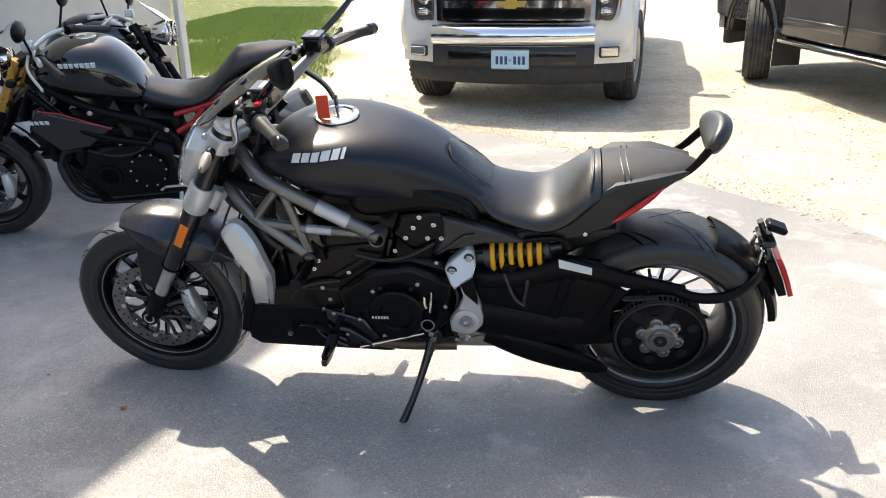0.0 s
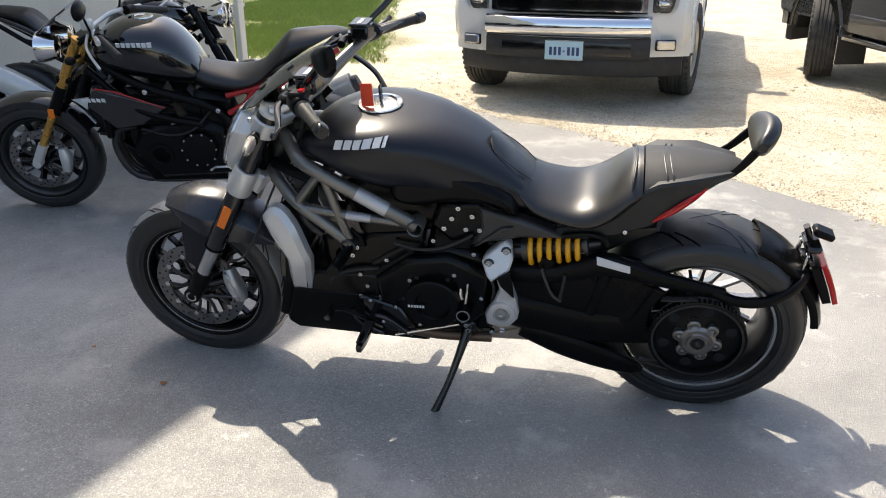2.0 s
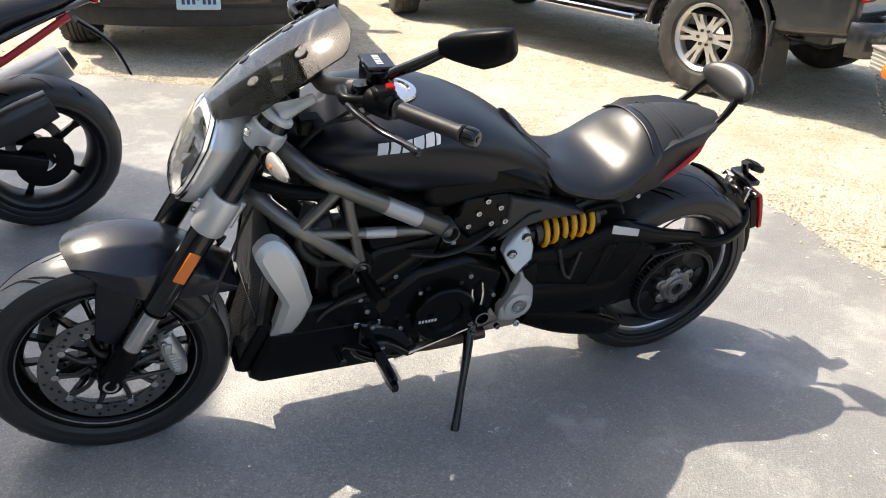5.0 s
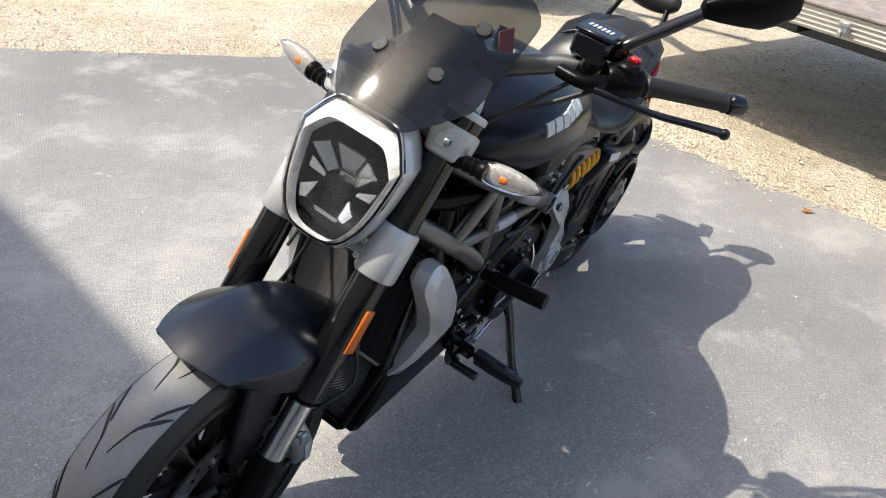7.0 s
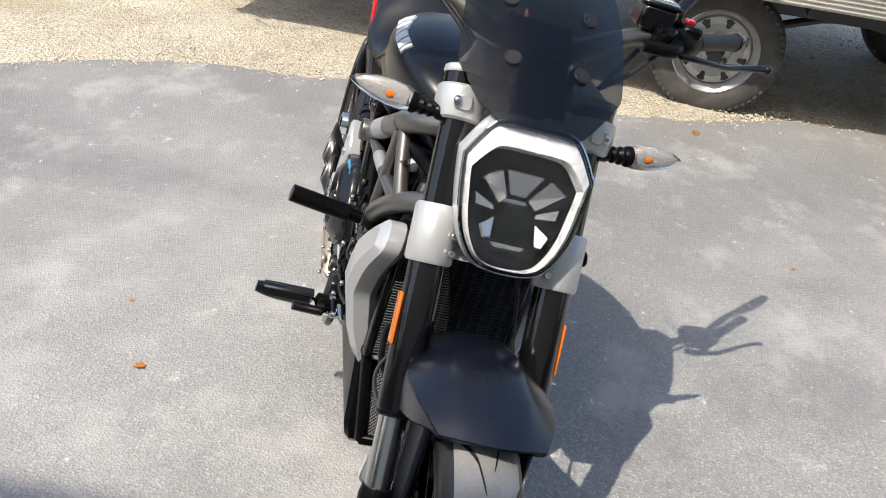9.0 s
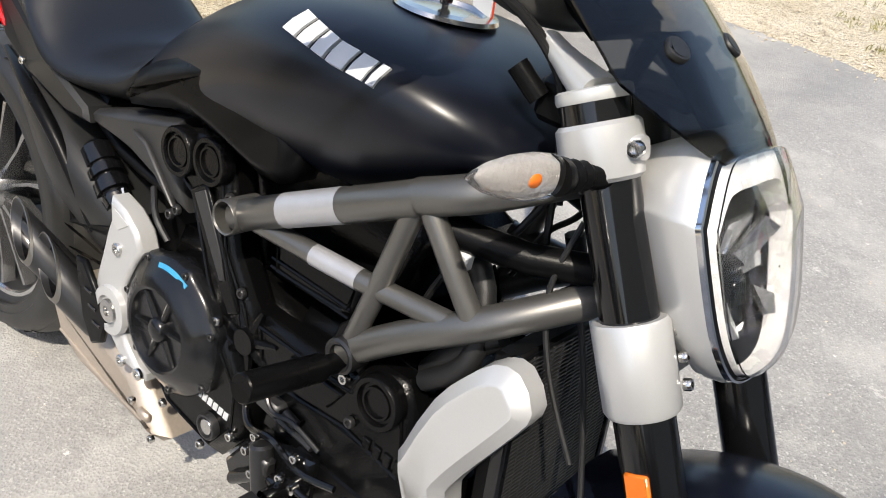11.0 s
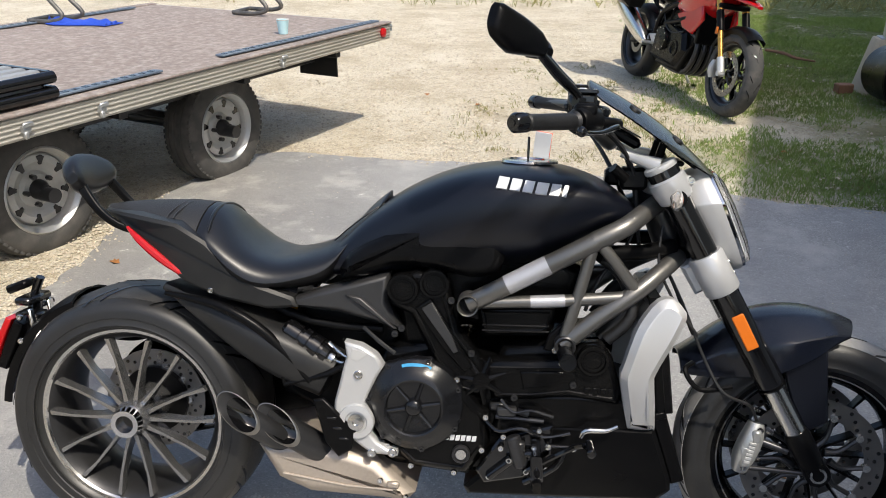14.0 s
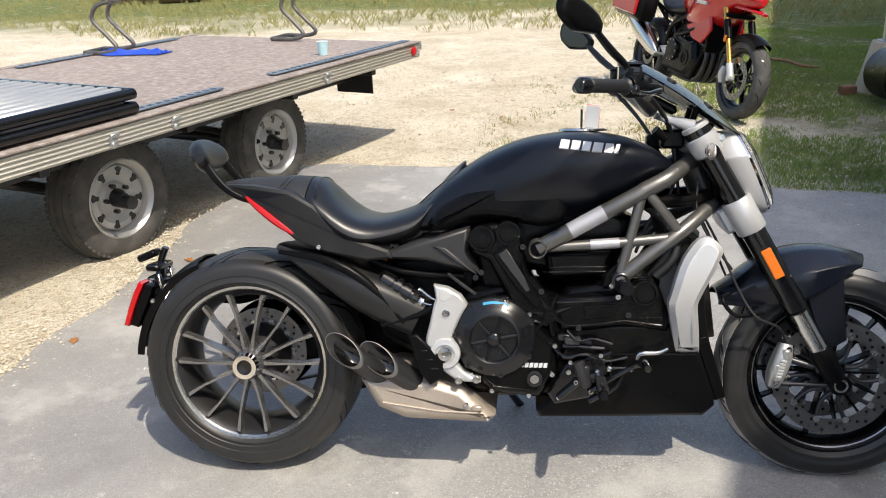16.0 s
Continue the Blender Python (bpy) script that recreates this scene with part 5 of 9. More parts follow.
for pts, r, m_ in (([(0.66, 0.14, 0.64), (0.74, 0.15, 0.60), (0.82, 0.15, 0.585), (0.90, 0.145, 0.60)], 0.005, GRIPR), ([(0.62, 0.13, 0.50), (0.60, 0.15, 0.46), (0.61, 0.15, 0.40)], 0.0055, GRIPR), ([(0.96, 0.14, 0.50), (1.04, 0.145, 0.49), (1.10, 0.14, 0.46), (1.13, 0.13, 0.42)], 0.006, GRIPR), ([(0.68, 0.15, 0.47), (0.682, 0.165, 0.44), (0.686, 0.17, 0.41)], 0.004, STEEL)):
    part("engine_line", tube(pts, r, 8, smooth=4), m_, engine)
part("shift_rod", rod((0.71, 0.165, 0.325), (0.92, 0.165, 0.262), 0.0045, 8), STEEL, moto)
part("vacuum_hose", tube([(0.70, 0.13, 0.47), (0.705, 0.145, 0.43), (0.70, 0.15, 0.41)], 0.006, 8, smooth=3), STEEL, engine)

# -- exhaust --
silencer = part("exhaust_box", slab([(0.335, 0.305), (0.385, 0.225), (0.46, 0.195), (0.69, 0.19), (0.71, 0.21), (0.62, 0.29), (0.53, 0.315), (0.42, 0.325)], -0.165, 0.08, 0.022), EXHAUST, moto)
part("weld_seam", join(tube([(0.40, -0.166, 0.245), (0.55, -0.166, 0.225), (0.66, -0.166, 0.222)], 0.003, 8), box((0.66, -0.165, 0.235), (0.03, 0.012, 0.016), 0.004)), EXHAUST, silencer)
for x in (0.63, 0.69):
    part("exhaust_bolt", bolt((x, -0.165, 0.245 if x < 0.66 else 0.207), 0.007, 0.008, -1), STEEL, silencer)


TIPS = ((0.298, 0.398), (0.392, 0.376))


def slash_pipe(c, ax, cut, r, ln, th, n=40):
    """A pipe whose mouth at c is cut square to the direction cut; it runs ln along ax, with a hollow bore."""
    ax, cut = np.array(ax, float), np.array(cut, float)
    ax, cut = ax / np.linalg.norm(ax), cut / np.linalg.norm(cut)
    e1 = np.cross(ax, (0, 0, 1.0))
    e1 = e1 / np.linalg.norm(e1)
    e2 = np.cross(e1, ax)

    def ring(rad, back, slash=1.0):
        out = []
        for k in range(n):
            t = 2 * math.pi * k / n
            o = rad * (math.cos(t) * e1 + math.sin(t) * e2)
            out.append(np.array(c) + o + ax * (back - slash * (o @ cut) / (ax @ cut)))
        return out

    skin = loft([ring(r * 0.9, ln, 0), ring(r, ln * 0.8, 0.1), ring(r, ln * 0.3), ring(r, 0.003), ring(r - th * 0.5, -0.001), ring(r - th, 0.003), ring(r - th, ln * 0.35), ring(r * 0.8, ln * 0.5, 0.5)], cap=False)
    core = loft([ring(r - th + 0.0005, 0.006), ring(r - th - 0.001, 0.05, 0.8), ring(r * 0.5, 0.07, 0.5), ring(0.001, 0.072, 0.5)], cap=False)
    lip = loft([ring(r + 0.0008, 0.008), ring(r + 0.0012, 0.0), ring(r - th * 0.4, -0.0015), ring(r - th * 0.5, 0.004)], cap=False)
    return skin, core, lip


for x, z in TIPS:
    skin, core, lip = slash_pipe((x, -0.19, z), (0.68, 0.40, -0.58), (-0.12, -1.0, 0.16), 0.034, 0.15, 0.0022)
    tip = part("tail_pipe", skin, DARKMET, moto)
    part("pipe_core", core, GLOSSB, tip, "dark polished bore")
    part("pipe_lip", lip, HUBM, tip, "polished pipe mouth")
hs = part("heat_shield", slab([(0.475, 0.44), (0.50, 0.445), (0.575, 0.37), (0.565, 0.325), (0.535, 0.305), (0.505, 0.34)], -0.178, -0.19, 0.004), MATT, moto)
part("slot", join(*[box((0.52 + 0.014 * i, -0.1905, 0.40 - 0.024 * i), (0.022, 0.003, 0.006), 0.001) for i in range(3)]), GLOSSB, hs, kind="stuff")
part("header_pipe", join(tube([(0.60, 0.05, 0.22), (0.75, 0.07, 0.222), (0.90, 0.06, 0.235), (0.98, 0.03, 0.27)], 0.024, 14, smooth=4), tube([(0.62, 0.105, 0.235), (0.80, 0.11, 0.235), (0.95, 0.10, 0.25)], 0.018, 12, smooth=4)), RUSTP, moto)

# -- frame plates and trellis --
for s in (-1, 1):
    top = [(0.544, 0.578), (0.583, 0.571), (0.617, 0.551), (0.634, 0.525), (0.621, 0.502), (0.601, 0.458), (0.593, 0.437), (0.61, 0.414), (0.61, 0.388), (0.6, 0.369), (0.624, 0.343), (0.646, 0.329), (0.67, 0.326), (0.67, 0.312), (0.609, 0.314), (0.572, 0.34), (0.536, 0.367), (0.52, 0.395), (0.523, 0.437), (0.533, 0.475), (0.544, 0.525), (0.55, 0.543)] if s < 0 else [(0.553, 0.515), (0.588, 0.508), (0.58, 0.475)]
    low = [] if s < 0 else [(0.600, 0.424), (0.626, 0.380), (0.622, 0.345), (0.585, 0.334), (0.556, 0.338), (0.528, 0.37), (0.524, 0.392), (0.531, 0.437)]
    pl = part("pivot_plate", slab(top + low, s * 0.142, s * 0.180, 0.006), ALUPAINT, moto, "silver painted pivot plate")
    if s > 0:
        hang = slab([(0.566, 0.620), (0.549, 0.603), (0.543, 0.565), (0.552, 0.538), (0.604, 0.508), (0.617, 0.520), (0.634, 0.558), (0.624, 0.575)], 0.0, 0.034, 0.006)
        ub = part("upper_bracket", ([(x, y + 0.098 + (0.60 - z) * 0.62, z) for x, y, z in hang[0]], hang[1]), ALUPAINT, pl)
        part("bracket_lug", slab([(0.548, 0.545), (0.585, 0.522), (0.575, 0.495), (0.552, 0.470), (0.537, 0.455), (0.540, 0.50)], 0.176, 0.190, 0.003), MATT, pl)
        for x, z in ((0.563, 0.589), (0.612, 0.557)):
            y = 0.132 + (0.60 - z) * 0.62
            part("plate_bolt", bolt((x, y, z), 0.0105, 0.006, 1), STEEL, ub)
            part("bolt_seat", lathe([(y - 0.002, 0.0005), (y - 0.002, 0.015), (y + 0.0012, 0.015), (y + 0.0012, 0.0005)], 20, (x, 0, z), closed=False), DARKMET, ub)
    part("pivot_boss", lathe([(s * 0.178, 0.0005), (s * 0.178, 0.042), (s * 0.188, 0.040), (s * 0.190, 0.026), (s * 0.184, 0.024), (s * 0.184, 0.0005)], 32, (0.575, 0, 0.393), closed=False), ALUPAINT, pl)
    part("pivot_bolt", lathe([(s * 0.183, 0.0005), (s * 0.183, 0.02), (s * 0.191, 0.019), (s * 0.192, 0.008), (s * 0.187, 0.007), (s * 0.187, 0.0005)], 24, (0.575, 0, 0.393), closed=False), STEEL, pl)
    for x, z in (((0.578, 0.504), (0.659, 0.322), (0.611, 0.318)) if s < 0 else ((0.573, 0.335),)):
        part("plate_bolt", bolt((x, s * (0.180 if s < 0 else 0.190), z), 0.0105, 0.006, s), STEEL, pl)
    if s < 0:
        part("plate_recess", slab([(0.562, 0.565), (0.60, 0.555), (0.575, 0.535), (0.56, 0.54)], s * 0.1795, s * 0.1812, 0.0006), ALU, pl)
    # trellis
    yo = 0.168
    tr = part("trellis_frame", join(
        pipe((0.818, s * yo, 0.678), (1.09, s * 0.158, 0.830), 0.0215, 0.003, 20, 0.05),
        tube([(1.085, s * 0.158, 0.829), (1.15, s * 0.145, 0.862), (1.205, s * 0.085, 0.893), (1.235, s * 0.05, 0.908)], 0.0215, 18, smooth=4),
        tube([(0.85, s * 0.162, 0.682), (1.03, s * 0.155, 0.694), (1.17, s * 0.145, 0.708)], 0.0135, 14),
        tube([(1.03, s * 0.152, 0.592), (1.10, s * 0.15, 0.654), (1.19, s * 0.138, 0.722), (1.26, s * 0.085, 0.772), (1.285, s * 0.05, 0.785)], 0.0195, 16, smooth=4),
        tube([(1.085, s * 0.158, 0.822), (1.062, s * 0.155, 0.72), (1.032, s * 0.152, 0.597)], 0.0135, 14),
        tube([(1.10, s * 0.156, 0.825), (1.15, s * 0.15, 0.765), (1.185, s * 0.142, 0.72)], 0.0135, 14)), FRAMEG, moto)
    part("upper_tape", tube([(0.902, s * 0.1648, 0.7250), (0.990, s * 0.1614, 0.7742)], 0.0222, 20, cap=False), TAPE, tr, "silver adhesive tape wrap")
    part("lower_tape", tube([(0.955, s * 0.159, 0.6890), (1.03, s * 0.155, 0.6942)], 0.0142, 16, cap=False), TAPE, tr, "silver adhesive tape wrap")
    part("joint_mouth", lathe([(s * 0.14, 0.0235), (s * 0.172, 0.0235), (s * 0.174, 0.02), (s * 0.172, 0.0155), (s * 0.15, 0.0155), (s * 0.15, 0.0005)], 24, (1.036, 0, 0.594), closed=False), DARKMET, tr)
    part("joint_bore", lathe([(s * 0.151, 0.0005), (s * 0.151, 0.0152), (s * 0.1535, 0.0152), (s * 0.1535, 0.0005)], 20, (1.036, 0, 0.594), closed=False), MATT, tr)
    part("tube_end_ring", lathe([(s * (yo - 0.03), 0.0195), (s * (yo - 0.03), 0.0238), (s * (yo + 0.022), 0.0238), (s * (yo + 0.024), 0.0225), (s * (yo + 0.022), 0.0205)], 28, (0.819, 0, 0.679)), FRAMEG, tr)
    part("tube_end_plug", lathe([(s * 0.14, 0.0005), (s * 0.14, 0.0192), (s * (yo - 0.012), 0.0192), (s * (yo - 0.012), 0.0005)], 20, (0.819, 0, 0.679), closed=False), MATT, tr)
    part("black_brace", tube([(1.10, s * 0.14, 0.80), (1.20, s * 0.10, 0.80), (1.27, s * 0.06, 0.81)], 0.018, 12), MATT, tr)
    sl = part("frame_slider", join(rod((1.03, s * 0.14, 0.575), (1.035, s * 0.20, 0.588), 0.013, 14), pipe((1.035, s * 0.318, 0.606), (1.035, s * 0.20, 0.588), 0.0175, 0.004, 22, 0.02)), MATT, moto)
    part("slider_bolt", tube([(1.035, s * 0.302, 0.6035), (1.035, s * 0.309, 0.6045)], 0.009, 6), DARKMET, sl)
    part("slider_bracket", slab([(0.99, 0.575), (1.05, 0.56), (1.06, 0.60), (1.03, 0.64), (1.0, 0.61)], s * 0.128, s * 0.142, 0.004), MATT, sl)
    for x, z in ((1.015, 0.578), (1.032, 0.548), (1.03, 0.61)):
        part("bracket_bolt", bolt((x, s * 0.143, z), 0.008, 0.008, s), STEEL, sl)
    # radiator shroud: flat outer face that turns in to the radiator
    o = [(1.206, 0.674), (1.232, 0.705), (1.262, 0.711), (1.292, 0.684), (1.286, 0.656), (1.259, 0.600), (1.235, 0.547), (1.234, 0.52), (1.249, 0.408), (1.242, 0.398), (1.194, 0.397), (1.186, 0.41), (1.160, 0.525), (1.164, 0.558), (1.185, 0.635)]
    sg = slab(o, s * 0.120, s * 0.176, 0.014, 2)
    sh = part("radiator_shroud", ([(x, y * float(np.interp(z, (0.39, 0.46, 0.54, 0.62, 0.71), (0.80, 0.98, 1.11, 1.12, 0.98))), z) for x, y, z in sg[0]], sg[1]), ALUPAINT, moto, "silver painted radiator shroud")
part("head_tube", rod((1.20, 0, 0.985), (1.295, 0, 0.76), 0.04, 20), DARKMET, moto)

# radiator, cooler and belly pan
RADI = pose(1.247, 0, 0.572, 0, -8, 0)
core = part("radiator", moved(box((0, 0, 0), (0.03, 0.27, 0.27), 0.004), RADI), MATT, moto)
for q in (-1, 1):
    part("radiator_rim", moved(box((0.012, q * 0.13, 0), (0.02, 0.014, 0.27), 0.003), RADI), GLOSSB, core)
part("radiator_fin", kind="stuff", material=DARKMET, parent=core, g=join(*[moved(box((0.0165, 0, z), (0.003, 0.244, 0.0022), 0.0004), RADI) for z in np.linspace(-0.125, 0.125, 46)], *[moved(box((0.0155, y, 0), (0.003, 0.004, 0.255), 0.0004), RADI) for y in np.linspace(-0.12, 0.12, 13)]))
part("radiator_bar", moved(box((0, 0, 0), (0.022, 0.235, 0.02), 0.005), pose(1.268, 0, 0.438, 0, -12, 0)), ALU, moto)
for s in (-1, 1):
    part("radiator_hose", tube([(1.2, s * 0.1, 0.70), (1.16, s * 0.11, 0.66), (1.12, s * 0.10, 0.60)], 0.016, 12, smooth=4), GRIPR, core)
pan = slab([(1.250, 0.402), (1.296, 0.275), (1.300, 0.245), (1.272, 0.212), (1.04, 0.200), (0.83, 0.190), (0.82, 0.215), (0.90, 0.30), (0.97, 0.395)], -0.138, 0.138, 0.010)
belly = part("belly_pan", ([(x, y * (0.70 + 0.30 * min(1, max(0, (z - 0.19) / 0.12)) ** 0.7), z) for x, y, z in pan[0]], pan[1]), MATT, moto)
COOL = pose(1.286, 0, 0.350, 0, -19, 0)
part("cooler_frame", join(*[moved(box(c, q, 0.004), COOL) for c, q in (((0, 0, 0.086), (0.034, 0.27, 0.02)), ((0, 0, -0.088), (0.034, 0.20, 0.02)))], *[moved(beam([(0, s * 0.125, 0.09), (0, s * 0.096, -0.09)], [0.01, 0.01], [0.017, 0.017]), COOL) for s in (-1, 1)]), MATT, belly)
part("cooler_core", moved(box((-0.008, 0, 0), (0.008, 0.21, 0.165), 0.002), COOL), GLOSSB, belly)
mesh_bars = []
for k in range(-30, 31):
    for lean_ in (-1, 1):
        p0, p1 = np.array((0.004, k * 0.0075 - lean_ * 0.075, -0.08)), np.array((0.004, k * 0.0075 + lean_ * 0.075, 0.08))
        f0 = max(0.0, min(1.0, ((-0.1 if lean_ > 0 else 0.1) - p0[1]) / (p1[1] - p0[1])))
        f1 = max(0.0, min(1.0, ((0.1 if lean_ > 0 else -0.1) - p0[1]) / (p1[1] - p0[1])))
        if f1 - f0 > 0.03:
            mesh_bars.append(moved(tube([p0 + (p1 - p0) * f0, p0 + (p1 - p0) * f1], 0.0013, 4), COOL))
part("cooler_mesh", join(*mesh_bars), DARKMET, belly, "black wire mesh grille", kind="stuff")
for x in (1.02, 0.955):
    part("pan_clip", box((x, 0.139, 0.385), (0.026, 0.004, 0.018), 0.0015), STEEL, belly)

# stand, foot controls
stand = part("side_stand", join(tube([(0.685, 0.13, 0.305), (0.700, 0.17, 0.255), (0.735, 0.235, 0.16), (0.762, 0.285, 0.105), (0.776, 0.308, 0.080)], [0.016, 0.014, 0.011, 0.012, 0.013], 12, smooth=4), box((0.685, 0.125, 0.295), (0.05, 0.04, 0.05), 0.008)), GLOSSB, moto)
part("stand_foot", moved(slab([(-0.045, -0.022), (0.0, -0.034), (0.036, -0.02), (0.04, 0.016), (0.0, 0.032), (-0.045, 0.018)], -0.008, 0.006, 0.003, 3, axis="z"), pose(0.785, 0.312, 0.076, 12.3, 0, 25)), MATT, stand)
sp = [(0.682 + 0.006 * math.cos(a) + 0.06 * a / 75, 0.15 + 0.085 * a / 75, 0.27 - 0.115 * a / 75 + 0.006 * math.sin(a)) for a in np.linspace(0, 75, 110)]
part("stand_spring", tube(sp, 0.0016, 5), DARKMET, stand)
for s in (-1, 1):
    fc = part("foot_control", join(slab([(0.90, 0.36), (1.02, 0.40), (1.02, 0.33), (0.96, 0.27), (0.87, 0.25), (0.85, 0.28)], s * 0.135, s * 0.155, 0.005), tube([(0.88, s * 0.16, 0.27), (0.95, s * 0.165, 0.33), (0.99, s * 0.17, 0.335)], 0.010, 10, smooth=3), tube([(0.96, s * 0.165, 0.265), (1.03, s * 0.17, 0.31), (1.05, s * 0.17, 0.36)], 0.008, 10, smooth=3)), GLOSSB, moto)
    peg = part("foot_peg", beam([(0.985, s * 0.15, 0.335), (0.985, s * 0.20, 0.33), (0.985, s * 0.29, 0.333), (0.985, s * 0.335, 0.337)], [0.012, 0.017, 0.018, 0.012], [0.012, 0.012, 0.013, 0.009]), GLOSSB, moto)
    part("peg_rubber", box((0.985, s * 0.265, 0.346), (0.026, 0.11, 0.008), 0.003), GRIPR, peg)
    part("pedal", join(tube([(0.96, s * 0.165, 0.29), (1.07, s * 0.19, 0.37), (1.10, s * 0.23, 0.385)], 0.007, 8, smooth=3), rod((1.10, s * 0.20, 0.385), (1.10, s * 0.265, 0.388), 0.010, 10, 0.003)), GLOSSB, moto)
    for x, z in ((0.91, 0.37), (0.955, 0.31), (0.99, 0.39), (0.88, 0.27)):
        part("control_bolt", bolt((x, s * 0.156, z), 0.007, 0.008, s), STEEL, fc)
part("brake_lever", tube([(1.083, -0.168, 0.384), (1.094, -0.168, 0.401), (1.137, -0.168, 0.404), (1.163, -0.168, 0.416)], [0.005, 0.007, 0.006, 0.005], 10, smooth=4), STEEL, moto, "polished brake lever")
part("brake_link", rod((1.011, -0.172, 0.36), (1.068, -0.172, 0.36), 0.0055, 10), GLOSSB, moto)
for x, z in ((1.011, 0.36), (1.068, 0.36)):
    part("link_nut", lathe([(-0.168, 0.0005), (-0.168, 0.008), (-0.18, 0.007), (-0.181, 0.0005)], 14, (x, 0, z), closed=False), STEEL, moto)
part("master_cylinder", join(rod((0.93, -0.165, 0.375), (0.955, -0.17, 0.305), 0.017, 14, 0.004), box((0.945, -0.168, 0.35), (0.03, 0.02, 0.03), 0.004)), DARKMET, moto)

# -- front end --
F0, F1 = np.array((1.230, 0, 0.985)), np.array((1.624, 0, 0.318))
fd = (F1 - F0) / np.linalg.norm(F1 - F0)


def fork(t, y=0.0):
    p = F0 + fd * t
    return np.array((p[0], y, p[2]))


fwheel = part("front_wheel", lathe([(-0.055, 0.014), (-0.055, 0.03), (-0.03, 0.042), (0.03, 0.042), (0.055, 0.03), (0.055, 0.014)], 36, FA), ENGINE, moto)
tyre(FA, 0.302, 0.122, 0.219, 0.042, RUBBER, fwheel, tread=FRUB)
grooves(FA, 0.3025, 0.122, 0.042, 26, 0.33, GRIPR, fwheel, 0.75, 0.0046)
rim_ring(FA, 0.05, 0.217, fwheel, ENGINE, RIMM, True)
spokes(FA, 14, 0.036, 0.199, 0.0, 0.0, 0.011, fwheel, ENGINE)
for s in (-1, 1):
    disc_rotor(FA, s * 0.066, 0.118, 0.160, fwheel)
    y = s * 0.108
    leg = part("fork_leg", join(tube([fork(0.0, y), fork(0.21, y)], 0.0295, 24), tube([fork(0.29, y), fork(0.30, y), fork(0.535, y), fork(0.545, y)], [0.030, 0.031, 0.031, 0.027], 24)), GLOSSB, moto, "gloss black fork leg")
    part("slider_tube", tube([fork(0.545, y), fork(0.68, y)], 0.0235, 24), STEEL, leg, "polished fork tube")
    bt = fork(0.70, y)
    part("fork_foot", join(tube([fork(0.665, y), fork(0.68, y), fork(0.735, y), fork(0.79, y)], [0.026, 0.030, 0.028, 0.024], 20), lathe([(s * 0.085, 0.012), (s * 0.085, 0.03), (s * 0.128, 0.028), (s * 0.13, 0.02), (s * 0.118, 0.014), (s * 0.118, 0.012)], 26, FA)), MATT, leg)
    part("axle_end", lathe([(s * 0.116, 0.008), (s * 0.116, 0.0185), (s * 0.1325, 0.0185), (s * 0.1325, 0.013), (s * 0.12, 0.011), (s * 0.12, 0.008)], 22, FA), STEEL, leg)
    part("reflector", moved(box((0, 0, 0), (0.027, 0.006, 0.085), 0.002), Matrix.Translation(fork(0.395, s * 0.139)) @ pose(0, 0, 0, 0, -29.4, 0)), AMBER, leg, "amber side reflector")
    part("guard_clip", tube([fork(0.545, y * 1.0) + np.array((0, s * 0.0, 0)), fork(0.548, y)], 0.0315, 20), GLOSSB, leg)
    # lower clamp: silver sleeve with three pinch bolts in front
    cp = part("lower_clamp", join(tube([fork(0.205, y), fork(0.21, y), fork(0.295, y), fork(0.30, y)], [0.036, 0.039, 0.039, 0.036], 28), slab([fork(0.215)[[0, 2]] + (0.0, 0.0), fork(0.285)[[0, 2]], fork(0.285)[[0, 2]] + (-0.05, -0.028), fork(0.215)[[0, 2]] + (-0.05, -0.028)], s * 0.0, s * 0.1, 0.006)), ALUPAINT, moto, "silver lower fork clamp")
    fwd = np.array((0.871, 0, 0.491))
    for k in range(3):
        c = fork(0.222 + 0.028 * k, s * 0.082) + fwd * 0.034
        part("clamp_bolt", moved(bolt((0, 0, 0), 0.0065, 0.008, 1, "x"), Matrix.Translation(c) @ pose(0, 0, 0, 0, -29.4, s * -8)), STEEL, cp)
    # top clamp ring with fork cap
    tc = lambda t, dx=0.0: fork(t, s * 0.112) + np.array((dx, 0, 0))
    tp = part("top_clamp", join(tube([tc(0.014), tc(0.018), tc(0.040), tc(0.066), tc(0.070)], [0.037, 0.041, 0.0415, 0.037, 0.032], 32), beam([tc(0.034, 0.0), tc(0.026, 0.03), tc(0.018, 0.052)], [0.034, 0.022, 0.010], [0.022, 0.017, 0.011]), tube([tc(0.04), fork(0.03, s * 0.03) + np.array((-0.03, 0, -0.01)), fork(0.03, 0.0) + np.array((-0.035, 0, -0.01))], [0.026, 0.026, 0.026], 16)), ALUPAINT, moto, "silver top fork clamp")
    part("cap_gap", tube([tc(-0.006), tc(0.0145)], 0.0345, 28), GLOSSB, tp)
    part("fork_cap", tube([tc(-0.005), tc(-0.009), tc(-0.016), tc(-0.018), tc(-0.0165)], [0.0355, 0.037, 0.036, 0.033, 0.012], 28), ALU, tp)
    part("clamp_bolt", moved(bolt((0, 0, 0), 0.0085, 0.008, s, "y"), Matrix.Translation(tc(0.018, 0.05) + np.array((0, s * 0.010, 0)))), STEEL, tp)
    # riser: a cone from the fork cap up to the bar
    part("bar_riser", beam([fork(-0.012, s * 0.104), (1.193, s * 0.098, 1.004), (1.168, s * 0.092, 1.011), (1.142, s * 0.088, 1.020)], [0.027, 0.021, 0.015, 0.012], [0.018, 0.014, 0.011, 0.010]), ALUPAINT, moto, "silver handlebar riser")
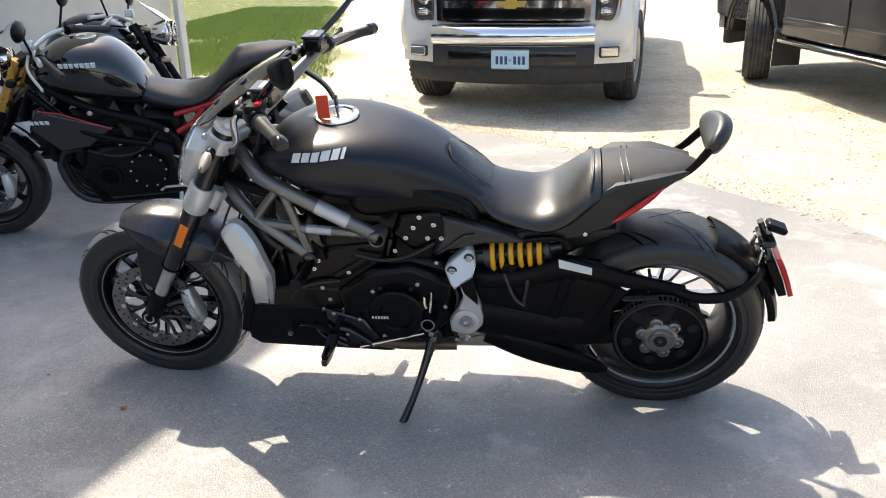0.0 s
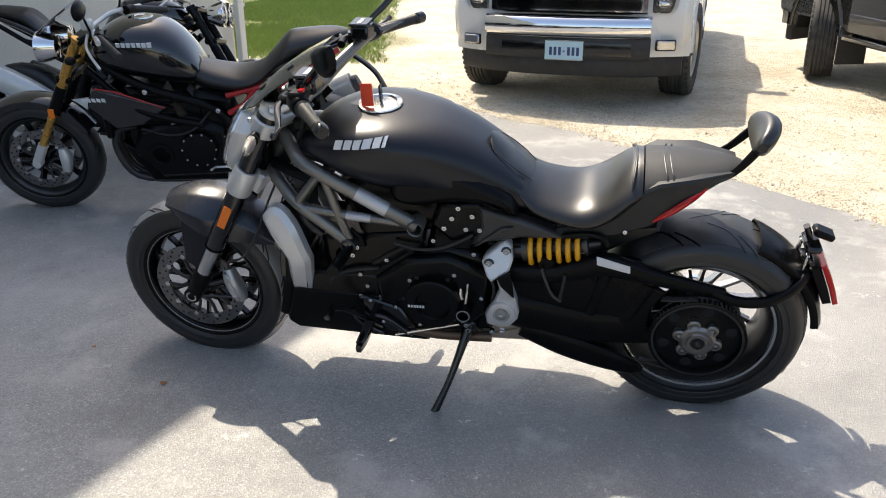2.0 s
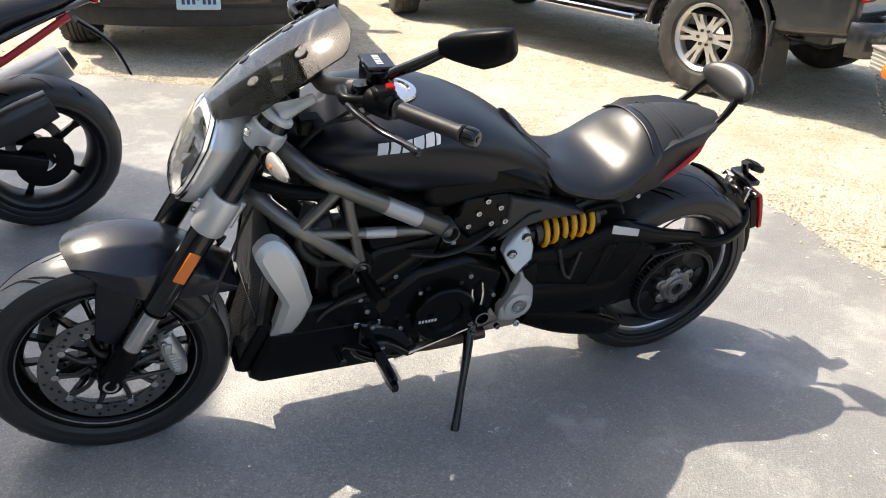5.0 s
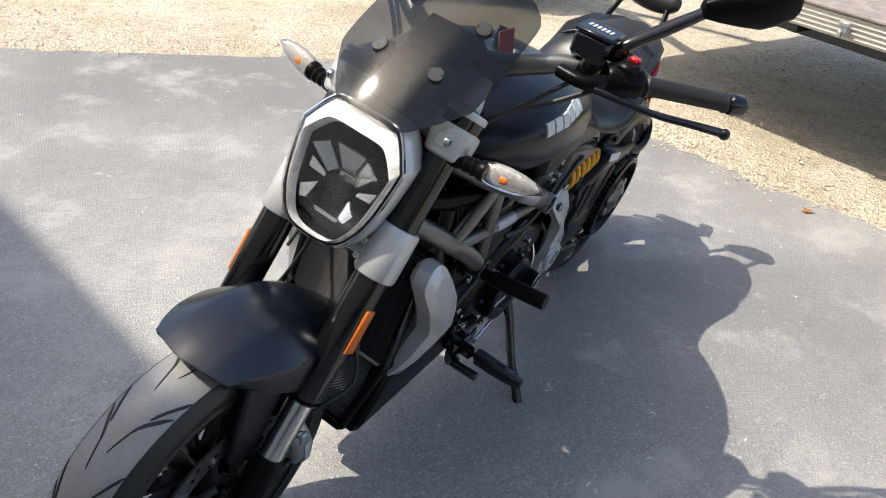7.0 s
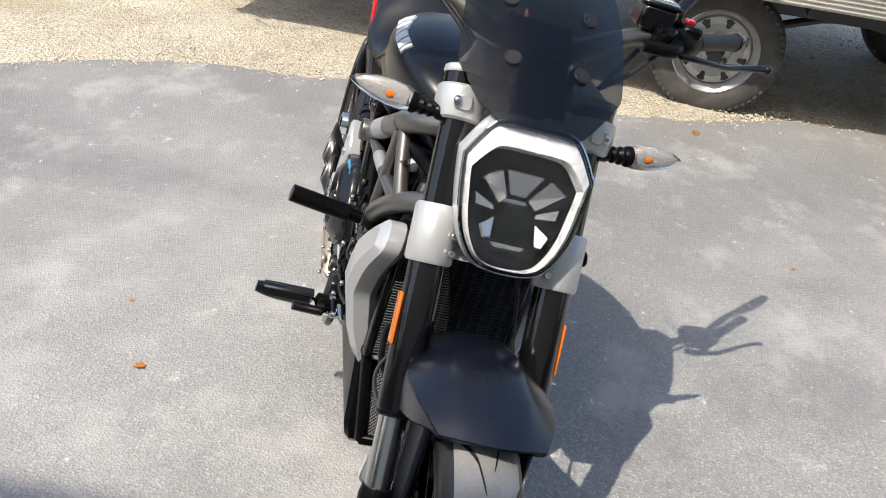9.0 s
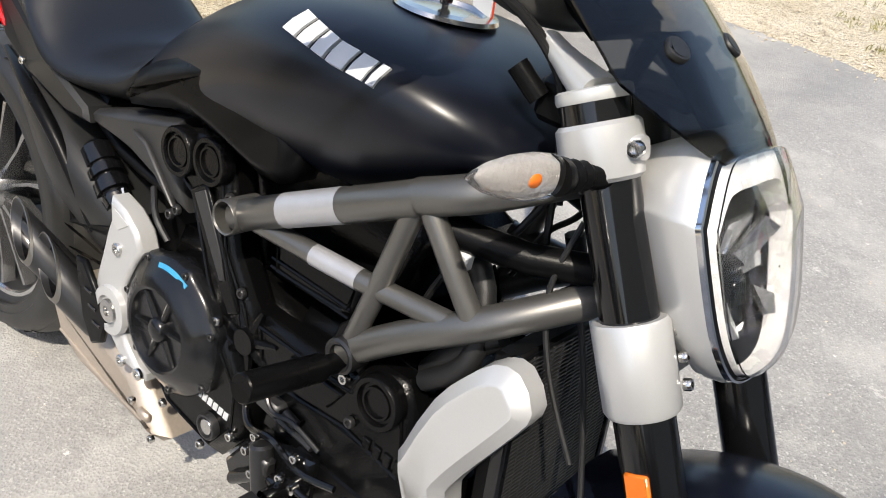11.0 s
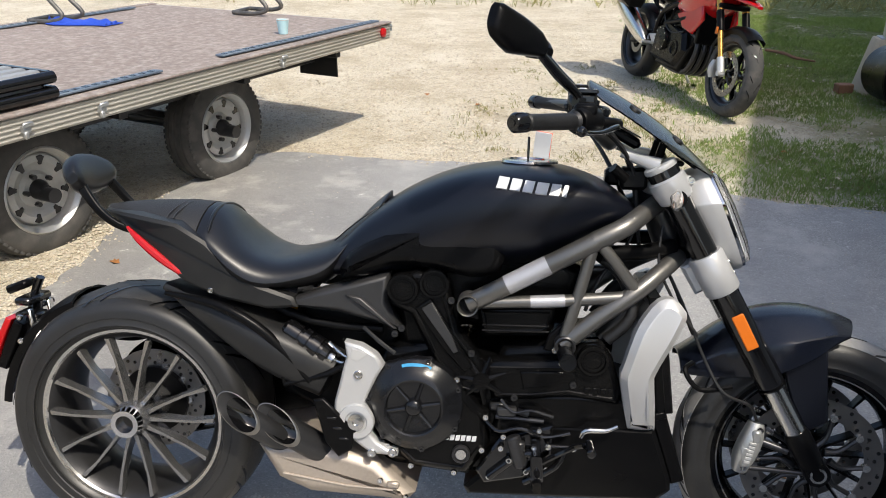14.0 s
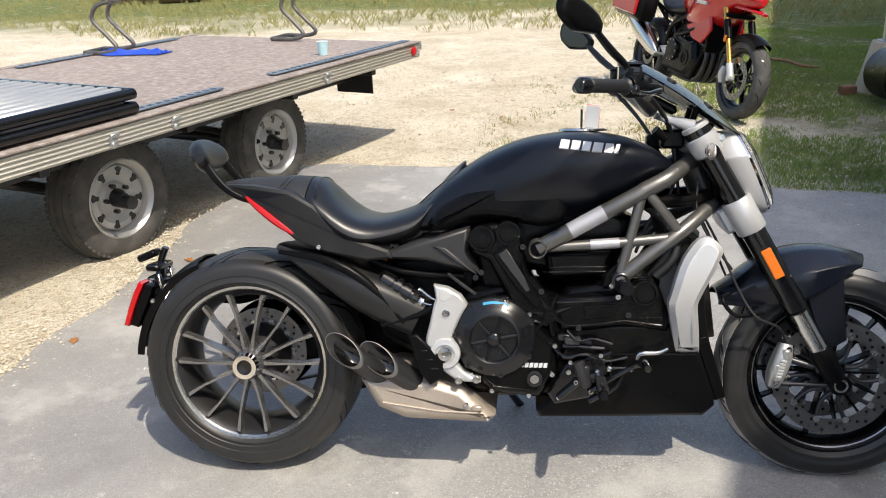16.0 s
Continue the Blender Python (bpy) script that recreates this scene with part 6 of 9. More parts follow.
    # calliper
    lug = join(box((1.487, s * 0.112, 0.392), (0.02, 0.012, 0.03), 0.004), box((1.468, s * 0.113, 0.342), (0.024, 0.012, 0.05), 0.004))
    cal = part("brake_caliper", beam([(1.49, s * 0.083, 0.415), (1.482, s * 0.09, 0.38), (1.468, s * 0.09, 0.335), (1.462, s * 0.083, 0.30)], [0.02, 0.027, 0.027, 0.02], [0.017, 0.024, 0.024, 0.017]), CALIP, moto, "grey-green aluminium brake caliper")
    for x, z in ((1.494, 0.405), (1.466, 0.312)):
        part("caliper_bolt", bolt((x, s * 0.104, z), 0.008, 0.008, s), STEEL, cal)
    part("piston_cover", lug, CALIP, cal)
    part("caliper_mark", join(*[slab([(1.462 + 0.002 * i, 0.33 + 0.009 * i), (1.476 + 0.002 * i, 0.328 + 0.009 * i), (1.477 + 0.002 * i, 0.334 + 0.009 * i), (1.463 + 0.002 * i, 0.336 + 0.009 * i)], s * 0.1195, s * 0.1215, 0.0004) for i in range(6)]), ALU, cal, kind="stuff")
    part("caliper_arm", tube([(1.56, s * 0.105, 0.36), (1.50, s * 0.095, 0.375)], 0.009, 10), DARKMET, cal)
    part("caliper_arm", tube([(1.60, s * 0.105, 0.31), (1.47, s * 0.09, 0.305)], 0.006, 10), DARKMET, cal)
    part("brake_hose", tube([(1.49, s * 0.085, 0.42), (1.46, s * 0.12, 0.47), (1.40, s * 0.135, 0.50), (1.36, s * 0.10, 0.56), (1.30, s * 0.075, 0.69), (1.24, s * 0.06, 0.80)], 0.0036, 8, smooth=5), GRIPR, moto)
    # mudguard stay
    part("mudguard_stay", slab([(1.515, 0.61), (1.625, 0.60), (1.645, 0.43), (1.60, 0.40), (1.56, 0.47)], s * 0.074, s * 0.088, 0.005), SATIN, moto)
# front mudguard: a flat ridge, two sloping flanks with a hard crease, and upright skirts
rings = []
for x, z, wp, dp, wc, dc, sk in spline([(1.692, 0.650, 0.040, 0.004, 0.082, 0.013, 0.005), (1.650, 0.664, 0.046, 0.005, 0.096, 0.024, 0.022), (1.590, 0.674, 0.051, 0.006, 0.110, 0.040, 0.050), (1.525, 0.672, 0.053, 0.007, 0.117, 0.054, 0.068), (1.46, 0.656, 0.048, 0.008, 0.098, 0.056, 0.072), (1.40, 0.622, 0.044, 0.008, 0.082, 0.046, 0.058), (1.345, 0.576, 0.044, 0.008, 0.08, 0.028, 0.03), (1.312, 0.548, 0.044, 0.006, 0.078, 0.018, 0.01)], 5):
    sl_ = (dc - dp) / (wc - wp)
    cross = [(wc - 0.004, dc + sk), (wc - 0.001, dc + sk * 0.5), (wc, dc + 0.004), (wc - 0.0015, dc + 0.0005), (wc - 0.007, dc - 0.007 * sl_ + 0.0005), (wp + (wc - wp) * 0.55, dp + (dc - dp) * 0.53), (wp + 0.008, dp + 0.008 * sl_ * 0.7), (wp, dp), (wp - 0.010, dp * 0.72), (wp * 0.4, dp * 0.2)]
    cross = [(-p, -q) for p, q in cross] + [(0, 0.0)] + [(p, -q) for p, q in reversed(cross)]
    sweep = 0.022 * max(0, (x - 1.60) / 0.09)
    rings.append([(x - sweep * abs(p / wc) ** 1.5, p, z + q) for p, q in cross] + [(x - sweep * abs(p / wc) ** 1.5, p * 0.965, z + q - 0.004) for p, q in reversed(cross)])
part("front_mudguard", loft(rings), GUARDM, moto, sharp=26)
part("guard_hoop", tube([(1.335, -0.09, 0.55), (1.315, -0.12, 0.54), (1.35, -0.125, 0.50), (1.42, -0.12, 0.51)], 0.006, 8, smooth=4), MATT, moto)

# headlamp: built along its own axis, face leaning back
HL = Matrix(((0.0, -0.43, 0.903, 1.382), (1.0, 0.0, 0.0, 0.0), (0.0, 0.903, 0.43, 0.868), (0, 0, 0, 1)))
half = [(0.0, 0.118), (0.052, 0.117), (0.074, 0.105), (0.101, 0.064), (0.105, 0.046), (0.093, -0.035), (0.073, -0.082), (0.046, -0.107), (0.0, -0.113)]
outl = half + [(-a, b) for a, b in half[-2:0:-1]]
outl = [tuple(p) for p in spline(outl, 4, True)]


def face(k, h, dy=0.0, k2=None):
    k2 = k if k2 is None else k2
    return [(a * k, b * k2 + dy, h) for a, b in outl]


lamp = part("headlamp_shell", moved(loft([face(0.01, -0.088, 0.030), face(0.60, -0.086, 0.030), face(0.84, -0.076, 0.026), face(0.98, -0.045, 0.016), face(1.055, -0.02, 0.006), face(1.05, -0.006, 0.003), face(1.015, 0.004), face(0.99, -0.004), face(0.985, -0.03)], cap=False), HL), ALUPAINT, moto, "silver painted headlamp shell")
part("seal", moved(loft([face(0.992, -0.002), face(0.992, 0.009), face(0.960, 0.012), face(0.955, 0.0)], cap=False), HL), GLOSSB, lamp)
part("bright_line", moved(loft([face(1.018, 0.0), face(1.016, 0.009), face(0.996, 0.010), face(0.994, 0.0)], cap=False), HL), CHROME, lamp, "thin chrome trim line")
def band(ks, kt, kb, h):
    """The lamp's outline drawn in: at the sides by ks, above by kt and below by kb."""
    return [(a * ks, b * (kt if b > 0 else kb), h) for a, b in outl]


part("bowl", moved(loft([face(0.95, 0.002), band(0.83, 0.635, 0.94, -0.008), band(0.76, 0.58, 0.88, -0.034), face(0.3, -0.05, -0.014), face(0.01, -0.052, -0.014)], cap=False), HL), BOWLM, lamp)
part("daylight_ring", moved(loft([face(0.948, 0.002), band(0.94, 0.94, 0.945, 0.008), band(0.865, 0.675, 0.943, 0.015), band(0.855, 0.665, 0.94, 0.011), band(0.83, 0.64, 0.938, -0.008)], cap=False), HL), RINGM, lamp, "white daytime light ring")


def facet(pts, h0, h1, tilt):
    """A chrome blade from four corners, deeper towards the middle."""
    return loft([[(a, b, h0 + tilt * (abs(a) + abs(b))) for a, b in pts], [(a * 0.96, b * 0.96, h1 + tilt * (abs(a) + abs(b))) for a, b in pts]])


for pts, tl in (([(-0.030, 0.078), (0.030, 0.078), (0.012, 0.034), (-0.012, 0.034)], 0.5), ([(-0.066, 0.054), (-0.040, 0.074), (-0.018, 0.03), (-0.03, 0.014)], 0.6), ([(0.066, 0.054), (0.040, 0.074), (0.018, 0.03), (0.03, 0.014)], 0.6), ([(-0.070, 0.026), (-0.036, 0.008), (-0.034, 0.0), (-0.066, 0.004)], 0.3), ([(0.070, 0.026), (0.036, 0.008), (0.034, 0.0), (0.066, 0.004)], 0.3), ([(-0.055, -0.03), (-0.034, -0.012), (-0.036, -0.05), (-0.046, -0.052)], 0.5), ([(0.055, -0.03), (0.034, -0.012), (0.036, -0.05), (0.046, -0.052)], 0.5), ([(-0.028, -0.060), (0.028, -0.060), (0.022, -0.068), (-0.022, -0.068)], 0.2), ([(-0.024, 0.026), (0.024, 0.026), (0.018, 0.012), (-0.018, 0.012)], -0.3)):
    part("reflector", moved(facet([(x * 1.04, y * 0.86 - 0.020) for x, y in pts], -0.034, -0.028, tl * 0.7), HL), LAMPREF, lamp, "faceted silver reflector")
part("projector", moved(join(slab([(-0.018, -0.004), (0.018, -0.004), (0.024, -0.048), (-0.024, -0.048)], -0.03, -0.008, 0.004, axis="z"), box((0, -0.025, -0.006), (0.028, 0.02, 0.006), 0.002)), HL), GLOSSB, lamp)
lensc = part("lens_cover", moved(loft([face(0.962, 0.012), face(0.945, 0.022), face(0.8, 0.030), face(0.45, 0.035), face(0.01, 0.036), face(0.01, 0.034), face(0.45, 0.033), face(0.8, 0.028), face(0.94, 0.020), face(0.956, 0.012)], cap=False), HL), CLEARL, lamp, "clear headlamp cover")
lensc.visible_shadow = False
part("lamp_yoke", join(tube([(1.30, 0.06, 0.80), (1.335, 0.05, 0.80)], 0.02, 12), tube([(1.30, -0.04, 0.80), (1.335, -0.03, 0.80)], 0.02, 12), box((1.295, 0.01, 0.87), (0.03, 0.12, 0.14), 0.01)), MATT, lamp)

# smoked flyscreen: a flat middle with wings folded back, a straight lower lip and rounded top corners
NV, NU = 24, 24
outer, inner = [], []
for j in range(NV + 1):
    v = j / NV
    cx, cz = 1.352 - 0.285 * v + 0.010 * math.sin(math.pi * v), 0.975 + 0.198 * v + 0.014 * math.sin(math.pi * v)
    w = 0.060 + 0.070 * min(1, v / 0.3) ** 0.8 + 0.010 * math.sin(math.pi * min(1, v / 0.9)) - 0.06 * max(0, (v - 0.84) / 0.16) ** 2.4
    ro, ri = [], []
    for i in range(NU + 1):
        y = w * (-1 + 2 * i / NU)
        a = abs(y)
        back = 0.65 * y * y + 0.17 * max(0, a - 0.045)
        ro.append((cx - 0.57 * back, y, cz - 0.82 * back))
        ri.append((cx - 0.57 * back - 0.0018, y * 0.995, cz - 0.82 * back - 0.0026))
    outer.append(ro)
    inner.append(ri)
screen = part("flyscreen", loft([o + i[::-1] for o, i in zip(outer, inner)]), SMOKE, moto, "smoked transparent flyscreen")
part("screen_bracket", join(box((1.235, 0, 0.995), (0.10, 0.075, 0.012), 0.004), moved(box((0, 0, 0), (0.11, 0.085, 0.008), 0.003), pose(1.265, 0, 1.018, 0, 35, 0)), tube([(1.22, 0.05, 0.99), (1.235, 0.056, 1.045)], 0.009, 8), tube([(1.22, -0.05, 0.99), (1.235, -0.056, 1.045)], 0.009, 8)), MATT, screen)
for v, q in ((0.33, 0.055), (0.33, -0.055), (0.655, 0.068), (0.655, -0.068)):
    j = round(v * NV)
    i = min(range(NU + 1), key=lambda n: abs(outer[j][n][1] - q))
    p = np.array(outer[j][i])
    d = np.array((0.56, 0.15 * math.copysign(1, q), 0.80))
    d = d / np.linalg.norm(d)
    sc = part("screen_screw", tube([p - d * 0.008, p + d * 0.001, p + d * 0.003, p + d * 0.0036, p + d * 0.001, p + d * 0.0008], [0.0145, 0.0145, 0.013, 0.010, 0.0085, 0.001], 20), GRIPR, screen)
    part("screw_head", tube([p + d * 0.0005, p + d * 0.0026, p + d * 0.0028], [0.0042, 0.004, 0.0025], 12), DARKMET, sc)

# bar, grips, switches, levers, mirrors, indicators
part("handlebar", tube([(0.955, 0.41, 1.102), (1.03, 0.30, 1.10), (1.062, 0.20, 1.088), (1.088, 0.14, 1.068), (1.112, 0.08, 1.045), (1.118, 0.0, 1.036), (1.112, -0.08, 1.045), (1.088, -0.14, 1.068), (1.062, -0.20, 1.088), (1.03, -0.30, 1.10), (0.955, -0.41, 1.102)], [0.011, 0.012, 0.0155, 0.0185, 0.0195, 0.0195, 0.0195, 0.0185, 0.0155, 0.012, 0.011], 16, smooth=4), FRAMEG, moto)
for s in (-1, 1):
    g0, g1 = np.array((1.035, s * 0.31, 1.098)), np.array((0.942, s * 0.432, 1.10))
    gd_ = (g1 - g0) / np.linalg.norm(g1 - g0)
    grip = part("grip", tube([g0, g0 + gd_ * 0.006, g0 + gd_ * 0.012, g1 - gd_ * 0.012, g1 - gd_ * 0.004, g1], [0.017, 0.021, 0.0162, 0.0155, 0.018, 0.016], 20), GRIPR, moto)
    part("bar_end", join(tube([g1, g1 + gd_ * 0.005, g1 + gd_ * 0.026, g1 + gd_ * 0.032], [0.014, 0.0185, 0.0185, 0.014], 20), tube([g1 + gd_ * 0.0322, g1 + gd_ * 0.034], 0.006, 6)), GLOSSB, grip)
    sw = part("switch_housing", join(tube([g0 - gd_ * 0.065, g0 - gd_ * 0.058, g0 - gd_ * 0.008, g0 - gd_ * 0.002], [0.022, 0.027, 0.027, 0.023], 18), box(tuple(g0 - gd_ * 0.03 + np.array((0, 0, 0.022))), (0.045, 0.04, 0.024), 0.006)), MATT, moto)
    if s > 0:
        part("switch_button", box(tuple(g0 - gd_ * 0.03 + np.array((-0.012, 0, 0.036))), (0.016, 0.018, 0.008), 0.002), REDLENS, sw, "red switch")
    part("toggle", join(box(tuple(g0 - gd_ * 0.02 + np.array((-0.03, 0, 0.0))), (0.012, 0.02, 0.012), 0.003), box(tuple(g0 - gd_ * 0.045 + np.array((-0.028, 0, -0.006))), (0.012, 0.012, 0.01), 0.003)), GLOSSB, sw)
    perch = np.array((1.078, s * 0.235, 1.095))
    resv = part("fluid_reservoir", join(box((1.048, s * 0.215, 1.128), (0.056, 0.068, 0.046), 0.007), box((1.048, s * 0.215, 1.153), (0.06, 0.072, 0.009), 0.003), tube([(1.085, s * 0.235, 1.12), (1.082, s * 0.235, 1.10)], 0.018, 12)), GLOSSB, moto)
    part("reservoir_mark", moved(join(*[box((0, -0.02 + 0.008 * k, 0), (0.014, 0.005, 0.001), 0.0003) for k in range(6)]), pose(1.048, s * 0.215, 1.1583)), WHITEM, resv, kind="stuff")
    part("lever_perch", join(tube([perch + np.array((0.005, s * 0.03, 0)), perch + np.array((0.04, s * 0.01, -0.004)), perch + np.array((0.035, s * -0.04, -0.006))], 0.012, 12, smooth=3), tube([perch + np.array((0.0, -s * 0.02, 0)), perch + np.array((0.0, s * 0.02, 0))], 0.021, 16)), MATT, moto)
    part("lever", beam([(1.115, s * 0.235, 1.088), (1.112, s * 0.29, 1.088), (1.082, s * 0.36, 1.082), (1.055, s * 0.42, 1.085), (1.045, s * 0.462, 1.09)], [0.007, 0.009, 0.008, 0.007, 0.007], [0.006, 0.006, 0.005, 0.005, 0.005]), GLOSSB, moto)
    part("lever_ball", ball((1.044, s * 0.468, 1.09), 0.0095, 12), GLOSSB, moto)
    # mirror on its arm
    mb = np.array((1.04, s * 0.255, 1.115))
    arm = part("mirror_arm", beam([mb, mb + np.array((-0.004, s * 0.006, 0.03)), (0.995, s * 0.300, 1.185), (0.955, s * 0.345, 1.230)], [0.011, 0.010, 0.011, 0.009], [0.010, 0.009, 0.010, 0.008]), GLOSSB, moto)
    part("arm_nut", rod(tuple(mb + np.array((0, 0, 0.012))), tuple(mb + np.array((0, 0, 0.026))), 0.016, 6), GLOSSB, arm)
    la = np.array((-0.57, s * 0.77, 0.28))
    la = la / np.linalg.norm(la)
    na = np.array((0.80, s * 0.60, -0.05))
    na = na - la * (na @ la)
    na = na / np.linalg.norm(na)
    ua = np.cross(la, na) * (1 if np.cross(la, na)[2] > 0 else -1)
    mc = np.array((0.919, s * 0.392, 1.254))
    mr, gl = [], []
    for f, hi, lo, dep in ((-1.0, 0.004, -0.010, 0.008), (-0.95, 0.015, -0.018, 0.016), (-0.6, 0.026, -0.026, 0.024), (-0.2, 0.031, -0.034, 0.028), (0.2, 0.035, -0.041, 0.028), (0.5, 0.036, -0.036, 0.026), (0.85, 0.037, -0.026, 0.022), (0.97, 0.034, -0.016, 0.016), (1.0, 0.029, -0.010, 0.010)):
        ring = []
        for k in range(20):
            t = 2 * math.pi * k / 20
            p, q = math.cos(t), math.sin(t)
            v = (hi + lo) / 2 + (hi - lo) / 2 * math.copysign(abs(q) ** 0.55, q)
            ring.append(mc + la * f * 0.080 + ua * v * 0.95 + na * (dep * abs(p) ** 0.6 if p > 0 else 0.005 * p))
        mr.append(ring)
    mh = part("mirror_housing", loft(mr), MATT, arm)
    rim_ = [(-0.9, 0.012), (-0.55, 0.027), (0.2, 0.038), (0.6, 0.039), (0.9, 0.030), (0.9, -0.012), (0.55, -0.035), (0.2, -0.042), (-0.55, -0.028), (-0.9, -0.014)]
    part("mirror_glass", loft([[mc + la * f * 0.080 + ua * v * 0.72 - na * h for f, v in rim_] for h in (0.003, 0.0062)]), MIRROR, mh, "mirror glass")
    # indicator on its stalk
    i0, i1 = np.array((1.27, s * 0.125, 0.935)), np.array((1.258, s * 0.19, 0.938))
    ind = part("indicator", tube([i0, i0 + (i1 - i0) * 0.3, i0 + (i1 - i0) * 0.4, i0 + (i1 - i0) * 0.5, i0 + (i1 - i0) * 0.6, i0 + (i1 - i0) * 0.7, i0 + (i1 - i0) * 0.8, i0 + (i1 - i0) * 0.9, i1], [0.013, 0.014, 0.011, 0.0145, 0.012, 0.016, 0.0135, 0.018, 0.018], 16), MATT, moto)
    la_, lb_ = np.array((1.257, s * 0.188, 0.938)), np.array((1.236, s * 0.292, 0.944))
    ld = (lb_ - la_) / np.linalg.norm(lb_ - la_)
    prof = ((0.0, 0.017), (0.012, 0.0215), (0.035, 0.0225), (0.062, 0.0195), (0.085, 0.0135), (0.1, 0.006), (0.106, 0.0012))
    thin = lambda g: ([tuple(np.array(v) - (0.42 * ((np.array(v) - la_) @ fw_)) * fw_) for v in g[0]], g[1])
    fw_ = np.array((0.97, s * 0.2, 0.05)) - ld * (np.array((0.97, s * 0.2, 0.05)) @ ld)
    fw_ = fw_ / np.linalg.norm(fw_)
    lens = part("indicator_lens", thin(tube([la_ + ld * q for q, _ in prof], [r for _, r in prof], 20)), CLEARL, ind, "clear indicator lens")
    lens.visible_shadow = False
    prof = ((0.006, 0.012), (0.016, 0.0175), (0.036, 0.0185), (0.062, 0.0155), (0.084, 0.009), (0.094, 0.002))
    part("lens_core", thin(tube([la_ + ld * q - np.array((0.004, 0, 0)) for q, _ in prof], [r * 0.9 for _, r in prof], 20)), LENSIN, ind, "ribbed pale inner lens")
    part("bulb", ball(tuple(la_ + ld * 0.036 + np.array((0.006, 0, 0.0))), (0.0035, 0.009, 0.0065), 12), AMBER, ind, "amber bulb")
dash = part("display", moved(box((0, 0, 0), (0.075, 0.125, 0.024), 0.008), pose(1.15, 0, 1.05, 0, 28, 0)), MATT, moto)
part("display_glass", moved(box((-0.002, 0, 0.0165), (0.066, 0.112, 0.003), 0.001), pose(1.15, 0, 1.05, 0, 28, 0)), DISPLAY, dash)
for pts, r in (([(1.10, -0.17, 1.065), (1.135, -0.12, 1.03), (1.165, -0.085, 0.98), (1.18, -0.07, 0.91), (1.195, -0.06, 0.80)], 0.0045), ([(1.10, -0.15, 1.06), (1.14, -0.10, 1.02), (1.17, -0.06, 0.95), (1.19, -0.05, 0.85)], 0.0038), ([(1.06, 0.26, 1.08), (1.10, 0.20, 1.03), (1.13, 0.13, 0.98), (1.17, 0.08, 0.90)], 0.005), ([(1.07, 0.21, 1.07), (1.12, 0.15, 1.0), (1.155, 0.09, 0.93), (1.19, 0.07, 0.82)], 0.0045), ([(1.24, -0.085, 0.86), (1.235, -0.10, 0.78), (1.27, -0.11, 0.70), (1.33, -0.115, 0.62)], 0.0035), ([(1.20, -0.06, 0.90), (1.16, -0.08, 0.80), (1.11, -0.10, 0.74), (1.08, -0.10, 0.66)], 0.0045), ([(1.20, 0.06, 0.90), (1.16, 0.08, 0.80), (1.11, 0.10, 0.74), (1.08, 0.10, 0.66)], 0.0045)):
    part("cable", tube(pts, r, 8, smooth=5), GRIPR, moto)
part("ignition_box", box((1.17, -0.06, 0.96), (0.06, 0.05, 0.05), 0.008), MATT, moto)
part("ignition_box", box((1.15, 0.07, 0.95), (0.06, 0.05, 0.04), 0.008), MATT, moto)
part("ignition_lock", rod((1.12, -0.10, 0.985), (1.15, -0.09, 0.96), 0.012, 12), MATT, moto)
part("connector", box((1.14, -0.13, 0.775), (0.022, 0.016, 0.022), 0.003), WHITEM, moto)

# the bars stand a little to the right: turn the whole front end about the steering axis
STEER = pose(1.19, 0, 0.95) @ Matrix.Rotation(radians(3.0), 4, Vector((0.502, 0, -0.865))) @ pose(-1.19, 0, -0.95)
FRONT = {"front_wheel", "fork_leg", "lower_clamp", "top_clamp", "bar_riser", "brake_caliper", "brake_hose", "mudguard_stay", "front_mudguard", "guard_hoop", "headlamp_shell", "flyscreen", "handlebar", "grip", "switch_housing", "fluid_reservoir", "lever_perch", "lever", "lever_ball", "mirror_arm", "indicator", "display"}
for ob in moto.children:
    if ob.name.split(".")[0] in FRONT:
        ob.matrix_basis = STEER @ ob.matrix_basis

# ---- flatbed trailer beside the drive ----
ALRAIL = material("aged_aluminium", (0.5, 0.48, 0.43), 0.42, 0.5, 0.12, 5, 120, 0.05, dust=0.25, dustcol=(0.45, 0.4, 0.32))
DECKW = material("weathered_plywood", (0.215, 0.178, 0.16), 0.8, 0, 0.6, 16, 70, 0.6, dust=0.8, dustcol=(0.42, 0.375, 0.345), pieces=0.15)
BLUEG = material("blue_grey_rail", (0.12, 0.16, 0.21), 0.5, 0.3, 0.15, 20, 120, 0.1)
GALV = material("galvanised_steel", (0.42, 0.43, 0.43), 0.42, 0.7, 0.12, 18, 90, 0.05, dust=0.2)
WHEELW = material("grey_painted_wheel", (0.5, 0.5, 0.48), 0.45, 0.2, 0.1, 12, 100, 0.05, dust=0.25)
BLUETARP = material("blue_strap_cloth", (0.015, 0.06, 0.42), 0.6, 0, 0.2, 30, 300, 0.4)
PALEBLUE = material("pale_blue_cup", (0.45, 0.68, 0.74), 0.4, 0, 0.08, 30, 100)
tf, tl = Vector((-0.338, -0.941, 0)), Vector((0.941, -0.338, 0))
TRAIL = Matrix(((tf.x, tl.x, 0, -0.18), (tf.y, tl.y, 0, 3.88), (0, 0, 1, -0.048), (0, 0, 0, 1)))
TL, TW, ZB, ZT = 5.36, 2.18, 0.645, 0.748
trailer = thing("trailer", "aluminium flatbed trailer with a weathered plywood deck", "trailer", TRAIL)
xs = np.linspace(0.02, TL - 0.02, 5)
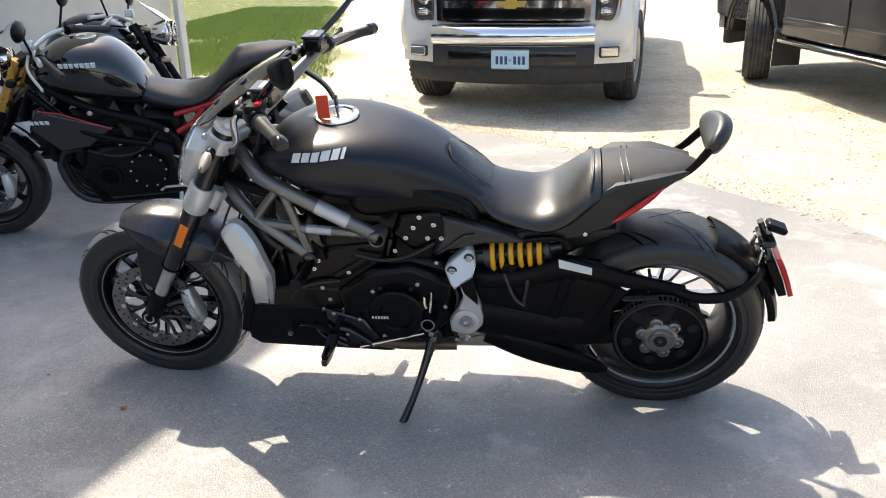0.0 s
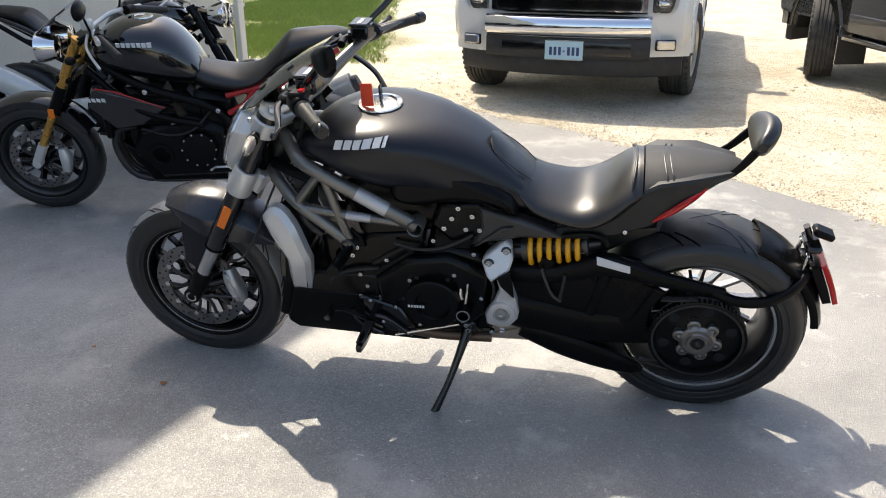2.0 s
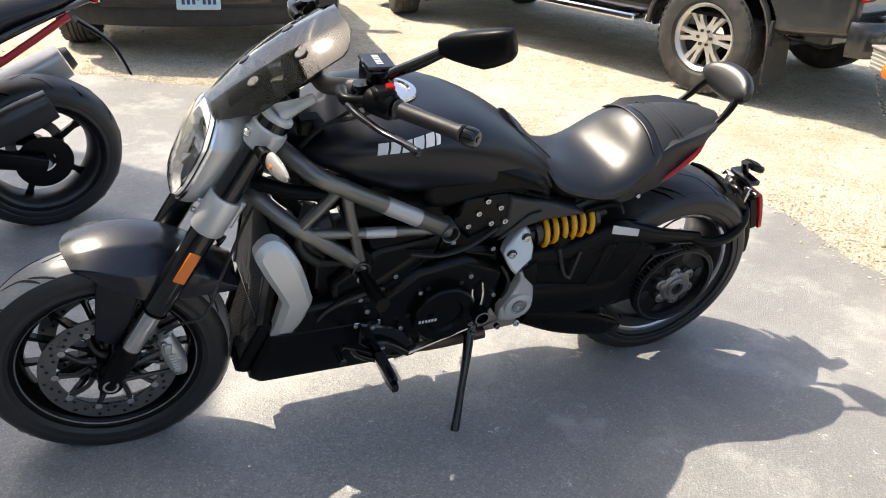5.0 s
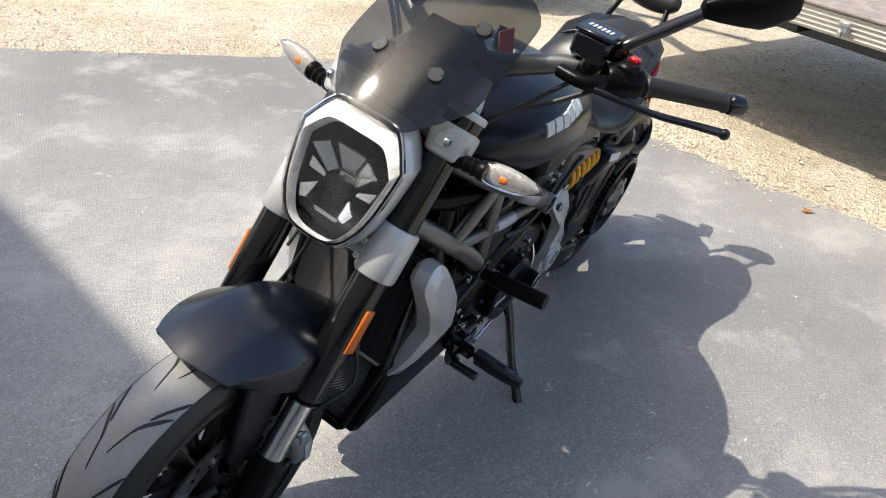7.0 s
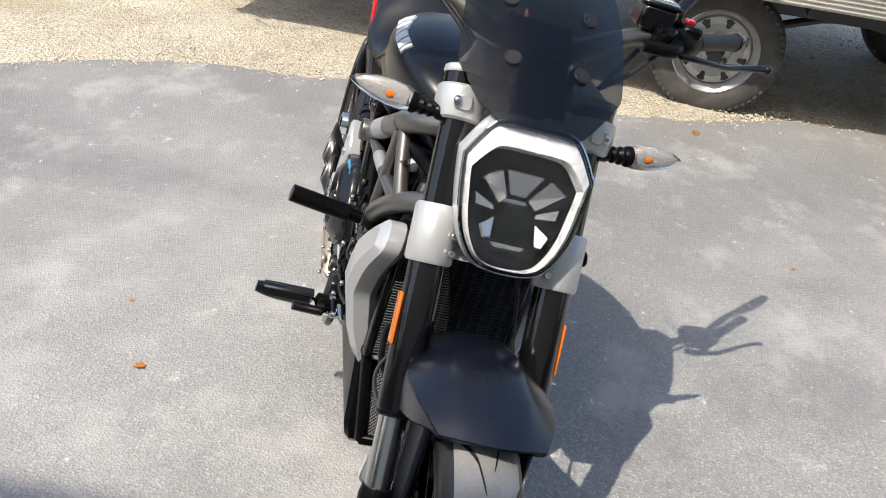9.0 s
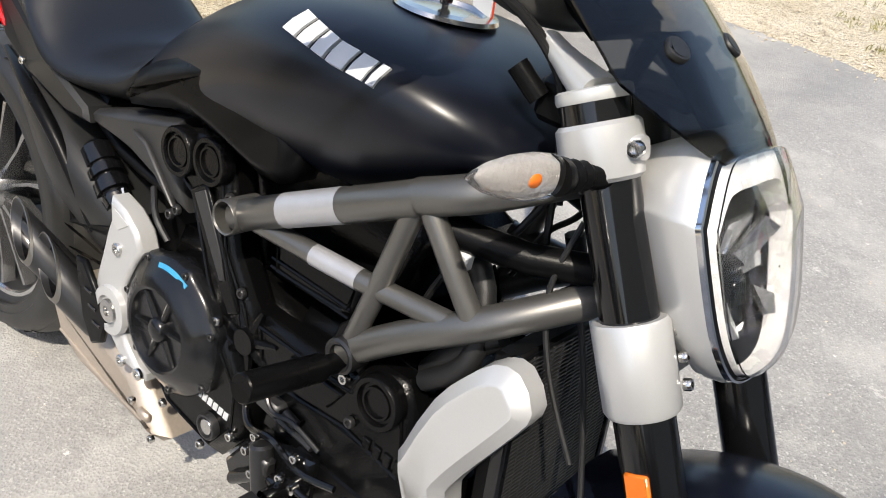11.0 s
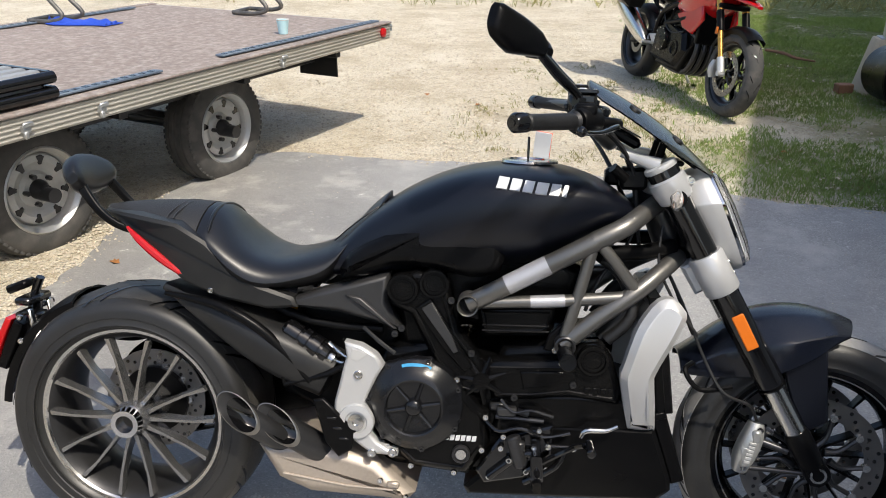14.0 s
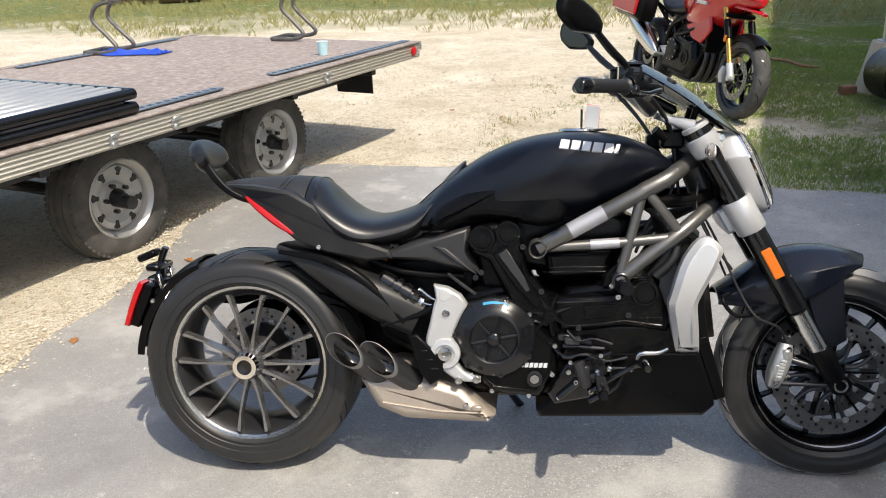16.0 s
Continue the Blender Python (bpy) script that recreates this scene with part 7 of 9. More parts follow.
for i in range(4):
    for j in range(2):
        part("deck_board", box(((xs[i] + xs[i + 1]) / 2, -0.04 - (TW - 0.08) * (j + 0.5) / 2, ZT - 0.008), (xs[i + 1] - xs[i] - 0.003, (TW - 0.08) / 2 - 0.003, 0.018), 0.002), DECKW, trailer)
for s, y in ((1, 0.0), (-1, -TW)):
    rail = part("side_rail", box((TL / 2, y - s * 0.025, (ZB + ZT) / 2), (TL, 0.05, ZT - ZB), 0.004), ALRAIL, trailer)
    for k in range(5):
        part("rail_rib", box((TL / 2, y + s * 0.002, ZB + 0.012 + 0.0195 * k), (TL - 0.004, 0.008, 0.009), 0.003), ALRAIL, rail)
    part("rail_cap", box((TL / 2, y - s * 0.02, ZT + 0.003), (TL, 0.07, 0.012), 0.003), DECKW, rail)
part("end_rail", box((0.02, -TW / 2, (ZB + ZT) / 2), (0.04, TW - 0.104, ZT - ZB), 0.004), ALRAIL, trailer)
part("end_rail", box((TL - 0.02, -TW / 2, (ZB + ZT) / 2), (0.04, TW - 0.104, ZT - ZB), 0.004), ALRAIL, trailer)
for x in np.linspace(0.5, TL - 0.5, 6):
    part("cross_member", box((x, -TW / 2, ZB - 0.03), (0.05, TW - 0.16, 0.05), 0.004), DARKMET, trailer)
for y in (-0.35, -TW + 0.35):
    part("long_member", box((2.4, y, ZB - 0.085), (4.0, 0.06, 0.06), 0.005), DARKMET, trailer)
for x in (1.18, 2.44, 2.82, 3.7, 4.5):
    c = part("stake_clip", box((x, 0.018, 0.69), (0.035, 0.03, 0.03), 0.005), GALV, trailer)
    part("clip_lip", join(box((x, 0.036, 0.712), (0.05, 0.012, 0.02), 0.004), box((x + 0.012, 0.03, 0.67), (0.02, 0.02, 0.03), 0.004)), GALV, c)
part("rear_lamp", lathe([(0.0, 0.0005), (0.0, 0.032), (0.012, 0.03), (0.018, 0.018), (0.02, 0.0005)], 24, (0.1, 0.004, 0.696), closed=False), REDLENS, trailer, "round red rear lamp")
part("front_lamp", lathe([(0.0, 0.0005), (0.0, 0.036), (0.012, 0.033), (0.02, 0.018), (0.022, 0.0005)], 24, (5.18, 0.004, 0.665), closed=False), AMBER, trailer, "round amber marker lamp")
part("hook", join(rod((0.0, -0.01, 0.72), (-0.03, -0.01, 0.72), 0.012, 10), rod((-0.03, -0.01, 0.735), (-0.03, -0.01, 0.69), 0.008, 8)), GALV, trailer)
REDMARK = material("faded_red_lettering", (0.5, 0.03, 0.03), 0.5, 0, 0.15, 40, 200)
part("side_mark", join(*[slab([(4.63 + 0.052 * i, 0.665), (4.67 + 0.052 * i, 0.665), (4.668 + 0.052 * i, 0.728), (4.628 + 0.052 * i, 0.728)], 0.0065, 0.0085, 0.0005) for i in range(8)]), REDMARK, trailer, "row of red blocks", kind="stuff")
for y in (-0.30, -TW + 0.30):
    part("mud_flap", box((0.42, y, 0.545), (0.012, 0.30, 0.2), 0.003), GRIPR, trailer)


def steel_wheel(x, y, side, parent):
    """A trailer wheel: ribbed tyre and pressed rim with a ring of holes."""
    c = (x, y, 0.315)
    w = part("wheel", lathe([(-0.09, 0.20), (-0.075, 0.185), (0.075, 0.185), (0.09, 0.20), (0.082, 0.19), (0.05, 0.172), (-0.05, 0.172), (-0.082, 0.19)], 48, c), WHEELW, parent)
    pr = [(-0.1, 0.27), (-0.1, 0.215), (-0.088, 0.195), (0.088, 0.195), (0.1, 0.215), (0.1, 0.27), (0.088, 0.30), (0.07, 0.312), (0.05, 0.316), (0.047, 0.308), (0.041, 0.308), (0.038, 0.318), (0.012, 0.319), (0.01, 0.310), (-0.01, 0.310), (-0.012, 0.319), (-0.038, 0.318), (-0.041, 0.308), (-0.047, 0.308), (-0.05, 0.316), (-0.07, 0.312), (-0.088, 0.30)]
    t = part("tyre", lathe(pr, 64, c), DUSTRUB, w)
    blocks = []
    for i in range(58):
        a = 2 * math.pi * i / 58
        for yy in (-0.075, 0.075):
            blocks.append(moved(box((0, 0, 0), (0.016, 0.036, 0.022), 0.003), Matrix.Translation((x + 0.2985 * math.cos(a), y + yy, 0.315 + 0.2985 * math.sin(a))) @ pose(0, 0, 0, 0, -math.degrees(a), 0)))
    part("tread_block", join(*blocks), DUSTRUB, t, kind="stuff")
    f = side
    part("rim_face", lathe([(f * 0.03, 0.172), (f * 0.055, 0.16), (f * 0.06, 0.13), (f * 0.035, 0.105), (f * 0.03, 0.085), (f * 0.05, 0.07), (f * 0.052, 0.03), (f * 0.04, 0.03), (f * 0.02, 0.1), (f * 0.02, 0.165)], 48, c), WHEELW, w)
    part("rim_edge", lathe([(f * 0.075, 0.188), (f * 0.095, 0.204), (f * 0.1, 0.196), (f * 0.08, 0.178)], 48, c), GALV, w)
    hs = []
    for i in range(8):
        a = 2 * math.pi * (i + 0.3) / 8
        hs.append(moved(slab([(-0.021, -0.008), (0.016, -0.021), (0.024, 0.0), (0.016, 0.021), (-0.021, 0.008)], 0, 0.006, 0.002, axis="y"), Matrix.Translation((x + 0.135 * math.cos(a), y + f * 0.057 - 0.003, 0.315 + 0.135 * math.sin(a))) @ pose(0, 0, 0, 0, -math.degrees(a), 0)))
    part("vent_hole", join(*hs), GLOSSB, w, kind="stuff")
    h = part("hub", lathe([(f * 0.03, 0.0005), (f * 0.03, 0.05), (f * 0.07, 0.045), (f * 0.09, 0.032), (f * 0.11, 0.028), (f * 0.114, 0.0005)], 28, c, closed=False), DARKMET, w)
    for i in range(5):
        a = 2 * math.pi * i / 5
        part("wheel_nut", rod((x + 0.068 * math.cos(a), y + f * 0.045, 0.315 + 0.068 * math.sin(a)), (x + 0.068 * math.cos(a), y + f * 0.075, 0.315 + 0.068 * math.sin(a)), 0.012, 6), DARKMET, h)


for x in (1.37, 2.59):
    steel_wheel(x, -0.36, 1, trailer)
    steel_wheel(x, -TW + 0.36, -1, trailer)
    part("axle", rod((x, -0.2, 0.30), (x, -TW + 0.2, 0.30), 0.035, 14), DARKMET, trailer)
for y in (-0.52, -TW + 0.52):
    part("leaf_spring", tube([(0.85, y, 0.52), (1.37, y, 0.36), (1.98, y, 0.52), (2.59, y, 0.36), (3.12, y, 0.52)], 0.022, 8, smooth=4), DARKMET, trailer)
    for hx, hw in ((0.85, 0.06), (1.98, 0.08), (3.12, 0.06)):
        part("hanger", box((hx, y, 0.56), (hw, 0.05, 0.12), 0.006), DARKMET, trailer)
for y0, y1, z in ((-0.5, -TW / 2, 0.58), (-TW + 0.5, -TW / 2, 0.58)):
    part("tongue", beam([(TL - 0.7, y0, z), (TL + 0.9, y1, 0.52)], [0.035, 0.035], [0.05, 0.05]), ALRAIL, trailer)
part("coupler", join(box((TL + 0.98, -TW / 2, 0.52), (0.25, 0.1, 0.09), 0.01), rod((TL + 0.8, -TW / 2 + 0.08, 0.2), (TL + 0.8, -TW / 2 + 0.08, 0.75), 0.028, 12)), GALV, trailer)
for x0, y0, x1, y1 in ((1.52, -0.13, 0.05, -0.08), (2.6, -0.12, 1.96, -0.12), (1.75, -TW + 0.12, 0.3, -TW + 0.12)):
    d = np.array((x1 - x0, y1 - y0))
    L_ = np.linalg.norm(d)
    ang = math.degrees(math.atan2(d[1], d[0]))
    tk = part("tie_down_track", moved(box((L_ / 2, 0, 0), (L_, 0.06, 0.01), 0.002), Matrix.Translation((x0, y0, ZT + 0.013)) @ pose(0, 0, 0, 0, 0, ang)), BLUEG, trailer)
    part("track_slot", join(*[moved(box((k, 0, 0.0055), (0.026, 0.03, 0.002), 0.0005), Matrix.Translation((x0, y0, ZT + 0.013)) @ pose(0, 0, 0, 0, 0, ang)) for k in np.arange(0.04, L_ - 0.03, 0.055)]), GLOSSB, tk)
# white front rack
WHITEST = material("white_painted_steel", (0.6, 0.6, 0.58), 0.45, 0, 0.08, 10, 90, 0.05, dust=0.2)
for y in (-0.06, -0.75, -1.45, -TW + 0.06):
    part("rack_post", box((TL - 0.06, y, ZT + 0.2), (0.05, 0.05, 0.4), 0.006), WHITEST, trailer)
for z in (0.13, 0.39):
    part("rack_bar", box((TL - 0.06, -TW / 2, ZT + z), (0.04, TW - 0.1, 0.04), 0.005), WHITEST, trailer)
ch = []
for i in range(26):
    f = i / 25
    p = Vector((5.20 - 0.36 * f, 0.03, 0.63 - 0.15 * math.sin(math.pi * f)))
    ch.append(moved(tube([(0.017 * math.cos(a), 0.008 * math.sin(a), 0) for a in np.linspace(0, 6.283, 9)[:-1]], 0.0035, 5, loop=True), Matrix.Translation(p) @ pose(90 * (i % 2), 0, 0) @ pose(0, 0, 0, 0, (f - 0.5) * 70, 0)))
part("safety_chain", join(*ch), DARKMET, trailer, kind="stuff")

# folded loading ramps on the deck
RAMP = material("ribbed_ramp_aluminium", (0.42, 0.418, 0.41), 0.42, 0.5, 0.2, 12, 150, 0.04)
ramp = thing("loading_ramp", "folded ribbed aluminium loading ramp on the trailer deck", "ramp", TRAIL)
for y0, z0 in ((-0.05, 0.0), (-0.05, 0.062)):
    for dx in (2.62, 3.32):
        part("ramp_beam", box((dx, y0 - 0.50, ZT + 0.045 + z0), (0.03, 1.0, 0.055), 0.005), GLOSSB, ramp)
    for dy in (0, 1.0):
        part("ramp_end", rod((2.6, y0 - dy, ZT + 0.045 + z0), (3.34, y0 - dy, ZT + 0.045 + z0), 0.026, 12, 0.004), GLOSSB, ramp)
    for k in range(11):
        part("ramp_slat", box((2.97, y0 - 0.06 - 0.088 * k, ZT + 0.055 + z0), (0.68, 0.060, 0.035), 0.008), RAMP, ramp)
# wheel chocks, strap and cup on the deck
CHOCKM = material("dark_worn_steel", (0.11, 0.105, 0.10), 0.45, 0.5, 0.25, 14, 160, 0.1, dust=0.15)
for k, (x, y, r) in enumerate(((1.02, -2.0, 12), (-0.02 + 0.1, -1.05, 8))):
    chk = thing("wheel_chock", "bent dark steel tube motorcycle wheel chock on the deck", "wheel chock", TRAIL @ pose(x, y, ZT + 0.006, 0, 0, 90 + r), "wheel chocks")
    for s in (-1, 1):
        part("bent_tube", tube([(-0.14, s * 0.11, 0.015), (0.05, s * 0.11, 0.015), (0.13, s * 0.1, 0.05), (0.05, s * 0.09, 0.14), (-0.04, s * 0.09, 0.24), (0.0, s * 0.08, 0.33), (0.10, s * 0.06, 0.36)], 0.015, 10, smooth=5), CHOCKM, chk)
    part("chock_base", rod((-0.14, -0.11, 0.015), (-0.14, 0.11, 0.015), 0.014, 10), CHOCKM, chk)
    part("cross_tube", rod((0.10, -0.06, 0.36), (0.10, 0.06, 0.36), 0.015, 10), CHOCKM, chk)
cl = []
for i in range(13):
    ring = []
    for j in range(9):
        u_, v_ = i / 12, j / 8
        ring.append((1.02 + 0.16 * (v_ - 0.5) + 0.06 * math.sin(5 * u_), -2.05 + 0.52 * u_, ZT + 0.012 + 0.035 * abs(noise.noise(Vector((u_ * 5, v_ * 4, 1)))) * 2 * math.sin(math.pi * v_)))
    cl.append(ring + [(p[0], p[1], ZT + 0.007) for p in ring[::-1]])
whole("tie_down_strap", loft(cl), BLUETARP, "crumpled blue strap lying on the trailer deck", "strap", m=TRAIL)
cup = thing("paper_cup", "pale blue and white paper cup standing on the deck", "cup", TRAIL @ pose(0.72, -0.33, ZT + 0.002))
part("cup_wall", lathe([(0.0, 0.028), (0.085, 0.038), (0.085, 0.035), (0.004, 0.025), (0.004, 0.0005), (0.0, 0.0005)], 24, (0, 0, 0), "z", closed=False), PALEBLUE, cup)
part("cup_rim", lathe([(0.083, 0.038), (0.087, 0.040), (0.089, 0.038), (0.087, 0.035)], 24, (0, 0, 0), "z"), WHITEST, cup)

# ---- pickups ----
WHITEP = material("white_car_paint", (0.72, 0.70, 0.66), 0.25, 0, 0.04, 3, 60, coat=0.5, dust=0.06)
CHARP = material("charcoal_car_paint", (0.035, 0.036, 0.037), 0.22, 0.3, 0.06, 3, 60, coat=0.6, dust=0.12, dustcol=(0.3, 0.27, 0.22))
GLASSD = material("tinted_car_glass", (0.015, 0.018, 0.018), 0.05, 0, 0.05, 3, 30)
VALANCE = material("grey_bumper_plastic", (0.018, 0.018, 0.019), 0.6, 0, 0.15, 8, 200, 0.1, dust=0.03)
TRUCKT = material("truck_tyre_rubber", (0.035, 0.034, 0.033), 0.8, 0, 0.15, 6, 120, 0.2, dust=0.25, dustcol=(0.24, 0.21, 0.17))
ALLOY = material("alloy_wheel", (0.55, 0.53, 0.49), 0.32, 0.6, 0.06, 10, 120, dust=0.15)
GOLDB = material("gold_badge", (0.6, 0.4, 0.1), 0.25, 0.6, 0.05, 30, 100)
BLUEPL = material("pale_blue_plate", (0.42, 0.6, 0.68), 0.45, 0, 0.08, 20, 120)
NAVY = material("dark_plate_mark", (0.03, 0.05, 0.14), 0.5, 0, 0.05, 20, 120)
WB = 3.65


def truck_wheel(c, side, parent, turn=0):
    m = pose(*c, 0, 0, turn)
    R = 0.395
    w = part("wheel", lathe([(-0.1, 0.235), (-0.08, 0.22), (0.08, 0.22), (0.1, 0.235), (0.09, 0.225), (0.05, 0.205), (-0.05, 0.205), (-0.09, 0.225)], 48), ALLOY, parent, m=m)
    pr = [(-0.128, 0.33), (-0.125, 0.26), (-0.1, 0.238), (0.1, 0.238), (0.125, 0.26), (0.128, 0.33), (0.118, 0.37), (0.1, 0.388)]
    for y in (0.07, 0.035, 0.0, -0.035, -0.07):
        pr += [(y + 0.012, R), (y - 0.008, R), (y - 0.012, R - 0.011), (y - 0.018, R - 0.011)]
    pr += [(-0.1, 0.388), (-0.118, 0.37)]
    t = part("tyre", lathe(pr, 64), TRUCKT, w)
    gr = []
    for i in range(44):
        a = 2 * math.pi * i / 44
        for y in (-0.108, 0.108):
            gr.append(moved(box((0, 0, 0), (0.012, 0.03, 0.03), 0.003), Matrix.Translation((0.377 * math.cos(a), y, 0.377 * math.sin(a))) @ pose(0, 0, 0, 0, -math.degrees(a), 0)))
    part("shoulder_lug", join(*gr), TRUCKT, t, kind="stuff")
    f = side
    part("rim_dish", lathe([(f * 0.02, 0.215), (f * 0.03, 0.205), (f * 0.0, 0.1), (f * -0.02, 0.1), (f * -0.02, 0.215)], 48), GLOSSB, w)
    part("rim_lip", lathe([(f * 0.085, 0.222), (f * 0.108, 0.24), (f * 0.112, 0.23), (f * 0.09, 0.208)], 48), ALLOY, w)
    first = None
    for i in range(6):
        for d in (-9, 9):
            mm = pose(0, 0, 0, 0, i * 60 + d, 0)
            if first is None:
                first = part("wheel_spoke", loft([[(0.05, f * 0.06, -0.03), (0.05, f * 0.085, -0.03), (0.05, f * 0.085, 0.02), (0.05, f * 0.06, 0.02)], [(0.13, f * 0.06, -0.02), (0.13, f * 0.09, -0.014), (0.13, f * 0.09, 0.012), (0.13, f * 0.06, 0.018)], [(0.218, f * 0.055, -0.022), (0.218, f * 0.088, -0.018), (0.218, f * 0.088, 0.018), (0.218, f * 0.055, 0.022)]]), ALLOY, w, m=mm)
            else:
                again(first, mm)
    h = part("wheel_hub", lathe([(f * 0.05, 0.0005), (f * 0.05, 0.075), (f * 0.088, 0.068), (f * 0.092, 0.035), (f * 0.1, 0.033), (f * 0.1, 0.0005)], 32, closed=False), ALLOY, w)
    for i in range(6):
        a = 2 * math.pi * i / 6
        part("lug_nut", rod((0.052 * math.cos(a), f * 0.085, 0.052 * math.sin(a)), (0.052 * math.cos(a), f * 0.102, 0.052 * math.sin(a)), 0.012, 6), DARKMET, h)
    return w


def pickup(name, label, m, paint, turn):
    """A full-size crew pickup; origin under the rear axle, x forward."""
    v = thing(name, label, "pickup truck", m)

    def arch(cx, r, n=9):
        return [(cx + r * math.cos(a), 0.40 + r * math.sin(a)) for a in np.linspace(math.pi, 0, n)]
    side = [(-1.02, 0.56), (-0.52, 0.50)] + arch(0, 0.49)[0:] + [(0.53, 0.46), (WB - 0.53, 0.46)] + arch(WB, 0.49) + [(WB + 0.52, 0.50), (WB + 0.80, 0.52), (WB + 0.84, 0.72), (WB + 0.80, 1.0), (WB + 0.70, 1.07), (WB - 0.6, 1.16), (1.0, 1.2), (-1.04, 1.2)]
    bd = part("body", slab(side, -0.955, 0.955, 0.05), paint, v)
    part("underbody", box((WB / 2 - 0.05, 0, 0.56), (WB + 1.5, 1.5, 0.24), 0.03), GLOSSB, v)
    cabr = []
    for z, x0, x1, w in ((1.18, 0.98, 3.12, 0.93), (1.4, 1.0, 2.86, 0.89), (1.7, 1.06, 2.5, 0.80), (1.83, 1.12, 2.36, 0.74), (1.87, 1.3, 2.2, 0.62)):
        cabr.append([(x0, -w, z), (x0, w, z), (x1 - 0.1, w, z), (x1, w * 0.75, z), (x1, -w * 0.75, z), (x1 - 0.1, -w, z)])
    cab = part("cab", loft(cabr), paint, v)
    for s in (-1, 1):
        part("side_window", loft([[(1.15, s * 0.915, 1.25), (2.05, s * 0.915, 1.25), (2.02, s * 0.80, 1.73), (1.2, s * 0.80, 1.73)], [(1.15, s * 0.922, 1.25), (2.05, s * 0.922, 1.25), (2.02, s * 0.807, 1.73), (1.2, s * 0.807, 1.73)]]), GLASSD, cab)
        part("side_window", loft([[(2.1, s * 0.915, 1.25), (2.85, s * 0.915, 1.25), (2.42, s * 0.80, 1.72), (2.08, s * 0.80, 1.73)], [(2.1, s * 0.922, 1.25), (2.85, s * 0.922, 1.25), (2.42, s * 0.807, 1.72), (2.08, s * 0.807, 1.73)]]), GLASSD, cab)
        for x0, x1 in ((1.08, 2.06), (2.09, 3.05)):
            d = part("door", box(((x0 + x1) / 2, s * 0.957, 0.82), (x1 - x0, 0.012, 0.66), 0.005), paint, v)
            part("door_handle", box((x0 + 0.16, s * 0.972, 1.02), (0.16, 0.025, 0.035), 0.008), CHROME, d)
            part("door_trim", box(((x0 + x1) / 2, s * 0.966, 0.62), (x1 - x0 - 0.02, 0.014, 0.06), 0.004), paint, d)
        part("running_board", box((WB / 2, s * 0.93, 0.44), (2.45, 0.16, 0.05), 0.012), CHROME, v)
        for cx in (0, WB):
            part("wheel_arch_lip", tube([(cx + 0.5 * math.cos(a), s * 0.955, 0.40 + 0.5 * math.sin(a)) for a in np.linspace(0.05, math.pi - 0.05, 14)], 0.022, 8), paint, v)
        part("mud_flap", box((-0.50, s * 0.84, 0.38), (0.02, 0.28, 0.42), 0.006), VALANCE, v)
        part("mud_flap", box((WB - 0.50, s * 0.84, 0.36), (0.02, 0.28, 0.34), 0.006), VALANCE, v)
        mr_ = part("door_mirror", beam([(2.92, s * 0.93, 1.2), (2.92, s * 1.05, 1.24), (2.90, s * 1.2, 1.27)], [0.05, 0.09, 0.09], [0.03, 0.1, 0.1]), paint, v)
        part("tail_lamp", box((-1.03, s * 0.86, 0.98), (0.04, 0.16, 0.4), 0.015), REDLENS, v)
        part("door_badge", join(*[box((2.62 + 0.035 * i, s * 0.965, 0.93), (0.024, 0.006, 0.03), 0.001) for i in range(9)]), STEEL, v, "row of small steel blocks")
        truck_wheel((0, s * 0.86, 0.392), s, v)
        truck_wheel((WB, s * 0.86, 0.392), s, v, turn)
    part("windscreen", loft([[(3.1, -0.68, 1.2), (3.1, 0.68, 1.2), (2.38, 0.58, 1.8), (2.38, -0.58, 1.8)], [(3.115, -0.68, 1.205), (3.115, 0.68, 1.205), (2.395, 0.58, 1.805), (2.395, -0.58, 1.805)]]), GLASSD, cab)
    part("tonneau", box((-0.05, 0, 1.205), (1.9, 1.6, 0.03), 0.01), VALANCE, v)
    rb = part("rear_bumper", beam([(-1.0, 0.93, 0.56), (-1.12, 0.86, 0.56), (-1.16, 0.4, 0.56), (-1.16, -0.4, 0.56), (-1.12, -0.86, 0.56), (-1.0, -0.93, 0.56)], [0.05] * 6, [0.11] * 6), paint, v)
    part("bumper_step", box((-1.14, 0, 0.68), (0.14, 1.5, 0.03), 0.008), CHROME, rb)
    part("hitch", join(box((-1.2, 0, 0.45), (0.3, 0.06, 0.06), 0.006), ball((-1.36, 0, 0.51), 0.028, 12)), DARKMET, rb)
    # front: bumper with painted ends, chrome bar, dark air dam, lamps and grille
    fx = WB + 0.93

    def bow(y, z0, z1, d0, name_, mat_, par, x0=fx, curve=0.16, hw=0.9, label="", bulge=False):
        rings = []
        for q in np.linspace(-1, 1, 15):
            yy = y * q
            xx = x0 - curve * (abs(yy) / hw) ** 2.6
            if bulge:
                rings.append([(xx + d0 * math.sin(math.pi * t), yy, z0 + (z1 - z0) * (1 - math.cos(math.pi * t)) / 2) for t in np.linspace(0, 1, 11)] + [(xx - 0.1, yy, z1), (xx - 0.1, yy, z0)])
                continue
            rings.append([(xx, yy, z0), (xx + d0, yy, z0 + 0.02), (xx + d0, yy, z1 - 0.02), (xx, yy, z1), (xx - 0.12, yy, z1), (xx - 0.12, yy, z0)])
        return part(name_, loft(rings), mat_, par, label)
    bp_ = bow(0.955, 0.43, 0.735, 0.0, "front_bumper", paint, v, curve=0.2)
    bow(0.66, 0.575, 0.735, 0.06, "chrome_bar", CHROME, bp_, x0=fx + 0.006, bulge=True)
    bow(0.66, 0.405, 0.57, 0.012, "lower_intake", VALANCE, bp_, x0=fx + 0.006)
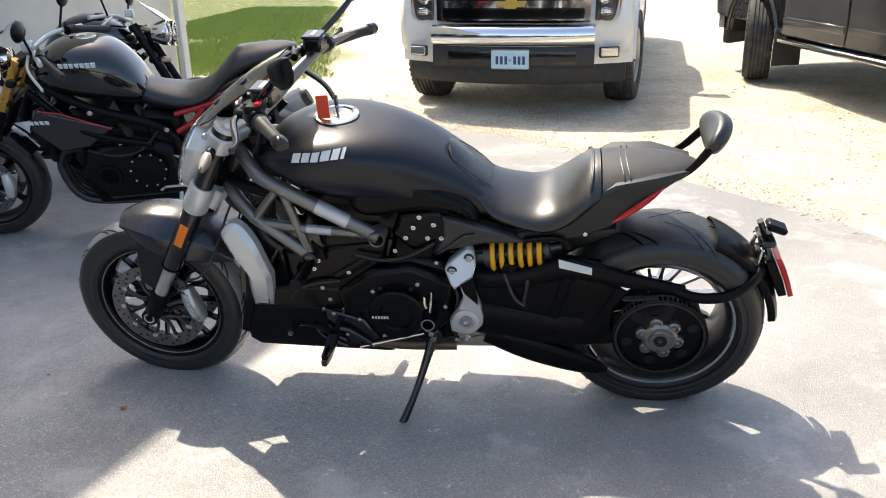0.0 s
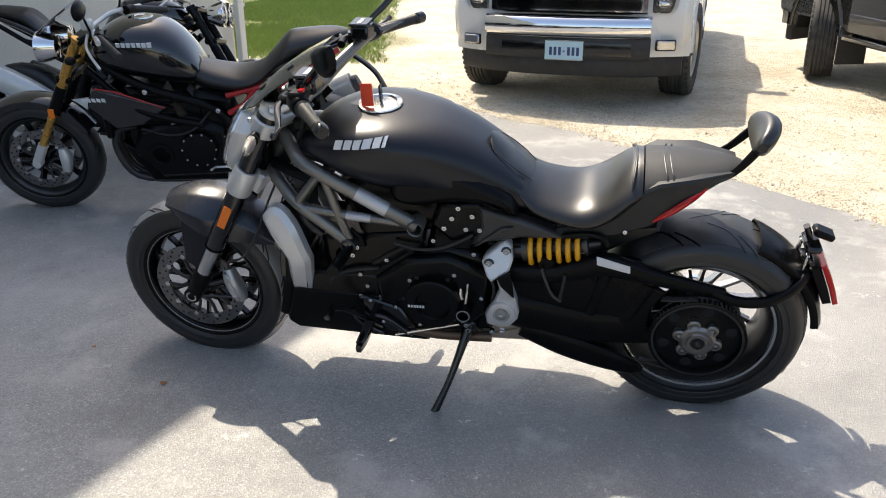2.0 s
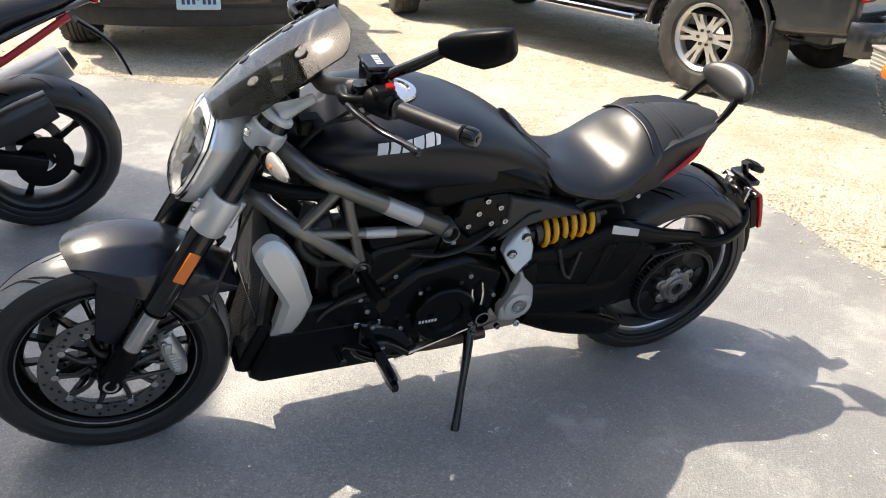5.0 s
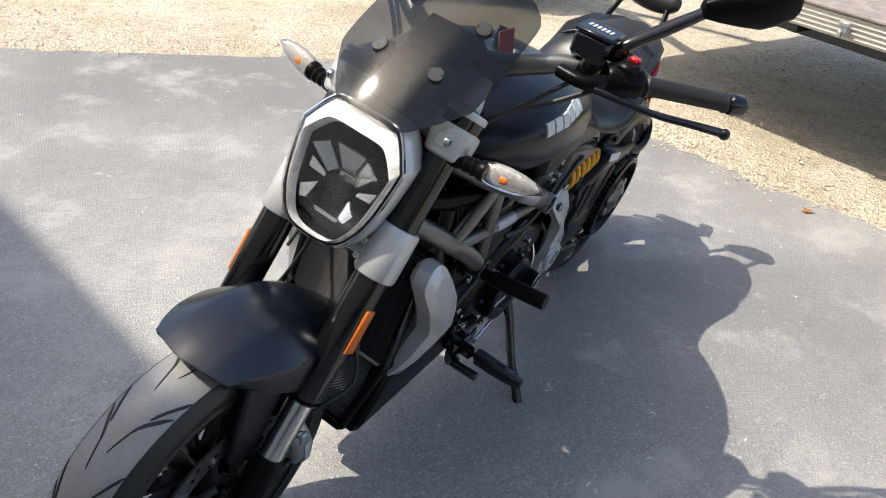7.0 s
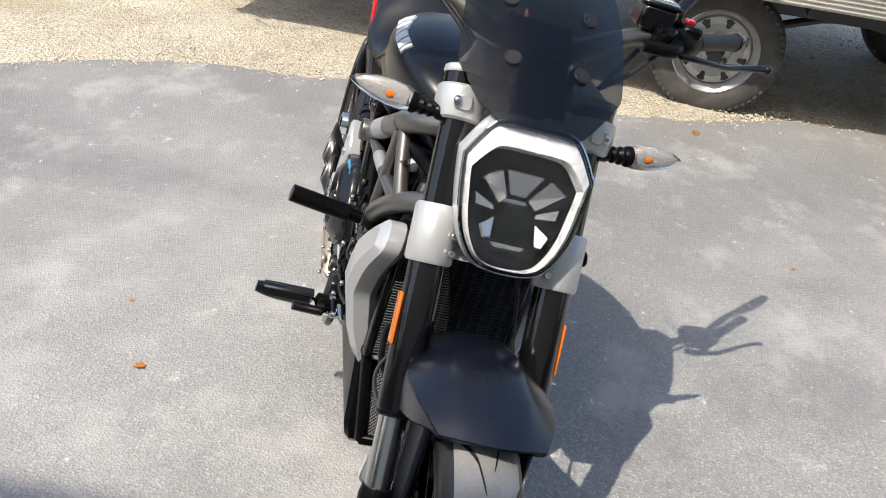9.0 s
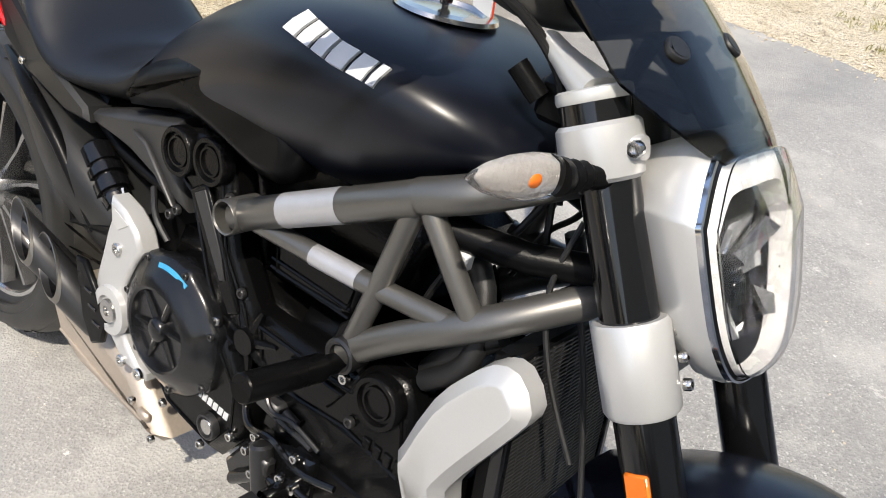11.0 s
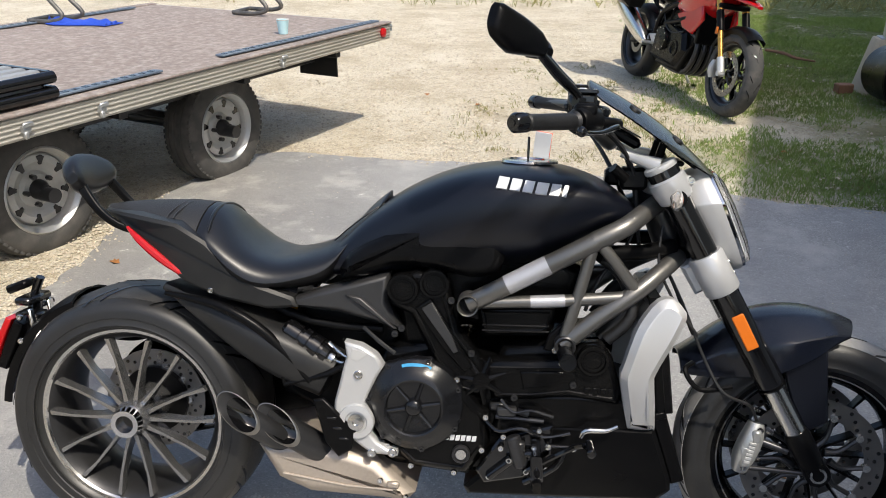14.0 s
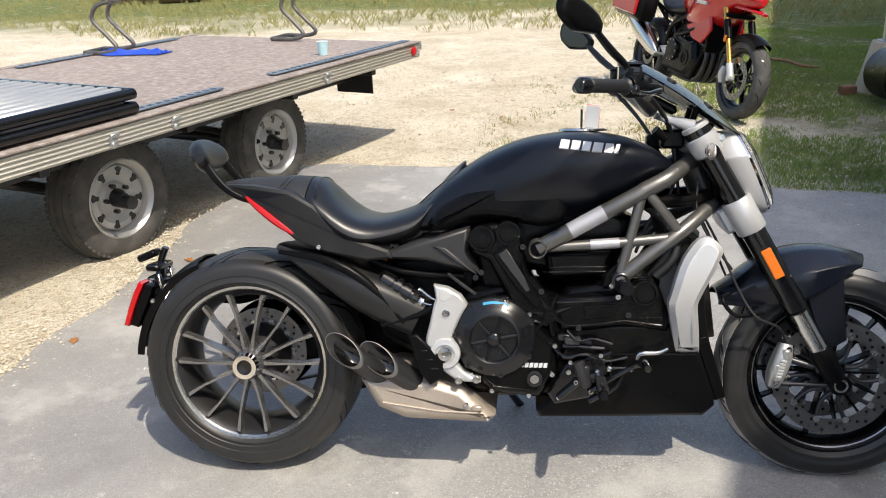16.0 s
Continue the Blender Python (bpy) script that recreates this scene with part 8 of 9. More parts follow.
    bow(0.90, 0.27, 0.46, 0.012, "air_dam", VALANCE, bp_, x0=fx - 0.016, curve=0.24)
    bow(0.52, 0.435, 0.535, 0.004, "intake_slot", GLOSSB, bp_, x0=fx + 0.018)
    pt = part("number_plate", box((fx + 0.035, 0.0, 0.475), (0.012, 0.305, 0.152), 0.004), BLUEPL, bp_, "pale blue number plate")
    part("plate_mark", join(*[box((fx + 0.042, -0.105 + 0.036 * i, 0.468), (0.002, 0.022, 0.065), 0.0004) for i in range(7) if i != 3], box((fx + 0.042, 0, 0.468), (0.002, 0.014, 0.012), 0.0004)), NAVY, pt, "row of dark bars")
    part("plate_frame", join(box((fx + 0.04, 0, 0.549), (0.008, 0.30, 0.008), 0.002), box((fx + 0.04, 0, 0.401), (0.008, 0.30, 0.008), 0.002)), STEEL, pt)
    gr = bow(0.62, 0.75, 1.03, 0.03, "grille", CHROME, v, x0=fx - 0.05, curve=0.10)
    for z0, z1 in ((0.785, 0.865), (0.925, 1.0)):
        bow(0.575, z0, z1, 0.004, "grille_slot", GLOSSB, gr, x0=fx - 0.022, curve=0.10)
        for zz in np.linspace(z0 + 0.015, z1 - 0.015, 4):
            bow(0.565, zz - 0.003, zz + 0.003, 0.003, "grille_wire", GLOSSB, gr, x0=fx - 0.016, curve=0.10)
    part("grille_badge", join(slab([(-0.12, -0.02), (-0.11, 0.02), (0.12, 0.02), (0.11, -0.02)], fx + 0.0, fx + 0.018, 0.004, axis="x"), slab([(-0.05, -0.036), (-0.042, 0.036), (0.05, 0.036), (0.042, -0.036)], fx + 0.0, fx + 0.019, 0.004, axis="x")), GOLDB, gr, "plain gold badge", m=pose(0, 0, 0.9))
    for s in (-1, 1):
        hl = part("head_lamp", beam([(fx - 0.10, s * 0.655, 0.885), (fx - 0.12, s * 0.76, 0.885), (fx - 0.22, s * 0.88, 0.885)], [0.03, 0.04, 0.03], [0.115, 0.115, 0.11], 16, 5), DARKMET, v)
        part("lamp_bowl", join(ball((fx - 0.075, s * 0.72, 0.93), (0.03, 0.055, 0.04), 14), ball((fx - 0.08, s * 0.73, 0.84), (0.03, 0.06, 0.035), 14)), CHROME, hl)
        part("lamp_turn_signal", beam([(fx - 0.13, s * 0.82, 0.885), (fx - 0.205, s * 0.90, 0.885)], [0.03, 0.02], [0.105, 0.1], 14, 5), AMBER, hl, "amber turn signal")
        lc = part("lamp_glass", beam([(fx - 0.09, s * 0.655, 0.885), (fx - 0.10, s * 0.76, 0.885), (fx - 0.19, s * 0.885, 0.885)], [0.036, 0.046, 0.036], [0.12, 0.12, 0.115], 16, 5), CLEARL, hl)
        lc.visible_shadow = False
        fg = part("fog_lamp", moved(box((0, 0, 0), (0.03, 0.16, 0.085), 0.008), pose(fx - 0.055, s * 0.775, 0.53, 0, 0, s * 20)), GLOSSB, bp_)
        part("fog_glass", moved(box((0.012, 0, 0), (0.02, 0.14, 0.068), 0.006), pose(fx - 0.055, s * 0.775, 0.53, 0, 0, s * 20)), REFLM, fg)
    return v


wf, wl = Vector((0.06, 0.9982, 0)), Vector((-0.9982, 0.06, 0))
pickup("pickup_truck", "white pickup truck with chrome bumper parked on gravel", Matrix(((wf.x, wl.x, 0, 0.84 - WB * 0.06), (wf.y, wl.y, 0, -5.36 - WB * 0.9982), (0, 0, 1, -0.02), (0, 0, 0, 1))), WHITEP, -6)
df, dl = Vector((0.313, -0.95, 0)), Vector((0.95, 0.313, 0))
pickup("pickup_truck", "charcoal pickup truck hitched to the flatbed trailer", Matrix(((df.x, dl.x, 0, -3.305), (df.y, dl.y, 0, -3.26), (0, 0, 1, -0.01), (0, 0, 0, 1))), CHARP, -28)

# ---- the other motorcycles ----
BLACKG = material("polished_black_paint", (0.006, 0.006, 0.007), 0.08, 0, 0.05, 4, 60, coat=0.6)
REDFR = material("red_powder_coat", (0.38, 0.012, 0.015), 0.35, 0, 0.08, 12, 100)


def side_bike(name, label, m, tank, fork_mat, frame_mat, lamps, rear_dirty=False, fairing=None, panniers=None, group="", wb=1.435):
    """A road motorcycle; origin under the rear axle, x forward, y to its left."""
    v = thing(name, label, "motorcycle", m, group)
    ra, fa = (0, 0, 0.31), (wb, 0, 0.30)
    k = wb / 1.435
    X = lambda a: a * k
    rw = part("rear_wheel", lathe([(-0.08, 0.015), (-0.08, 0.04), (-0.03, 0.05), (0.03, 0.05), (0.08, 0.04), (0.08, 0.015)], 28, ra), ENGINE, v)
    tyre(ra, 0.315, 0.185, 0.218, 0.05, RUBBER, rw)
    grooves(ra, 0.315, 0.185, 0.05, 14, 0.34, GLOSSB, rw, 0.5)
    rim_ring(ra, 0.078, 0.216, rw, ENGINE, ENGINE)
    spokes(ra, 5, 0.042, 0.2, 0.0, 0.0, 0.032, rw, ENGINE)
    part("rear_disc", lathe([(-0.075, 0.07), (-0.075, 0.11), (-0.07, 0.11), (-0.07, 0.07)], 40, ra), DISC, rw)
    part("sprocket", lathe([(0.085, 0.045), (0.085, 0.105), (0.092, 0.108), (0.095, 0.09), (0.095, 0.045)], 40, ra), ENGINE, rw)
    part("axle_nut", rod((0, 0.09, 0.31), (0, 0.115, 0.31), 0.022, 6), STEEL, rw)
    fw = part("front_wheel", lathe([(-0.05, 0.012), (-0.05, 0.03), (0.05, 0.03), (0.05, 0.012)], 28, fa), ENGINE, v)
    tyre(fa, 0.30, 0.122, 0.219, 0.042, DUSTRUB if rear_dirty else RUBBER, fw)
    grooves(fa, 0.30, 0.122, 0.042, 14, 0.34, GLOSSB, fw, 0.6)
    rim_ring(fa, 0.05, 0.217, fw, ENGINE, ENGINE)
    spokes(fa, 5, 0.03, 0.2, 0.0, 0.0, 0.032, fw, ENGINE)
    for s in (-1, 1):
        disc_rotor(fa, s * 0.066, 0.115, 0.16, fw)
    ft, fb = np.array((wb - 0.335, 0, 0.93)), np.array((wb, 0, 0.31))
    d = (fb - ft) / np.linalg.norm(fb - ft)
    at = lambda t, y: tuple(ft + d * t + np.array((0, y, 0)))
    for s in (-1, 1):
        y = s * 0.105
        lg = part("fork_leg", tube([at(-0.02, y), at(0.26, y)], 0.025, 16), fork_mat, v)
        part("lower_leg", tube([at(0.25, y), at(0.40, y)], 0.0275, 14), MATT, lg)
        part("slider_tube", tube([at(0.39, y), at(0.64, y)], 0.019, 14), fork_mat, lg)
        part("fork_foot", join(tube([at(0.60, y), at(0.71, y)], 0.026, 12), rod((wb, s * 0.08, 0.30), (wb, s * 0.13, 0.30), 0.022, 14)), ALU, lg)
        part("reflector", box(tuple(np.array(at(0.40, y)) + np.array((0, s * 0.03, 0))), (0.03, 0.008, 0.05), 0.003), AMBER, lg)
        part("brake_caliper", beam([(wb - 0.13, s * 0.085, 0.37), (wb - 0.14, s * 0.09, 0.31), (wb - 0.13, s * 0.085, 0.25)], [0.025, 0.034, 0.025], [0.02, 0.026, 0.02]), ALU, v)
        part("grip", rod((X(0.93), s * 0.24, 0.99), (X(0.80), s * 0.38, 0.945), 0.018, 14, 0.003), GRIPR, v)
        part("switch_housing", rod((X(0.945), s * 0.19, 0.995), (X(0.93), s * 0.245, 0.99), 0.023, 12, 0.003), MATT, v)
        part("lever", beam([(X(1.0), s * 0.19, 0.99), (X(0.98), s * 0.28, 0.95), (X(0.905), s * 0.365, 0.885)], [0.006] * 3, [0.006] * 3), ALU, v)
        part("indicator", join(rod((X(1.10), s * 0.10, 0.86), (X(1.10), s * 0.19, 0.87), 0.009, 8), ball((X(1.10), s * 0.21, 0.872), (0.026, 0.03, 0.02), 12)), MATT, v)
        part("foot_peg", join(rod((X(0.42), s * 0.13, 0.34), (X(0.42), s * 0.24, 0.345), 0.012, 10), slab([(X(0.30), 0.40), (X(0.44), 0.42), (X(0.47), 0.33), (X(0.41), 0.32)], s * 0.12, s * 0.135, 0.004)), ALU, v)
        part("cover_bolt", kind="stuff", material=STEEL, parent=v, g=join(*[bolt((X(0.58) + 0.085 * math.cos(a), s * 0.175, 0.40 + 0.085 * math.sin(a)), 0.006, 0.006, s) for a in np.linspace(0, 5.6, 10)], *[bolt((X(x), s * 0.135, z), 0.009, 0.006, s) for x, z in ((0.38, 0.52), (0.62, 0.64), (0.78, 0.70), (0.70, 0.52), (0.85, 0.55))]))
        part("frame_tube", join(tube([(X(1.08), s * 0.07, 0.84), (X(0.8), s * 0.15, 0.72), (X(0.48), s * 0.14, 0.60), (X(0.40), s * 0.13, 0.42)], 0.021, 12, smooth=4), tube([(X(1.10), s * 0.06, 0.78), (X(0.85), s * 0.14, 0.60), (X(0.55), s * 0.14, 0.52)], 0.019, 12, smooth=4)), MATT, v)
        part("subframe", join(tube([(X(0.42), s * 0.125, 0.575), (X(0.10), s * 0.12, 0.745), (X(-0.14), s * 0.08, 0.88)], 0.014, 10), tube([(X(0.42), s * 0.125, 0.665), (X(0.10), s * 0.12, 0.75)], 0.013, 10), tube([(X(0.33), s * 0.125, 0.625), (X(0.28), s * 0.125, 0.70)], 0.012, 8), tube([(X(0.22), s * 0.122, 0.69), (X(0.18), s * 0.122, 0.73)], 0.011, 8)), frame_mat, v)
        part("radiator_panel", slab([(X(0.70), 0.62), (X(1.06), 0.72), (X(1.10), 0.62), (X(0.98), 0.50), (X(0.84), 0.52)], s * 0.12, s * 0.155, 0.012), BLACKG if fairing is None else fairing, v)
    if fairing is None:
        for n in range(5):
            part("panel_mark", slab([(X(1.0) + 0.024 * n, 0.645), (X(1.0) + 0.018 + 0.024 * n, 0.648), (X(1.0) + 0.021 + 0.024 * n, 0.666), (X(1.0) + 0.003 + 0.024 * n, 0.663)], 0.154, 0.158, 0.0005), WHITEM, v)
        part("heel_plate", slab([(X(0.30), 0.33), (X(0.34), 0.44), (X(0.46), 0.46), (X(0.38), 0.40), (X(0.36), 0.33)], 0.135, 0.145, 0.004), ALU, v)
        part("shift_lever", tube([(X(0.36), 0.15, 0.30), (X(0.52), 0.155, 0.295), (X(0.53), 0.20, 0.30)], 0.006, 8), ALU, v)
    part("crown", box((wb - 0.335, 0, 0.93), (0.07, 0.25, 0.035), 0.01), MATT, v)
    part("lower_crown", box((wb - 0.235, 0, 0.745), (0.075, 0.25, 0.04), 0.01), MATT, v)
    part("handlebar", tube([(X(0.91), 0.31, 0.985), (X(0.99), 0.15, 1.0), (X(1.03), 0.06, 0.985), (X(1.03), -0.06, 0.985), (X(0.99), -0.15, 1.0), (X(0.91), -0.31, 0.985)], 0.012, 10, smooth=4), ALU, v)
    part("master_cylinder", box((X(1.0), 0.17, 1.03), (0.05, 0.045, 0.05), 0.008), ALU, v)
    part("front_mudguard", arc_guard(fa, 0.335, 55, 150, 0.07, 0.075, 0.004, 18, 0.6, 0.05), tank if fairing is None else MATT, v)
    part("engine", join(slab([(X(0.40), 0.24), (X(0.80), 0.22), (X(0.93), 0.36), (X(0.88), 0.50), (X(0.62), 0.56), (X(0.44), 0.50)], -0.15, 0.15, 0.03), slab([(X(0.62), 0.52), (X(0.90), 0.48), (X(0.92), 0.70), (X(0.70), 0.74)], -0.13, 0.13, 0.03), slab([(X(0.28), 0.34), (X(0.55), 0.3), (X(0.6), 0.68), (X(0.40), 0.66)], -0.11, 0.11, 0.03), slab([(X(0.46), 0.24), (X(0.90), 0.24), (X(0.97), 0.44), (X(0.92), 0.68), (X(0.6), 0.72), (X(0.46), 0.5)], -0.10, 0.10, 0.03), *[lathe([(s * 0.14, 0.0005), (s * 0.14, 0.095), (s * 0.175, 0.085), (s * 0.18, 0.0005)], 30, (X(0.58), 0, 0.40), closed=False) for s in (-1, 1)]), ENGINE, v)
    for y in (-0.09, -0.03, 0.03, 0.09):
        part("header_pipe", tube([(X(0.90), y, 0.50), (X(1.0), y, 0.47), (X(1.02), y, 0.36), (X(0.94), y, 0.22), (X(0.70), y * 0.6, 0.185), (X(0.46), y * 0.5, 0.20)], 0.02, 10, smooth=4), DARKMET, v)
    part("radiator", box((X(1.03), 0, 0.57), (0.035, 0.26, 0.26), 0.008), MATT, v)
    for s in (-1, 1):
        part("clutch_case", lathe([(s * 0.13, 0.0005), (s * 0.13, 0.07), (s * 0.158, 0.062), (s * 0.158, 0.045), (s * 0.15, 0.04), (s * 0.15, 0.0005)], 28, (X(0.78), 0, 0.36), closed=False), ENGINE, v)
        part("cylinder_rib", join(*[box((X(0.78), s * 0.133, 0.53 + 0.026 * i), (0.2, 0.014, 0.008), 0.003) for i in range(6)]), ENGINE, v, kind="stuff")
        part("frame_bolt", bolt((X(0.795), s * 0.175, 0.705), 0.013, 0.008, s), STEEL, v)
        part("frame_bolt", bolt((X(0.462), s * 0.155, 0.60), 0.012, 0.008, s), STEEL, v)
        part("engine_line", tube([(X(0.50), s * 0.14, 0.60), (X(0.60), s * 0.155, 0.50), (X(0.72), s * 0.15, 0.47), (X(0.86), s * 0.14, 0.50)], 0.006, 8, smooth=4), GRIPR, v)
    part("belly_pan", slab([(X(0.45), 0.20), (X(0.86), 0.19), (X(0.98), 0.42), (X(0.84), 0.34), (X(0.5), 0.26)], -0.12, 0.12, 0.02), MATT, v)
    tk = part("fuel_tank", body([(X(0.54), 0.10, 0.80, 0.77, 0.71), (X(0.58), 0.14, 0.88, 0.79, 0.70), (X(0.65), 0.17, 0.965, 0.83, 0.70), (X(0.74), 0.19, 1.015, 0.87, 0.71), (X(0.88), 0.185, 1.02, 0.89, 0.74), (X(0.98), 0.15, 0.98, 0.88, 0.77), (X(1.05), 0.09, 0.92, 0.86, 0.80)], 32, 2.4, 2.0), tank, v)
    part("tank_badge", join(*[slab([(X(0.72) + 0.024 * i, 0.925), (X(0.72) + 0.018 + 0.024 * i, 0.925), (X(0.72) + 0.022 + 0.024 * i, 0.945), (X(0.72) + 0.004 + 0.024 * i, 0.945)], 0.165, 0.186, 0.001) for i in range(7)]), WHITEM, tk, "row of white blocks", kind="stuff")
    part("filler_cap", lathe([(0.0, 0.05), (0.006, 0.048), (0.008, 0.035), (0.004, 0.03), (0.004, 0.0005)], 24, (X(0.80), 0, 1.018), "z", closed=False), STEEL, tk)
    part("seat", loft([seat_ring(X(x), w, zt, dsh, zb) for x, w, zt, dsh, zb in spline([(0.63, 0.08, 0.855, -0.02, 0.71), (0.53, 0.12, 0.80, -0.01, 0.68), (0.37, 0.145, 0.765, 0.0, 0.67), (0.26, 0.145, 0.79, -0.01, 0.70), (0.19, 0.135, 0.86, -0.03, 0.745), (0.12, 0.13, 0.935, -0.03, 0.80), (0.06, 0.12, 0.955, -0.03, 0.84), (-0.10, 0.09, 0.965, -0.015, 0.89), (-0.18, 0.04, 0.955, -0.01, 0.92)], 4)]), SEATM, v)
    part("tail", body([(X(0.35), 0.12, 0.72, 0.70, 0.68), (X(0.15), 0.12, 0.83, 0.80, 0.76), (X(0.0), 0.11, 0.89, 0.86, 0.83), (X(-0.15), 0.08, 0.925, 0.91, 0.885), (X(-0.24), 0.04, 0.93, 0.92, 0.91)], 24), tank, v)
    part("tail_lamp", ball((X(-0.245), 0, 0.92), (0.02, 0.06, 0.018), 14), REDLENS, v)
    part("plate_hanger", beam([(X(-0.18), 0, 0.84), (X(-0.30), 0, 0.74), (X(-0.36), 0, 0.62)], [0.03, 0.03, 0.06], [0.008, 0.008, 0.006]), MATT, v)
    part("swingarm", join(beam([(X(0.40), 0.10, 0.42), (X(0.2), 0.11, 0.37), (0, 0.115, 0.31)], [0.025] * 3, [0.045, 0.04, 0.03]), beam([(X(0.40), -0.10, 0.42), (X(0.2), -0.11, 0.37), (0, -0.115, 0.31)], [0.025] * 3, [0.045, 0.04, 0.03])), ENGINE, v)
    ex = part("silencer", beam([(X(0.34), -0.165, 0.33), (X(0.25), -0.175, 0.38), (X(0.05), -0.19, 0.49), (X(-0.17), -0.195, 0.60)], [0.03, 0.05, 0.062, 0.055], [0.03, 0.06, 0.075, 0.066], 20, 3), ALU if fairing is None else STEEL, v, "brushed silencer")
    part("silencer_end", tube([(X(-0.175), -0.195, 0.602), (X(-0.20), -0.196, 0.615)], [0.05, 0.042], 20), DARKMET, ex)
    if fairing is None:
        e2 = part("silencer", beam([(X(0.22), 0.16, 0.47), (X(0.10), 0.17, 0.53), (X(-0.03), 0.175, 0.59)], [0.04, 0.052, 0.048], [0.05, 0.06, 0.052], 20, 3), DARKMET, v, "dark silencer")
    part("side_stand", tube([(X(0.45), 0.12, 0.28), (X(0.47), 0.24, 0.06)], 0.011, 10), ALU, v)
    part("belly_line", tube([(X(1.04), 0.158, 0.715), (X(0.95), 0.158, 0.70), (X(0.72), 0.158, 0.615)], 0.004, 6), REDFR, v) if fairing is None else None
    if lamps:
        for s in (-1, 1):
            ho = part("headlamp", lathe([(-0.07, 0.0005), (-0.06, 0.05), (0.0, 0.072), (0.03, 0.074), (0.032, 0.066)], 28, (wb - 0.18, s * 0.085, 0.90), "x", closed=False), CHROME, v, "round chrome headlamp")
            g_ = part("headlamp_glass", lathe([(0.022, 0.067), (0.036, 0.05), (0.042, 0.0005)], 24, (wb - 0.18, s * 0.085, 0.90), "x", closed=False), CLEARL, ho)
        part("flyscreen", beam([(wb - 0.16, 0, 0.97), (wb - 0.24, 0, 1.03), (wb - 0.31, 0, 1.08)], [0.12, 0.13, 0.09], [0.006, 0.006, 0.005]), BLACKG, v)
        for s in (-1, 1):
            part("mirror", join(tube([(X(0.98), s * 0.20, 1.0), (X(0.97), s * 0.27, 1.10)], 0.006, 8), ball((X(0.97), s * 0.30, 1.13), (0.02, 0.07, 0.045), 14)), MATT, v)
    if fairing is not None:
        part("front_fairing", body([(X(0.72), 0.17, 0.83, 0.70, 0.60), (X(0.90), 0.21, 0.96, 0.80, 0.58), (X(1.08), 0.20, 1.05, 0.88, 0.66), (X(1.24), 0.16, 1.06, 0.94, 0.78), (X(1.36), 0.11, 1.00, 0.92, 0.80), (X(1.45), 0.06, 0.93, 0.89, 0.82), (X(1.49), 0.02, 0.89, 0.87, 0.84)], 32, 2.3, 2.0, 5), fairing, v, "red front fairing")
        part("beak", beam([(X(1.25), 0, 0.82), (X(1.42), 0, 0.80), (X(1.54), 0, 0.78)], [0.09, 0.06, 0.02], [0.02, 0.015, 0.01]), fairing, v)
        for s in (-1, 1):
            hl = part("headlamp", ball((X(1.41), s * 0.06, 0.945), (0.04, 0.045, 0.03), 16), WHITEM, v, "clear twin headlamp")
            part("hand_guard", beam([(X(0.93), s * 0.40, 1.0), (X(1.03), s * 0.36, 1.0), (X(1.05), s * 0.22, 1.0)], [0.01] * 3, [0.05, 0.06, 0.03]), MATT, v)
        part("screen", beam([(X(1.20), 0, 1.04), (X(1.10), 0, 1.18), (X(1.04), 0, 1.30)], [0.16, 0.15, 0.1], [0.005] * 3), SMOKE, v)
        part("fairing_mark", join(*[slab([(X(0.92) + 0.03 * i, 0.80), (X(0.92) + 0.024 + 0.03 * i, 0.80), (X(0.92) + 0.024 + 0.03 * i, 0.825), (X(0.92) + 0.03 * i, 0.825)], -0.195, -0.215, 0.001) for i in range(5)]), WHITEM, v, "row of pale blocks", kind="stuff")
    if panniers is not None:
        for s in (-1, 1):
            pn = part("pannier", slab([(X(-0.30), 0.62), (X(0.18), 0.58), (X(0.22), 0.80), (X(0.12), 0.92), (X(-0.26), 0.92), (X(-0.34), 0.80)], s * 0.15, s * 0.36, 0.05), MATT, v)
            part("pannier_lid", slab([(X(-0.30), 0.66), (X(0.16), 0.63), (X(0.20), 0.80), (X(0.11), 0.91), (X(-0.25), 0.91), (X(-0.33), 0.80)], s * 0.345, s * 0.375, 0.014), panniers, pn, "red pannier lid")
    return v


bf, bl = Vector((0.969, 0.249, 0)).normalized(), Vector((-0.249, 0.969, 0)).normalized()


def stand_at(x, y, f, lean):
    f = Vector((f[0], f[1], 0)).normalized()
    return Matrix(((f.x, -f.y, 0, x), (f.y, f.x, 0, y), (0, 0, 1, 0), (0, 0, 0, 1))) @ pose(0, 0, 0, -lean, 0, 0)


side_bike("motorcycle", "black naked sports motorcycle with gold forks and red subframe", stand_at(1.845, -1.635, (0.969, 0.249), 10), BLACKG, GOLD, REDFR, True, group="parked motorcycles")
side_bike("motorcycle", "black naked motorcycle parked close to the stucco wall", stand_at(3.94, -1.95, (-0.969, -0.249), 8), BLACKG, ENGINE, MATT, True, group="parked motorcycles")
side_bike("motorcycle", "red touring enduro motorcycle with panniers parked at the grass edge", stand_at(1.632, 5.846, (0.347, -0.938), 9), REDPAINT, GOLD, MATT, False, True, REDPAINT, REDPAINT, "parked motorcycles", 1.49)

